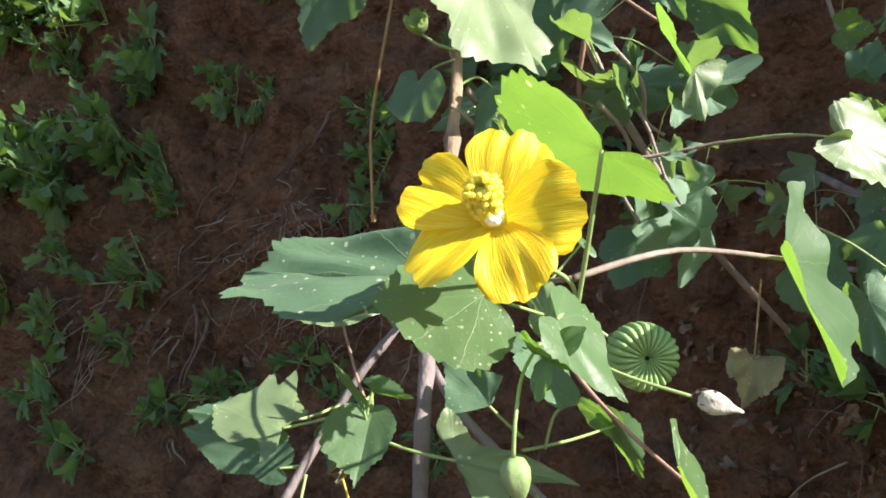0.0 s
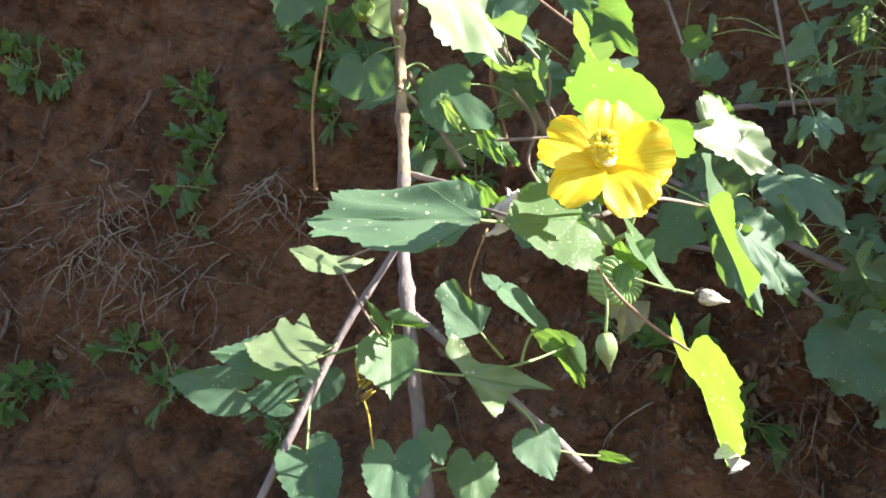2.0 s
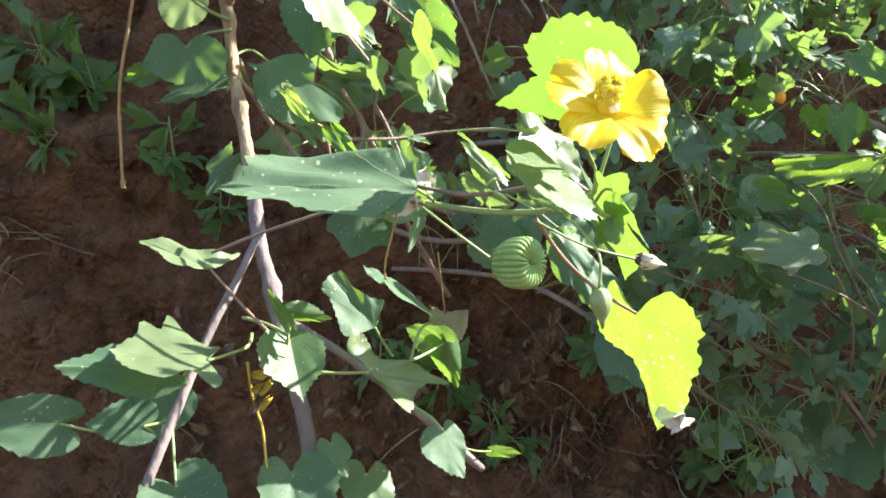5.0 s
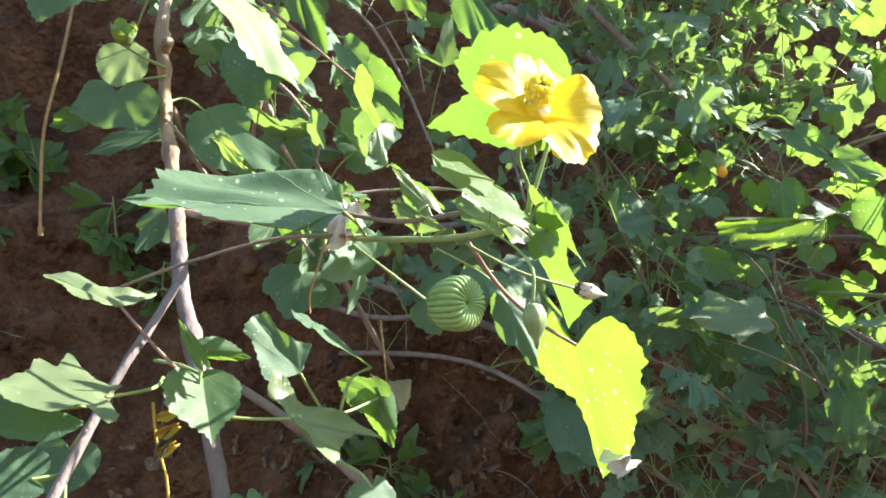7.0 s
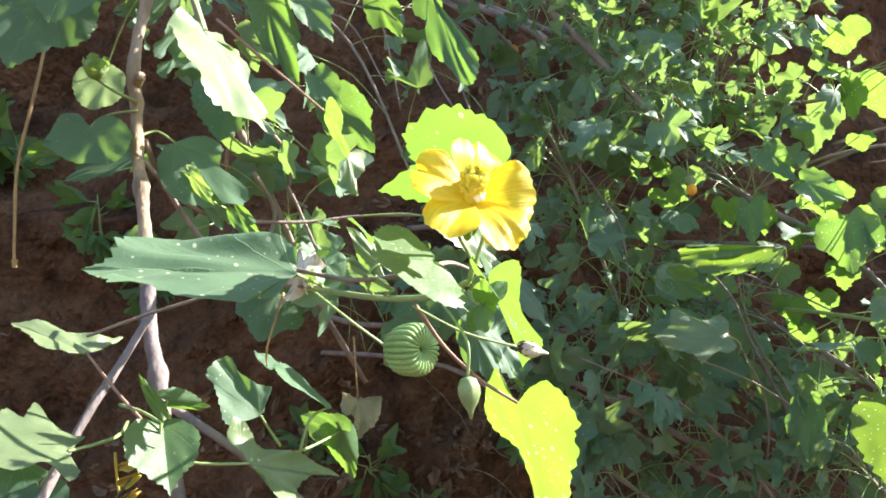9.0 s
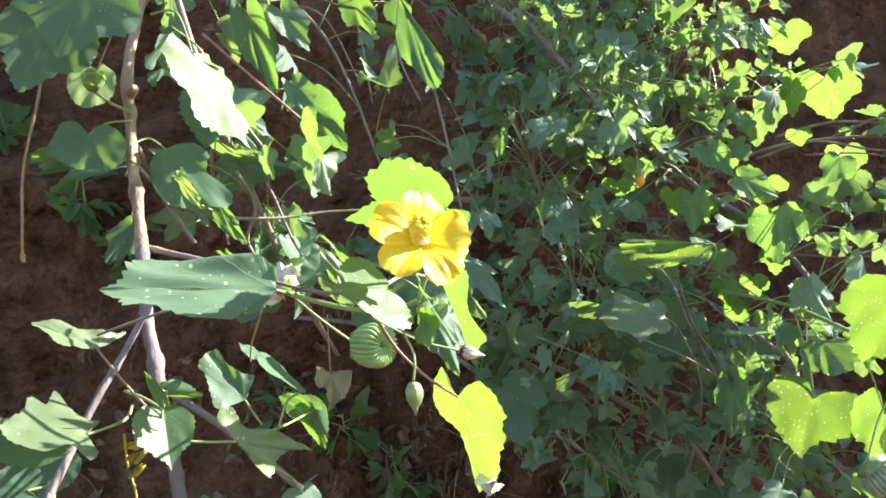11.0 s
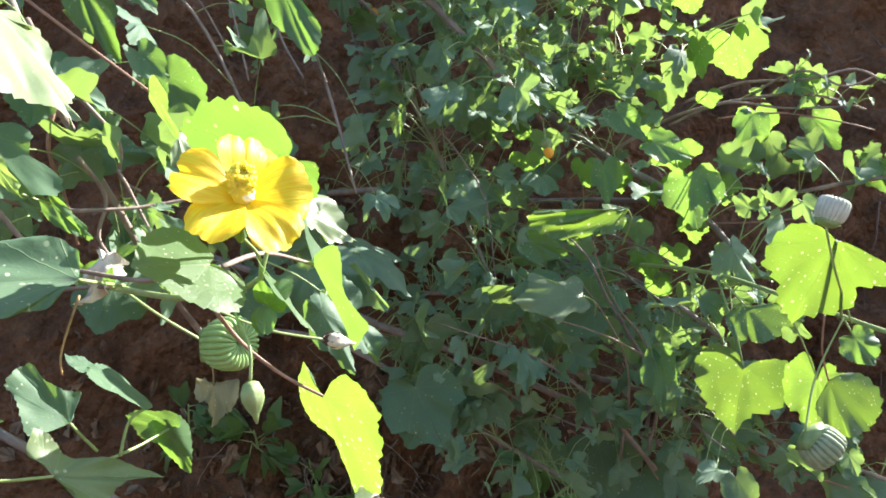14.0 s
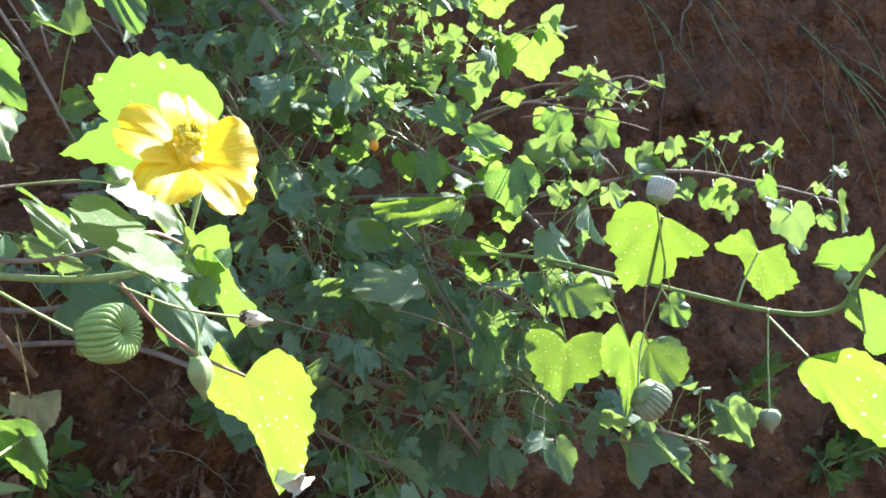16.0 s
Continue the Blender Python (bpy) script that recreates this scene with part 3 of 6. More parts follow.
leaf(plant, (-0.0485, 0.366, 0.935), (-0.0764, 0.383, 0.9487), (-0.034, 0.380, 0.946), (-0.058, 0.352, 0.933), stalk=[(-0.031, 0.325, 0.903), (-0.040, 0.345, 0.918)], mat=LEAF_SUN_TONE, seed=12, shape=([(0.0, 0.0), (0.32, -0.12), (1.0, -0.21), (0.6, 0.02), (0.5, 0.34), (0.4, 0.57), (0.15, 0.8), (0.0, 1.0)], [(0.0, 0.0), (0.37, 0.11), (0.8, 0.3), (0.8, 0.55), (0.4, 0.8), (0.0, 1.0)]), wave=0.05, tooth=0.06, stalk_mat=TWIG)
leaf(plant, (-0.034, 0.314, 0.914), (-0.045, 0.313, 0.930), (-0.037, 0.312, 0.923), stalk=[(-0.032, 0.318, 0.903)], mat=LEAF, seed=13, stalk_r=0.0005)
leaf(plant, (-0.030, 0.318, 0.918), (-0.012, 0.314, 0.915), (-0.021, 0.314, 0.921), stalk=[(-0.032, 0.318, 0.906)], mat=LEAF, seed=14, cup=0.2, stalk_r=0.0005)
leaf(plant, (0.0206, 0.328, 0.908), (0.004, 0.345, 0.933), (0.029, 0.325, 0.917), (0.006, 0.323, 0.900), stalk=[(0.036, 0.334, 0.892), (0.028, 0.331, 0.90)], mat=LEAF_GREY, seed=15, shape=([(0.0, 0.0), (0.31, 0.05), (0.48, 0.19), (1.0, 0.21), (0.57, 0.42), (0.39, 0.69), (0.48, 0.91), (0.0, 1.0)], [(0.0, 0.0), (0.76, 0.1), (1.0, 0.2), (0.79, 0.46), (0.52, 0.72), (0.5, 0.9), (0.0, 1.0)]), wave=0.04, tooth=0.06)
leaf(plant, (0.059, 0.3256, 0.911), (0.036, 0.3466, 0.930), (0.070, 0.336, 0.912), (0.046, 0.311, 0.912), stalk=[(0.046, 0.332, 0.888), (0.05, 0.330, 0.905)], mat=LEAF_GREY, seed=16, shape=([(0.0, 0.0), (0.5, 0.13), (0.78, 0.39), (1.0, 0.58), (0.99, 0.81), (0.68, 0.97), (0.0, 1.0)], [(0.0, 0.0), (0.7, -0.01), (1.0, 0.12), (0.71, 0.44), (0.69, 0.72), (0.61, 0.87), (0.0, 1.0)]), wave=0.03, tooth=0.05)
leaf(plant, (0.036, 0.346, 0.931), (0.028, 0.352, 0.937), (0.030, 0.342, 0.930), mat=LEAF_GREY, seed=17)
leaf(plant, (0.006, 0.310, 0.890), (0.0595, 0.3136, 0.879), (0.005, 0.293, 0.875), (0.009, 0.321, 0.907), stalk=[(-0.031, 0.330, 0.893), (-0.012, 0.320, 0.890)], mat=LEAF_SUN_TONE, seed=18, shape=([(0.0, 0.0), (0.22, 0.03), (0.4, 0.11), (0.68, 0.18), (1.0, 0.24), (0.55, 0.42), (0.31, 0.5), (0.08, 0.74), (0.0, 1.0)], [(0.0, 0.0), (0.31, -0.1), (0.62, -0.19), (1.0, -0.14), (0.84, -0.04), (0.5, 0.13), (0.36, 0.38), (0.28, 0.66), (0.0, 1.0)]), wave=0.05, tooth=0.06, rings=8)
leaf(plant, (0.080, 0.347, 0.894), (0.096, 0.352, 0.867), (0.091, 0.342, 0.883), (0.077, 0.353, 0.880), stalk=[(0.036, 0.334, 0.886), (0.058, 0.340, 0.889)], mat=LEAF, seed=19, cup=0.3)
leaf(plant, (0.080, 0.347, 0.895), (0.063, 0.360, 0.903), (0.072, 0.345, 0.906), (0.068, 0.366, 0.890), mat=LEAF_GREY, seed=20, wave=0.08)
leaf(plant, (0.046, 0.303, 0.858), (0.050, 0.292, 0.838), (0.030, 0.302, 0.856), (0.058, 0.300, 0.852), stalk=[(0.042, 0.328, 0.868), (0.045, 0.312, 0.864)], mat=LEAF_GREY, seed=21, tooth=0.09)
leaf(plant, (0.092, 0.316, 0.839), (0.107, 0.309, 0.837), (0.10, 0.315, 0.834), stalk=[(0.058, 0.304, 0.849), (0.075, 0.31, 0.843)], mat=LEAF, seed=22, stalk_r=0.0005)
leaf(plant, (-0.006, 0.322, 0.856), (-0.003, 0.312, 0.842), (0.004, 0.318, 0.850), stalk=[(-0.004, 0.34, 0.845)], mat=LEAF_GREY, seed=23, lobes=0.1)
leaf(plant, (-0.069, 0.347, 0.840), (-0.060, 0.316, 0.815), (-0.048, 0.321, 0.832), (-0.084, 0.336, 0.830), stalk=[(-0.066, 0.362, 0.862)], mat=LEAF_GREY, seed=40, wave=0.04)
leaf(plant, (-0.027, 0.320, 0.846), (-0.034, 0.297, 0.821), (-0.013, 0.300, 0.840), (-0.046, 0.312, 0.838), stalk=[(-0.004, 0.345, 0.85)], mat=LEAF_GREY, seed=41, wave=0.04)
leaf(plant, (0.020, 0.330, 0.835), (0.014, 0.316, 0.81), (0.032, 0.322, 0.822), stalk=[(-0.002, 0.336, 0.83)], mat=LEAF, seed=42, wave=0.04)
leaf(plant, (-0.0413, 0.3191, 0.8936), (-0.0466, 0.3244, 0.8909), (-0.0439, 0.3213, 0.8948), mat=YELLOW_DEAD, seed=43, wave=0.22, cup=0.8, label="yellowed withered curled leaf")
leaf(plant, (-0.0404, 0.3193, 0.8880), (-0.0461, 0.3251, 0.8842), (-0.0433, 0.3217, 0.8889), mat=YELLOW_DEAD, seed=80, wave=0.22, cup=0.8, label="yellowed withered curled leaf")
leaf(plant, (-0.0399, 0.3201, 0.8806), (-0.0447, 0.3252, 0.8758), (-0.0420, 0.3219, 0.8814), mat=YELLOW_DEAD, seed=81, wave=0.22, cup=0.8, label="yellowed withered curled leaf")
leaf(plant, (-0.0414, 0.3208, 0.8844), (-0.0454, 0.3265, 0.8728), (-0.0448, 0.3240, 0.8808), (-0.0418, 0.3225, 0.8785), mat=HUSK_GREY, seed=44, wave=0.2, cup=0.5, label="shrivelled grey leaf")
tube("twig", [(-0.0477, 0.3243, 0.8971), (-0.0451, 0.3245, 0.8825), (-0.0422, 0.3234, 0.8732), (-0.0397, 0.3229, 0.8634), (-0.033, 0.325, 0.82), (-0.030, 0.325, 0.79)], 0.0006, 0.0005, YELLOW_DEAD, plant)
leaf(plant, (0.206, 0.500, 0.890), (0.190, 0.474, 0.868), (0.215, 0.480, 0.875), (0.182, 0.490, 0.885), stalk=[(0.22, 0.53, 0.94)], mat=LEAF_DRY, seed=45, wave=0.15, label="withered yellow-brown leaf with dark spots", stalk_mat=DRY_TWIG)
# upper leaves
leaf(plant, (0.017, 0.414, 1.118), (0.047, 0.383, 1.056), (0.048, 0.430, 1.123), (-0.018, 0.394, 1.110), stalk=[(0.02, 0.49, 1.16), (0.016, 0.44, 1.15)], mat=LEAF_SUN_TONE, seed=24, shape=([(0.0, 0.0), (0.08, 0.04), (0.62, -0.04), (0.40, 0.17), (0.8, 0.10), (0.53, 0.33), (0.35, 0.58), (0.5, 0.73), (0.13, 0.84), (0.0, 1.0)], [(0.0, 0.0), (0.07, -0.21), (0.42, -0.13), (0.86, 0.11), (0.99, 0.31), (0.84, 0.44), (1.0, 0.62), (0.88, 0.74), (0.58, 0.79), (0.25, 0.86), (0.0, 1.0)]), wave=0.05, tooth=0.06, rings=9)
leaf(plant, (0.116, 0.434, 1.095), (0.134, 0.430, 1.065), (0.114, 0.419, 1.099), (0.120, 0.443, 1.093), stalk=[(0.05, 0.47, 1.15), (0.085, 0.45, 1.12)], mat=LEAF_SPOTTED, seed=25, shape=([(0.0, 0.0), (0.49, -0.17), (0.97, -0.18), (1.0, 0.19), (0.5, 0.47), (0.35, 0.88), (0.0, 1.0)], [(0.0, 0.0), (0.59, 0.1), (1.0, 0.41), (0.63, 0.66), (0.0, 1.0)]), wave=0.03, stalk_mat=TWIG, stalk_r=0.0010)
leaf(plant, (0.137, 0.436, 1.070), (0.142, 0.429, 1.040), (0.158, 0.437, 1.066), (0.129, 0.437, 1.062), mat=LEAF_SUN_TONE, seed=56, shape=([(0.0, 0.0), (0.43, -0.12), (1.0, -0.07), (0.77, 0.25), (0.24, 0.6), (0.17, 0.81), (0.0, 1.0)], [(0.0, 0.0), (0.68, 0.3), (1.0, 0.62), (0.52, 0.88), (0.0, 1.0)]), wave=0.08, label="folded lower half of a downy leaf, its paleness carrying sunlight")
leaf(plant, (0.216, 0.414, 1.031), (0.278, 0.411, 1.001), (0.255, 0.429, 1.041), (0.226, 0.399, 1.002), stalk=[(0.16, 0.45, 1.03), (0.19, 0.43, 1.034)], mat=LEAF_SUN_TONE, seed=57, wave=0.07, bites=1, lobes=0.05, tooth=0.12, rings=8)
leaf(plant, (0.243, 0.402, 0.956), (0.276, 0.382, 0.909), (0.277, 0.408, 0.952), (0.234, 0.384, 0.929), stalk=[(0.19, 0.43, 0.99), (0.22, 0.415, 0.975)], mat=LEAF_GREY, seed=58, wave=0.14, bites=1, lobes=0.05, tooth=0.12, rings=8)
tube("branch", [(0.002, 0.464, 1.05), (0.05, 0.47, 1.02), (0.11, 0.46, 1.02), (0.16, 0.45, 1.03), (0.20, 0.43, 1.034)], 0.0016, 0.0009, BARK, plant, knots=0.2, seed=13)
leaf(plant, (-0.018, 0.488, 1.066), (-0.013, 0.464, 1.040), (-0.005, 0.479, 1.077), (-0.039, 0.501, 1.051), stalk=[(0.004, 0.472, 1.078), (-0.008, 0.484, 1.075)], mat=LEAF, seed=26, shape=([(0.0, 0.0), (0.22, -0.07), (0.65, -0.02), (0.99, 0.3), (1.0, 0.68), (0.71, 0.89), (0.34, 0.99), (0.0, 1.0)], [(0.0, 0.0), (0.05, -0.12), (0.12, -0.46), (0.4, -0.51), (0.64, -0.44), (1.0, -0.11), (0.91, 0.14), (0.67, 0.48), (0.33, 0.8), (0.0, 1.0)]), wave=0.04, tooth=0.05, rings=8)
leaf(plant, (0.027, 0.609, 1.139), (0.017, 0.599, 1.104), (0.042, 0.601, 1.137), (0.009, 0.618, 1.141), stalk=[(0.018, 0.505, 1.175), (0.022, 0.560, 1.165)], mat=LEAF_PALE, seed=71, shape=([(0.0, 0.0), (0.03, -0.12), (0.33, -0.17), (0.86, 0.02), (1.0, 0.39), (0.83, 0.7), (0.35, 0.91), (0.0, 1.0)], [(0.0, 0.0), (0.14, -0.04), (0.41, -0.05), (0.86, 0.05), (1.0, 0.31), (0.87, 0.63), (0.52, 0.9), (0.0, 1.0)]), wave=0.04, tooth=0.04, label="pale yellowish green young leaf")
leaf(plant, (-0.0324, 0.5059, 1.0503), (-0.0454, 0.5211, 1.0462), (-0.0399, 0.5117, 1.0559), stalk=[(-0.012, 0.49, 1.062), (-0.022, 0.498, 1.054)], mat=LEAF, seed=72, wave=0.12, cup=0.3, stalk_r=0.0006)
cup_at = Matrix.Translation((-0.0172, 0.4880, 1.0975)) @ facing((-0.30, -0.72, 0.62))
cup_v, cup_f = lathe([(0.0010, -0.002), (0.0045, 0.001), (0.0068, 0.006), (0.0072, 0.009), (0.0062, 0.0092), (0.0056, 0.006), (0.0030, 0.0025), (0.0008, 0.002)], 20, 0.05)
calyx = part("old_calyx", mesh_of("old_calyx", placed(cup_v, cup_at), cup_f, LEAF_PALE), plant, "pale green cup-shaped calyx left by a flower")
for k in range(5):
    lv, lf, lu = leaf_data((0, 0, 0), (0, 0.0006, 0.0055), (0.0038, 0, 0.002), (-0.0038, 0, 0.002), k, OVAL, 1, 0.0, rings=4, wave=0.08)
    part("sepal", mesh_of("sepal", placed(lv, cup_at @ Matrix.Rotation(radians(72 * k + 20), 4, "Z") @ Matrix.Translation((0, 0.0067, 0.0070))), lf, LEAF_PALE, lu), calyx)
sv, sf = tube_data([(0.004, 0.474, 1.084), (-0.0056, 0.478, 1.0875), (-0.0115, 0.4824, 1.0915), (-0.0172, 0.488, 1.0965)], 0.0011, 0.0010, 7, 5)
part("stalk", mesh_of("stalk", sv, sf, GREEN_STALK), calyx)
tube("stub", [(0.0050, 0.4795, 1.0965), (0.0043, 0.4745, 1.0990), (0.0040, 0.4715, 1.1000)], 0.0030, 0.0033, BARK_SUN_TONE, plant, "short sawn-off side stub", knots=0.3, seed=12)
leaf(plant, (0.027, 0.536, 1.061), (-0.014, 0.554, 1.039), (0.003, 0.556, 1.060), (0.008, 0.537, 1.042), stalk=[(0.004, 0.475, 1.040), (0.02, 0.51, 1.055)], mat=LEAF, seed=28, wave=0.06)
leaf(plant, (0.063, 0.470, 1.109), (0.055, 0.462, 1.066), (0.076, 0.454, 1.086), (0.040, 0.480, 1.090), stalk=[(0.035, 0.49, 1.155), (0.055, 0.48, 1.14)], mat=LEAF_GREY, seed=55, wave=0.05, rings=8)
leaf(plant, (0.027, 0.466, 1.061), (0.044, 0.429, 1.020), (0.045, 0.461, 1.072), (0.010, 0.471, 1.049), stalk=[(0.006, 0.472, 1.062), (0.018, 0.474, 1.068)], mat=LEAF_GREY, seed=29, shape=([(0.0, 0.0), (0.27, -0.04), (0.69, 0.04), (0.96, 0.19), (1.0, 0.35), (0.64, 0.52), (0.83, 0.74), (0.82, 0.96), (0.46, 1.08), (0.0, 1.0)], [(0.0, 0.0), (0.3, -0.03), (0.67, 0.06), (0.99, 0.35), (1.0, 0.62), (0.64, 0.82), (0.0, 1.0)]), wave=0.04, tooth=0.05, rings=8)
leaf(plant, (0.030, 0.447, 1.039), (0.036, 0.424, 1.019), (0.0325, 0.443, 1.043), (0.029, 0.451, 1.035), mat=LEAF_PALE, seed=73, wave=0.06, teeth=1, tooth=0.0, label="pale turned-up edge of a downy leaf")
leaf(plant, (0.0540, 0.4306, 1.0180), (0.0624, 0.4093, 0.9973), (0.0608, 0.4173, 1.0118), (0.0538, 0.4245, 1.0035), stalk=[(0.038, 0.430, 1.022), (0.0488, 0.4356, 1.0200)], mat=LEAF, seed=82, wave=0.08, tooth=0.06, stalk_r=0.0006)
leaf(plant, (0.060, 0.464, 1.018), (0.038, 0.464, 1.043), (0.053, 0.462, 1.036), stalk=[(0.078, 0.480, 1.020)], mat=LEAF_GREY, seed=30, wave=0.08, stalk_r=0.0006)
leaf(plant, (0.084, 0.488, 1.024), (0.092, 0.462, 0.998), (0.094, 0.478, 1.010), stalk=[(0.045, 0.468, 1.008)], mat=LEAF, seed=31, wave=0.08, stalk_r=0.0006)
leaf(plant, (-0.057, 0.397, 1.134), (-0.070, 0.394, 1.092), (-0.036, 0.377, 1.116), (-0.092, 0.414, 1.112), stalk=[(0.02, 0.48, 1.17), (-0.03, 0.43, 1.165)], mat=LEAF_GREY, seed=32, wave=0.05, lobes=0.10, rings=8)
leaf(plant, (-0.060, 0.434, 1.121), (-0.078, 0.433, 1.076), (-0.045, 0.416, 1.098), (-0.093, 0.451, 1.102), stalk=[(0.02, 0.485, 1.18), (-0.03, 0.455, 1.16)], mat=LEAF_GREY, seed=33, wave=0.05, lobes=0.08, rings=8)
# branch and three leaves added up here to shade the leaves below
tube("branch", [(0.04, 0.51, 1.24), (0.12, 0.46, 1.30), (0.21, 0.41, 1.31), (0.28, 0.38, 1.29)], 0.0022, 0.0014, BARK, plant, knots=0.25, seed=11)
leaf(plant, (0.13, 0.43, 1.30), (0.16, 0.40, 1.255), (0.17, 0.44, 1.28), stalk=[(0.12, 0.46, 1.30)], mat=LEAF, seed=46)
leaf(plant, (0.24, 0.38, 1.29), (0.27, 0.39, 1.245), (0.225, 0.40, 1.262), stalk=[(0.23, 0.40, 1.30)], mat=LEAF, seed=48)
leaf(plant, (0.09, 0.46, 1.30), (0.11, 0.43, 1.25), (0.13, 0.455, 1.27), stalk=[(0.08, 0.485, 1.28)], mat=LEAF, seed=49)
# small leaves along the flowering branch
leaf(plant, (0.029, 0.243, 0.968), (0.024, 0.270, 0.981), (0.029, 0.242, 0.971), (0.030, 0.246, 0.962), stalk=[(0.030, 0.250, 0.966)], mat=LEAF_SUN_TONE, seed=34, shape=([(0.0, 0.0), (0.56, 0.19), (0.32, 0.45), (0.2, 0.68), (0.9, 0.91), (0.0, 1.0)], [(0.0, 0.0), (0.55, 0.19), (1.0, 0.46), (0.89, 0.72), (0.56, 0.93), (0.0, 1.0)]), wave=0.05, tooth=0.08, stalk_r=0.0006)
leaf(plant, (0.0299, 0.2159, 0.9679), (0.0277, 0.2390, 0.9798), (0.0324, 0.2319, 0.9809), (0.0257, 0.2177, 0.9643), stalk=[(0.035, 0.222, 0.966)], mat=LEAF_SUN_TONE, seed=74, wave=0.07, tooth=0.08, stalk_r=0.0006)
leaf(plant, (0.0314, 0.2562, 0.9794), (0.0220, 0.2686, 0.9959), (0.0289, 0.2600, 0.9924), (0.0240, 0.2596, 0.9822), stalk=[(0.030, 0.258, 0.966), (0.0274, 0.2578, 0.9754)], mat=LEAF_SUN_TONE, seed=75, wave=0.08, cup=-0.3, tooth=0.08, stalk_r=0.0006)
leaf(plant, (0.0182, 0.3209, 0.9729), (0.0159, 0.3208, 0.9857), (0.0197, 0.3157, 0.9792), (0.0145, 0.3283, 0.9813), stalk=[(0.0295, 0.318, 0.971), (0.0222, 0.3202, 0.9719)], mat=LEAF, seed=76, wave=0.06, stalk_r=0.0006)
leaf(plant, (0.0129, 0.3280, 0.9759), (0.0077, 0.3361, 0.9799), (0.0113, 0.3326, 0.9813), stalk=[(0.0222, 0.3202, 0.9719)], mat=LEAF, seed=77, wave=0.06, stalk_r=0.0005)
leaf(plant, (0.0145, 0.3323, 0.9817), (0.0072, 0.3468, 0.9912), (0.0085, 0.3378, 0.9892), stalk=[(0.0222, 0.3202, 0.9719), (0.0160, 0.328, 0.977)], mat=LEAF, seed=78, wave=0.06, stalk_r=0.0005)
leaf(plant, (0.0238, 0.2983, 0.9720), (0.0241, 0.2956, 0.9781), (0.0252, 0.2940, 0.9742), stalk=[(0.029, 0.30, 0.969), (0.0265, 0.3000, 0.9694)], mat=LEAF, seed=79, wave=0.06, stalk_r=0.0005)
leaf(plant, (0.049, 0.273, 0.985), (0.037, 0.289, 1.003), (0.046, 0.285, 0.993), stalk=[(0.034, 0.268, 0.968)], mat=LEAF, seed=35, stalk_r=0.0005)
leaf(plant, (0.0237, 0.3036, 0.9816), (0.0183, 0.3053, 0.9604), (0.0245, 0.2980, 0.9725), (0.0184, 0.3150, 0.9748), stalk=[(0.029, 0.308, 0.970), (0.0265, 0.305, 0.977)], mat=PAPERY, seed=36, label="withered papery white leaf", wave=0.26, bites=2, cup=0.3, tooth=0.12, stalk_r=0.0005)
leaf(plant, (0.030, 0.352, 0.976), (0.012, 0.345, 0.992), (0.024, 0.342, 0.990), stalk=[(0.029, 0.345, 0.975)], mat=LEAF, seed=37, wave=0.1, stalk_r=0.0006)
leaf(plant, (0.026, 0.372, 0.98), (0.010, 0.36, 0.966), (0.022, 0.358, 0.968), stalk=[(0.028, 0.375, 0.98)], mat=LEAF, seed=38, stalk_r=0.0006)
leaf(plant, (0.031, 0.33, 0.974), (0.047, 0.318, 0.99), (0.044, 0.328, 0.978), stalk=[(0.03, 0.33, 0.973)], mat=LEAF, seed=39, wave=0.1, stalk_r=0.0006)


# ---- flower ----
def petal_data(rng, length, width, cleft, curl):
    """A broad petal with a narrow claw, a rounded wavy end and crumpled folds; cleft: how deep its end is notched."""
    verts, uvs, faces = [], [], []
    nu, nv = 28, 18
    notch, ph = rng.uniform(-0.25, 0.2), rng.uniform(0, 6)
    for j in range(nv + 1):
        f = j / nv
        half = width * 0.5 * (0.24 + 0.76 * math.sin(math.pi * 0.5 * min(1.0, f / 0.76) ** 1.05))
        for i in range(nu + 1):
            u = 2 * i / nu - 1
            end = 0.62 + 0.38 * math.sqrt(max(0.0, 1 - 0.97 * u * u)) - cleft * math.exp(-((u - notch) / 0.2) ** 2) + 0.022 * math.sin(u * 7 + ph) + 0.014 * math.sin(u * 19 + 2 * ph)
            y = length * (0.05 + 0.95 * f * (1 + (end - 1) * f ** 1.5))
            x = half * u
            z = 0.56 * length * f - (0.34 + curl) * length * f * f + 0.12 * length * u * u * f * (1.15 - f) - 0.08 * length * u * f
            z += length * f * (0.024 * math.sin(u * 5 + ph + f * 2) + 0.006 * math.sin(u * 15 + ph * 3) * f)
            z += 0.07 * length * noise.noise(V(u * 1.4, f * 2, ph)) * f - cleft * 0.5 * length * f * math.exp(-((u - notch) / 0.14) ** 2)
            verts.append((x, y, z))
            uvs.append((u * 0.5 + 0.5 + ph, f))
    for j in range(nv):
        for i in range(nu):
            a = j * (nu + 1) + i
            faces.append((a, a + 1, a + nu + 2, a + nu + 1))
    return verts, faces, uvs


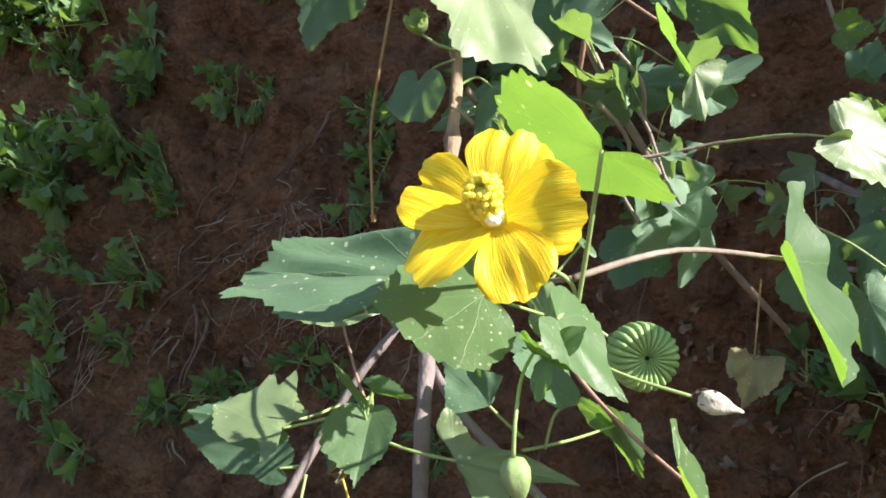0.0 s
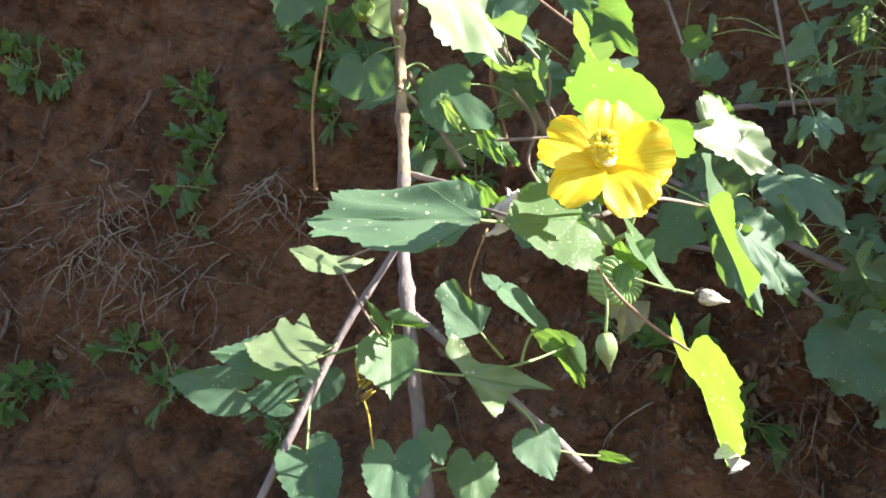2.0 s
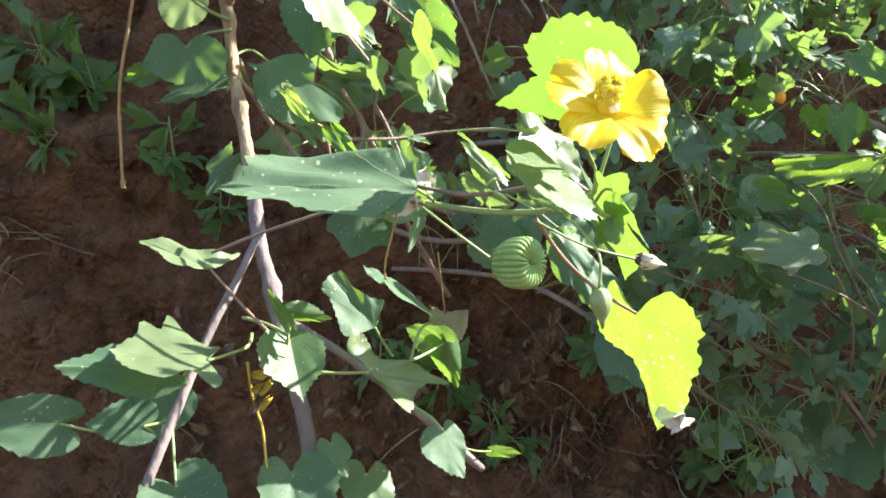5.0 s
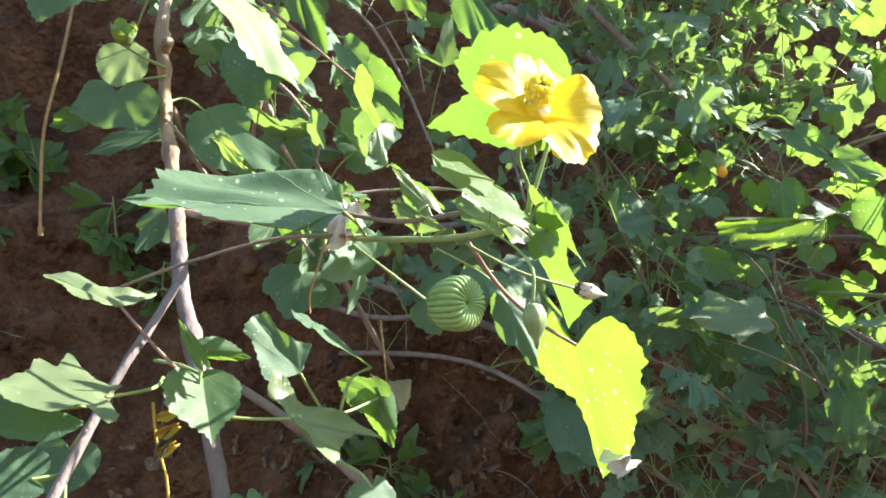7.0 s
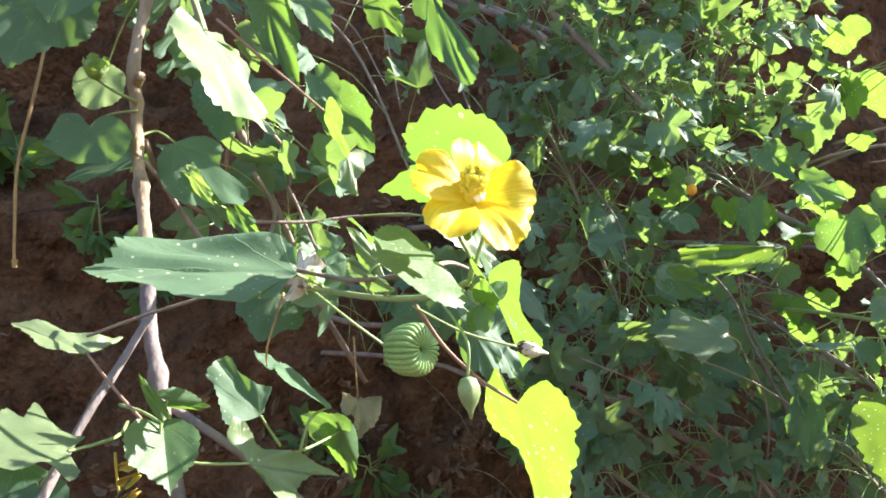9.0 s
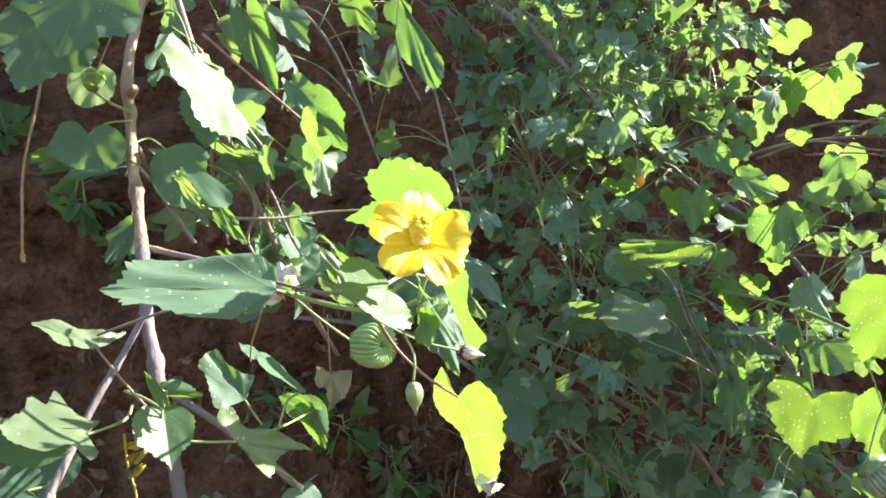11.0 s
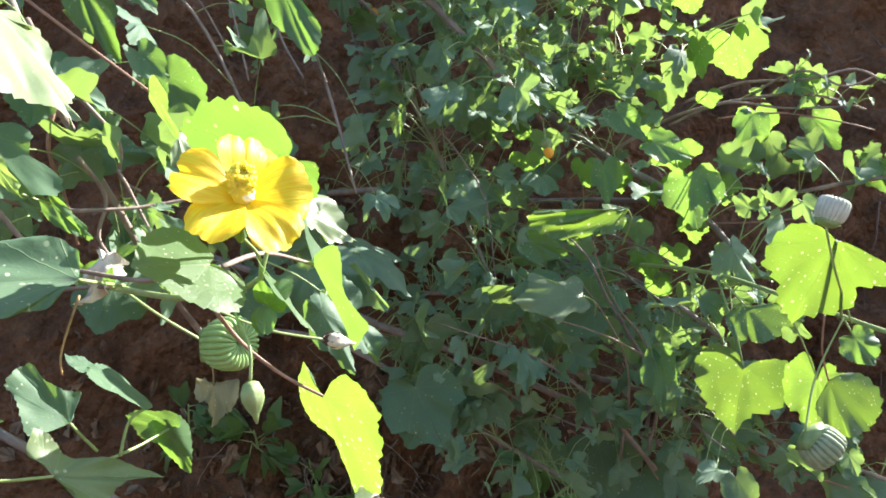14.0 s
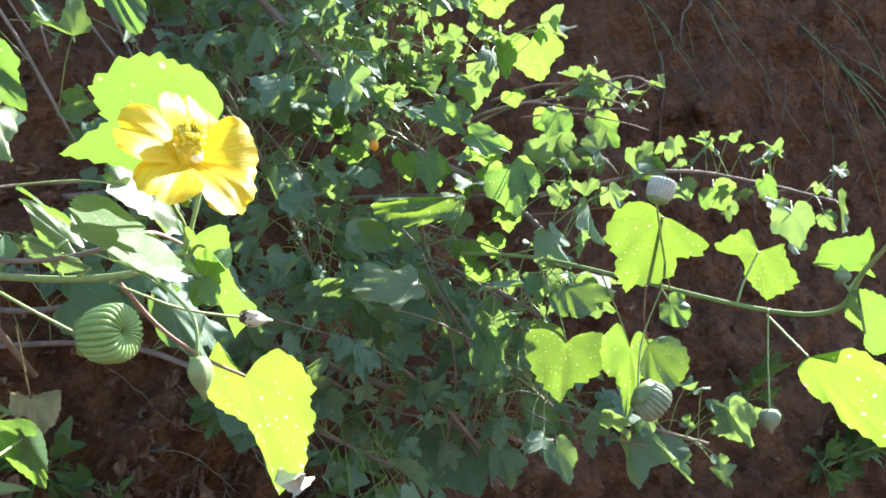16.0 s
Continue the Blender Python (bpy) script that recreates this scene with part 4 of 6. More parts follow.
def build_flower(centre, axis):
    m = Matrix.Translation(centre) @ facing(axis)
    v, f = lathe([(0.0008, -0.011), (0.0035, -0.0085), (0.0052, -0.004), (0.0056, 0.0), (0.0030, 0.0015)], 15, 0.08)
    ob = part("flower", mesh_of("calyx", placed(v, m), f, BUD), plant, "open bright yellow five-petalled mallow flower")
    rng = random.Random(4)
    # turn, tilt, length, width, notch, curl of each petal
    for k, (deg, tilt, ln, wd, cleft, curl) in enumerate(((82, 5, 0.0224, 0.0210, 0.08, 0.03), (10, 12, 0.0228, 0.0216, 0.03, 0.00), (-58, -8, 0.0236, 0.0192, 0.06, 0.04), (-128, 10, 0.0236, 0.0192, 0.02, -0.03), (-198, -5, 0.0236, 0.0206, 0.14, 0.01))):
        pv, pf, pu = petal_data(rng, ln, wd, cleft, curl)
        turn = Matrix.Rotation(radians(deg - 90), 4, "Z") @ Matrix.Translation((0, 0, 0.0004 * k)) @ Matrix.Rotation(radians(tilt), 4, "Y")
        part("petal", mesh_of("petal", placed(pv, m @ turn), pf, PETAL, pu), ob)
        sv, sf, su = leaf_data((0, 0, -0.002), (0, 0.0125, -0.006), (0.004, 0.004, -0.003), (-0.004, 0.004, -0.003), k, OVAL, 1, 0.0, rings=3)
        part("sepal", mesh_of("sepal", placed(sv, m @ Matrix.Rotation(radians(deg - 54), 4, "Z")), sf, LEAF, su), ob)
    lean = V(-0.0012, 0.0046, 0.0098)
    cv, cf = tube_data([(0, 0, 0), lean * 0.5 + V(0, -0.0008, 0), lean], 0.0036, 0.0030, 12, 5)
    part("stamen_column", mesh_of("stamen_column", placed(cv, m), cf, STAMEN), ob)
    sv, sf = lathe([(0.00014, 0.0), (0.00012, 0.62), (0.00055, 0.68), (0.00080, 0.83), (0.00060, 0.97), (0.00010, 1.0)], 6)
    stamen = mesh_of("stamen", [(x, y, z * 0.0036) for x, y, z in sv], sf, STAMEN)
    for k in range(280):
        a, e, reach = rng.uniform(0, 6.28), rng.uniform(-0.15, 1.4), rng.uniform(0.5, 1.1)
        d = V(math.cos(a) * math.cos(e), math.sin(a) * math.cos(e), math.sin(e))
        p0 = lean * rng.uniform(0.45, 0.98) + V(0.0014 * math.cos(a), 0.0014 * math.sin(a), 0)
        one = new("stamen", stamen)
        one.matrix_basis = m @ Matrix.Translation(p0) @ facing(d, (0.31, 0.2, 0.9)) @ Matrix.Scale(reach, 4, (0, 0, 1))
        attach(one, ob)
    # added white knobs imitate the glare on the stamen column
    knob, kf = lathe([(0.0004, -0.0014), (0.0011, -0.0009), (0.0015, 0.0), (0.0011, 0.0009), (0.0004, 0.0014)], 9)
    glare_at = m @ V(0.0012, -0.0006, 0.0046)
    glare_knob = Joined()
    for k in range(16):
        shift = V(rng.gauss(0, 1), rng.gauss(0, 1), rng.gauss(0, 1)).normalized() * 0.0015
        glare_knob.add([glare_at + shift + Vector(q) * 0.85 for q in knob], kf)
    part("glare_knob", mesh_of("glare_knob", glare_knob.v, glare_knob.f, GLARE_WHITE), ob, "white knobbly cluster in place of the glare on the stamens")
    back = Vector(centre) - Vector(axis).normalized() * 0.011
    sv, sf = tube_data([(0.036, 0.207, 0.970), (0.034, 0.204, 0.980), back + V(0.006, 0.006, -0.006), back], 0.0006, 0.0008, 7, 5)
    part("pedicel", mesh_of("pedicel", sv, sf, GREEN_STALK), ob)


build_flower((0.0121, 0.1832, 0.9976), (-0.38, -0.84, 0.40))


# ---- fruits and buds ----
def carpel_data(radius, height, count, up=0.0):
    """One rib of the wheel-shaped fruit."""
    prof = [(0.07, 0.34), (0.17, 0.42), (0.40, 0.49), (0.66, 0.50), (0.87, 0.45), (0.98, 0.34), (1.0, 0.14), (0.98, -0.08), (0.90, -0.28), (0.70, -0.44), (0.28, -0.5)]
    verts, faces, n = [], [], 7
    half = math.pi / count * 0.98
    for r, z in prof:
        for i in range(n):
            u = 2 * i / (n - 1) - 1
            k = 1 - 0.09 * abs(u) ** 2.6
            a = half * u + 0.10 * (z + 0.5) * (1 - r * 0.6)
            zz = z * height * (1 - 0.12 * abs(u) ** 2.6 * (1 if r < 0.9 else 0.4))
            verts.append((r * k * radius * math.cos(a), r * k * radius * math.sin(a), zz))
    for j in range(len(prof) - 1):
        for i in range(n - 1):
            a = j * n + i
            faces.append((a, a + 1, a + n + 1, a + n))
    return verts, faces


def build_fruit(parent, centre, axis, radius, height, count, mat, stalk, label):
    m = Matrix.Translation(centre) @ facing(axis)
    v, f = lathe([(0.0012, -height * 0.64), (radius * 0.5, -height * 0.58), (radius * 0.82, -height * 0.40), (radius * 0.5, -height * 0.30), (radius * 0.14, height * 0.15), (radius * 0.04, height * 0.2)], 15, 0.12)
    ob = part("fruit", mesh_of("fruit_calyx", placed(v, m), f, BUD), parent, label)
    cv, cf = carpel_data(radius, height, count)
    for k in range(count):
        me = mesh_of("carpel", placed(cv, m @ Matrix.Rotation(2 * math.pi * k / count, 4, "Z")), cf, mat)
        part("carpel", me, ob)
    back = Vector(centre) - Vector(axis).normalized() * height * 0.62
    sv, sf = tube_data([Vector(p) for p in stalk] + [back], 0.0006, 0.0008, 7, 5)
    part("stalk", mesh_of("stalk", sv, sf, GREEN_STALK), ob)
    return ob


def build_bud(parent, name, top, tip, radius, mat, stalk, label, stalk_r=0.0005):
    top, tip = Vector(top), Vector(tip)
    d = tip - top
    m = Matrix.Translation(top) @ facing(d, (0.3, 0.9, 0.1))
    ln = d.length
    v, f = lathe([(radius * 0.2, 0), (radius * 0.7, ln * 0.06), (radius, ln * 0.25), (radius * 0.98, ln * 0.42), (radius * 0.7, ln * 0.62), (radius * 0.3, ln * 0.8), (radius * 0.1, ln)], 20, 0.07)
    ob = part(name, mesh_of(name, placed(v, m), f, mat), parent, label)
    sv, sf = tube_data([Vector(p) for p in stalk] + [top], stalk_r * 0.9, stalk_r * 1.2, 7, 5)
    part("stalk", mesh_of("stalk", sv, sf, GREEN_STALK), ob)
    return ob


build_fruit(plant, (0.074, 0.284, 0.942), (0.12, -0.98, 0.08), 0.0130, 0.0205, 24, FRUIT, [(0.040, 0.320, 0.969), (0.052, 0.304, 0.955)], "green ribbed wheel-shaped seed capsule")
build_bud(plant, "bud", (0.018, 0.187, 0.938), (0.0205, 0.187, 0.9235), 0.0038, BUD, [(0.033, 0.222, 0.966), (0.022, 0.200, 0.958), (0.0185, 0.188, 0.949)], "pale green pointed flower bud hanging on its stalk")
dry_bud = build_bud(plant, "dry_capsule", (0.0715, 0.211, 0.947), (0.0825, 0.205, 0.945), 0.0033, PAPERY, [(0.030, 0.232, 0.962), (0.050, 0.221, 0.952)], "dry whitish brown faded flower bud")
for k in range(6):
    turn = facing((0.88, -0.46, -0.15), (0.2, 0.3, 0.9)) @ Matrix.Rotation(radians(60 * k), 4, "Z")
    sv, sf, su = leaf_data((0.001, 0, -0.001), (0.0030, 0, 0.0052), (0.0020, 0.0018, 0.001), (0.0020, -0.0018, 0.001), k, OVAL, 1, 0.0, rings=3, wave=0.1)
    part("sepal", mesh_of("sepal", placed(sv, Matrix.Translation((0.0712, 0.2112, 0.947)) @ turn), sf, HUSK_BROWN, su), dry_bud, "shrivelled dark brown sepal")
for k, tip in enumerate(((0.033, 0.184, 0.972), (0.022, 0.184, 0.954), (0.038, 0.191, 0.964), (0.024, 0.193, 0.953), (0.018, 0.182, 0.969))):
    away = (Vector(tip) - V(0.026, 0.189, 0.963)).cross(V(-0.75, -0.6, 0.1)).normalized() * 0.0036
    leaf(plant, (0.026, 0.189, 0.963), tip, tuple(V(0.026, 0.189, 0.963).lerp(Vector(tip), 0.3) + away), mat=LEAF, seed=50 + k, name="sepal", shape=OVAL, teeth=1, tooth=0.0, rings=4, curl=0.2)
tube("twig", [(0.036, 0.206, 0.968), (0.032, 0.198, 0.964), (0.026, 0.189, 0.963)], 0.0011, 0.0010, GREEN_STALK, plant)
tube("tendril", [(0.012, 0.30, 0.966), (0.006, 0.295, 0.955), (0.002, 0.294, 0.942), (0.003, 0.295, 0.934)], 0.0006, 0.0004, DRY_TWIG, plant)


# ---- the trailing bush ----
def unit_leaves(tag, mat, shape, count, **more):
    out = []
    for k in range(count):
        r = random.Random(k * 7 + 3)
        w, lift = r.uniform(0.40, 0.58) * more.get("wide", 1.0), r.uniform(-0.12, 0.42)
        v, f, u = leaf_data((0, 0, 0), (0, 1, 0), (w, 0.1, lift), (-w, 0.1, lift * r.uniform(0.2, 1.3)), 100 + k, shape, teeth=more.get("teeth", 9), tooth=0.10, lobes=r.choice((0.08, 0.2, 0.3, 0.36)), curl=r.uniform(-0.15, 0.5), cup=r.uniform(-0.3, 0.4), wave=r.uniform(0.07, 0.16), bites=r.choice((0, 1, 2)), rings=4)
        out.append(mesh_of(tag, v, f, mat, u))
    return out


BUSH_LEAVES = unit_leaves("leaf", LEAF_BUSH, HALF, 14)
WEED_LEAVES = unit_leaves("leaf", LEAF_WEED, OVAL, 5, teeth=1, wide=0.62)


def leaf_pose(base, tip_way, normal, size):
    y = Vector(tip_way).normalized()
    z = Vector(normal)
    z = (z - y * z.dot(y)).normalized()
    x = y.cross(z)
    m = Matrix((x, y, z)).transposed().to_4x4()
    return Matrix.Translation(base) @ m @ Matrix.Diagonal((size, size, size, 1))


def hang_leaf(parent, meshes, base, tip_way, normal, size, rng, label=""):
    ob = new("leaf", rng.choice(meshes))
    ob.matrix_basis = leaf_pose(base, tip_way, normal, size)
    attach(ob, parent)
    return tagged(ob, label) if label else ob


def bare_earth(p):
    """The stretch of bank between the flowering plant and the bush stays open."""
    s = ALONG.dot(p)
    return p.z < 0.97 and s < max(-0.04, min(0.16, 0.80 - p.z))


def leafy_branch(bush, line, r0, r1, count, spread, size, rng, start=0.0, mat=None):
    """A stem with leaves on long stalks all round it."""
    pts = spline(line, 8)
    tube("branch", line, r0, r1, mat or BARK, bush, sides=7, steps=6, knots=0.25, seed=rng.randint(0, 99))
    poses = []
    for k in range(count):
        f = start + (1 - start) * (k + rng.random()) / count
        p = pts[min(int(f * (len(pts) - 1)), len(pts) - 1)]
        out = V(rng.gauss(-0.25, 0.7), rng.gauss(-0.35, 0.7), rng.gauss(0.35, 0.6)).normalized()
        reach = spread * rng.uniform(0.3, 1.25)
        b = p + out * reach
        tip = (out * 0.5 + V(rng.gauss(0, 0.4), rng.gauss(0, 0.4), rng.uniform(-1.1, -0.1))).normalized()
        nrm = V(rng.gauss(-0.05, 0.8), rng.gauss(-0.35, 0.7), rng.gauss(0.6, 0.6))
        poses.append((b, leaf_pose(b, tip, nrm, size * rng.choice((rng.uniform(0.4, 0.8), rng.uniform(0.6, 1.1), rng.uniform(0.8, 1.7)))), rng.randrange(len(BUSH_LEAVES)), [p, p.lerp(b, 0.5) + V(0, 0, 0.12 * reach), b]))
    return poses


def bare_stems(bush, lines, count, rng):
    """Leafless older stems that run beside the leafy ones."""
    for k in range(count):
        pts = spline(rng.choice(lines)[0], 4)
        a = rng.randint(2, len(pts) // 2)
        run = pts[a:a + rng.randint(6, 12):2]
        shift = V(rng.gauss(0, 0.03), rng.gauss(-0.01, 0.03), rng.gauss(0.0, 0.035))
        run = [p + shift * (0.3 + 0.7 * i / len(run)) + V(rng.gauss(0, 0.007), rng.gauss(0, 0.007), rng.gauss(0, 0.007)) for i, p in enumerate(run)]
        if any(bare_earth(p) for p in run):
            continue
        tube("stem", run, rng.uniform(0.0011, 0.0022), rng.uniform(0.0006, 0.0011), rng.choice((BARK, BARK, TWIG)), bush, sides=6, steps=5, knots=0.25, seed=k)


# where the sunlit leaves of the rim stand free
RIM = [V(0.67, 0.30, 1.27), V(0.70, 0.265, 1.20), V(0.71, 0.335, 1.195), V(0.69, 0.29, 1.16), V(0.775, 0.265, 1.14), V(0.67, 0.32, 1.095), V(0.675, 0.365, 1.14), V(0.65, 0.387, 1.08), V(0.64, 0.296, 1.05), V(0.652, 0.264, 1.055), V(0.79, 0.285, 1.105), V(0.80, 0.26, 1.115), V(0.64, 0.335, 1.056), V(0.59, 0.375, 1.04), V(0.522, 0.38, 0.95), V(0.574, 0.425, 1.01)]
RIM += [V(0.57, 0.38, 1.08), V(0.59, 0.35, 1.07), V(0.59, 0.32, 0.98), V(0.56, 0.34, 0.95), V(0.60, 0.31, 0.96), V(0.56, 0.35, 0.92), V(0.52, 0.42, 1.09), V(0.53, 0.40, 1.07), V(0.52, 0.37, 0.96), V(0.58, 0.33, 1.02), V(0.61, 0.30, 0.99), V(0.62, 0.29, 1.02), V(0.53, 0.40, 1.11), V(0.51, 0.43, 1.05), V(0.54, 0.37, 1.00), V(0.62, 0.29, 0.95), V(0.61, 0.30, 0.91), V(0.58, 0.33, 0.90)]
RIM += [V(0.50, 0.205, 0.87), V(0.52, 0.185, 0.88), V(0.485, 0.215, 0.885), V(0.505, 0.14, 0.87), V(0.435, 0.105, 0.88), V(0.545, 0.27, 1.085), V(0.543, 0.25, 1.035), V(0.552, 0.315, 1.118), V(0.535, 0.335, 1.06), V(0.605, 0.222, 1.11), V(0.64, 0.30, 1.10), V(0.65, 0.30, 1.06), V(0.56, 0.37, 1.03), V(0.67, 0.33, 1.18), V(0.67, 0.29, 1.20)]
RIM += [V(0.437, 0.339, 0.954), V(0.420, 0.355, 0.950), V(0.452, 0.320, 0.955), V(0.389, 0.280, 1.014), V(0.375, 0.299, 1.015), V(0.405, 0.262, 1.018), V(0.498, 0.392, 1.007), V(0.49, 0.605, 1.285), V(0.46, 0.58, 1.275)]


def crowds(p):
    """Whether a leaf here would stand before the sunlit rim or in its light."""
    for q in RIM:
        for way, reach, room in ((V(0.72, -0.3, 0.62), 0.10, 0.024), (V(-0.9, -0.4, -0.15), 0.09, 0.021)):
            d = p - q
            f = min(max(d.dot(way), 0.0), reach)
            if (d - way * f).length < room:
                return True
    return False


def build_bush(name, base, lines, label, seed):
    """The leaves on the open side are parts; those deep inside are one mass."""
    rng = random.Random(seed)
    bush = thing(name, base, label, "shrub", group="mallow bushes on the bank")
    stalks, poses = Joined(), []
    for line, r0, r1, count, spread, size, start in lines:
        poses += leafy_branch(bush, line, r0, r1, count, spread, size, rng, start)
    bare_stems(bush, lines, 24 if len(lines) > 3 else 6, rng)
    old = spline(lines[0][0], 8)
    poses = [q for q in poses if min((q[0] - p + INTO * 0.018).length for p in old) > 0.029 and not crowds(q[0]) and not bare_earth(q[0])]
    for q in poses:
        stalks.add(*tube_data(q[3], 0.0006, 0.0005, 4, 3))
    poses.sort(key=lambda q: INTO.dot(q[0]))
    for b, m, which, stalk in poses[:240]:
        ob = new("leaf", BUSH_LEAVES[which])
        ob.matrix_basis = m
        attach(ob, bush)
    verts, faces, uvs = [], [], []
    for b, m, which, stalk in poses[240:]:
        me, n = BUSH_LEAVES[which], len(verts)
        verts += [m @ v.co for v in me.vertices]
        flat = [None] * len(me.vertices)
        for lp, uv in zip(me.loops, me.uv_layers[0].data):
            flat[lp.vertex_index] = tuple(uv.uv)
        uvs += flat
        faces += [tuple(i + n for i in q.vertices) for q in me.polygons]
    if verts:
        ob = part("inner_foliage", mesh_of("inner_foliage", verts, faces, LEAF_MASS, uvs), bush)
        ob["kind"] = "stuff"
    return bush, stalks, rng


def finish_bush(bush, stalks):
    ob = part("stalk_tangle", mesh_of("stalk_tangle", stalks.v, stalks.f, GREEN_STALK), bush)
    ob["kind"] = "stuff"


# stems: line, radii, leaves, reach, leaf size, bare part
bush_a, stalks_a, rng_a = build_bush("trailing_mallow_bush", (0.50, 1.02, 1.2), [
    ([(0.62, 1.02, 1.55), (0.70, 0.78, 1.42), (0.70, 0.62, 1.28), (0.69, 0.536, 1.207), (0.662, 0.454, 1.152), (0.648, 0.39, 1.105), (0.635, 0.318, 1.062), (0.605, 0.262, 1.025), (0.57, 0.21, 0.975)], 0.0065, 0.0028, 165, 0.075, 0.0273, 0.12),
    ([(0.38, 1.12, 1.5), (0.42, 0.84, 1.43), (0.47, 0.66, 1.33), (0.49, 0.56, 1.19), (0.50, 0.49, 1.05), (0.53, 0.45, 0.92)], 0.005, 0.002, 125, 0.085, 0.0273, 0.48),
    ([(0.74, 0.90, 1.5), (0.75, 0.66, 1.36), (0.73, 0.50, 1.25), (0.69, 0.39, 1.22), (0.67, 0.29, 1.21)], 0.005, 0.0018, 75, 0.07, 0.0273, 0.2),
    # highest stem, mostly unseen, added to shade the foliage under it
    ([(0.55, 1.05, 1.80), (0.57, 0.80, 1.68), (0.59, 0.60, 1.54), (0.62, 0.46, 1.44), (0.65, 0.36, 1.37)], 0.005, 0.002, 85, 0.085, 0.0312, 0.2),
    ([(0.40, 0.78, 1.50), (0.41, 0.60, 1.36), (0.415, 0.516, 1.30), (0.431, 0.431, 1.209), (0.446, 0.389, 1.157), (0.48, 0.37, 1.12)], 0.0048, 0.0024, 70, 0.055, 0.0230, 0.25),
    ([(0.64, 0.78, 1.46), (0.60, 0.60, 1.39), (0.575, 0.48, 1.33), (0.58, 0.42, 1.29), (0.63, 0.365, 1.265)], 0.0042, 0.0018, 120, 0.08, 0.0235, 0.25),
    ([(0.50, 0.80, 1.52), (0.50, 0.62, 1.40), (0.50, 0.53, 1.31), (0.52, 0.46, 1.24), (0.54, 0.41, 1.19)], 0.0040, 0.0018, 110, 0.075, 0.0235, 0.3),
], "dense trailing mallow bush with many small downy green leaves", 11)
finish_bush(bush_a, stalks_a)

bush_d, stalks_d, rng_d = build_bush("trailing_mallow_bush", (0.45, 1.0, 0.9), [
    ([(0.45, 0.95, 1.02), (0.44, 0.72, 0.97), (0.44, 0.56, 0.925), (0.48, 0.475, 0.893), (0.55, 0.432, 0.857), (0.655, 0.374, 0.80), (0.74, 0.32, 0.75)], 0.0045, 0.003, 150, 0.085, 0.0262, 0.1),
    ([(0.60, 0.98, 1.1), (0.64, 0.66, 1.09), (0.66, 0.45, 1.0), (0.61, 0.32, 0.955), (0.56, 0.235, 0.915)], 0.005, 0.002, 170, 0.08, 0.0250, 0.15),
    ([(0.50, 1.02, 0.9), (0.49, 0.70, 0.90), (0.51, 0.50, 0.82), (0.57, 0.39, 0.75)], 0.004, 0.002, 140, 0.08, 0.0262, 0.15),
    ([(0.76, 0.85, 0.95), (0.75, 0.56, 0.94), (0.68, 0.35, 0.87), (0.60, 0.24, 0.82)], 0.004, 0.002, 150, 0.075, 0.0250, 0.1),
], "shaded lower tangle of mallow stems and downy leaves", 14)
finish_bush(bush_d, stalks_d)

bush_b, stalks_b, rng_b = build_bush("trailing_mallow_bush", (0.30, 1.15, 1.0), [
    ([(0.30, 1.18, 1.45), (0.25, 0.88, 1.38), (0.22, 0.70, 1.30), (0.25, 0.60, 1.22), (0.27, 0.52, 1.08)], 0.0026, 0.0012, 15, 0.075, 0.0330, 0.3),
    ([(0.42, 1.10, 1.45), (0.39, 0.84, 1.40), (0.36, 0.66, 1.34), (0.36, 0.56, 1.20), (0.34, 0.48, 1.05)], 0.0026, 0.0012, 14, 0.08, 0.0296, 0.45),
    ([(0.24, 1.25, 1.45), (0.19, 0.95, 1.36), (0.14, 0.74, 1.29), (0.13, 0.66, 1.26)], 0.0026, 0.0012, 40, 0.07, 0.0330, 0.45),
    ([(0.05, 0.54, 1.22), (0.082, 0.52, 1.12), (0.110, 0.505, 1.057), (0.135, 0.505, 1.018), (0.17, 0.52, 0.975), (0.25, 0.55, 0.90)], 0.0030, 0.0024, 34, 0.06, 0.0312, 0.2),
    ([(0.42, 1.05, 1.0), (0.38, 0.76, 0.95), (0.35, 0.56, 0.96), (0.30, 0.46, 0.98)], 0.004, 0.002, 24, 0.07, 0.0359, 0.3),
], "tangle of mallow stems and shaded green leaves against the bank", 12)
finish_bush(bush_b, stalks_b)

bush_c, stalks_c, rng_c = build_bush("trailing_mallow_shoot", (0.90, 0.72, 1.0), [
    ([(0.92, 0.72, 1.1), (0.84, 0.50, 1.08), (0.80, 0.30, 1.06), (0.86, 0.14, 1.08), (0.93, 0.03, 1.06), (0.97, -0.06, 1.03)], 0.004, 0.0014, 87, 0.045, 0.0312, 0.35),
    ([(0.84, 0.74, 0.86), (0.76, 0.42, 0.83), (0.70, 0.24, 0.80), (0.72, 0.10, 0.76)], 0.004, 0.002, 65, 0.06, 0.0312, 0.2),
    ([(0.70, 0.42, 1.12), (0.72, 0.33, 1.16), (0.76, 0.22, 1.17), (0.80, 0.16, 1.15)], 0.0022, 0.0012, 23, 0.04, 0.0265, 0.3),
], "long leafy mallow shoot with small bright sunlit leaves", 13)
finish_bush(bush_c, stalks_c)

SPRIG = {"wave": 0.07, "lobes": 0.12, "tooth": 0.11, "cup": 0.12, "teeth": 10, "rings": 5, "stalk_r": 0.0006}
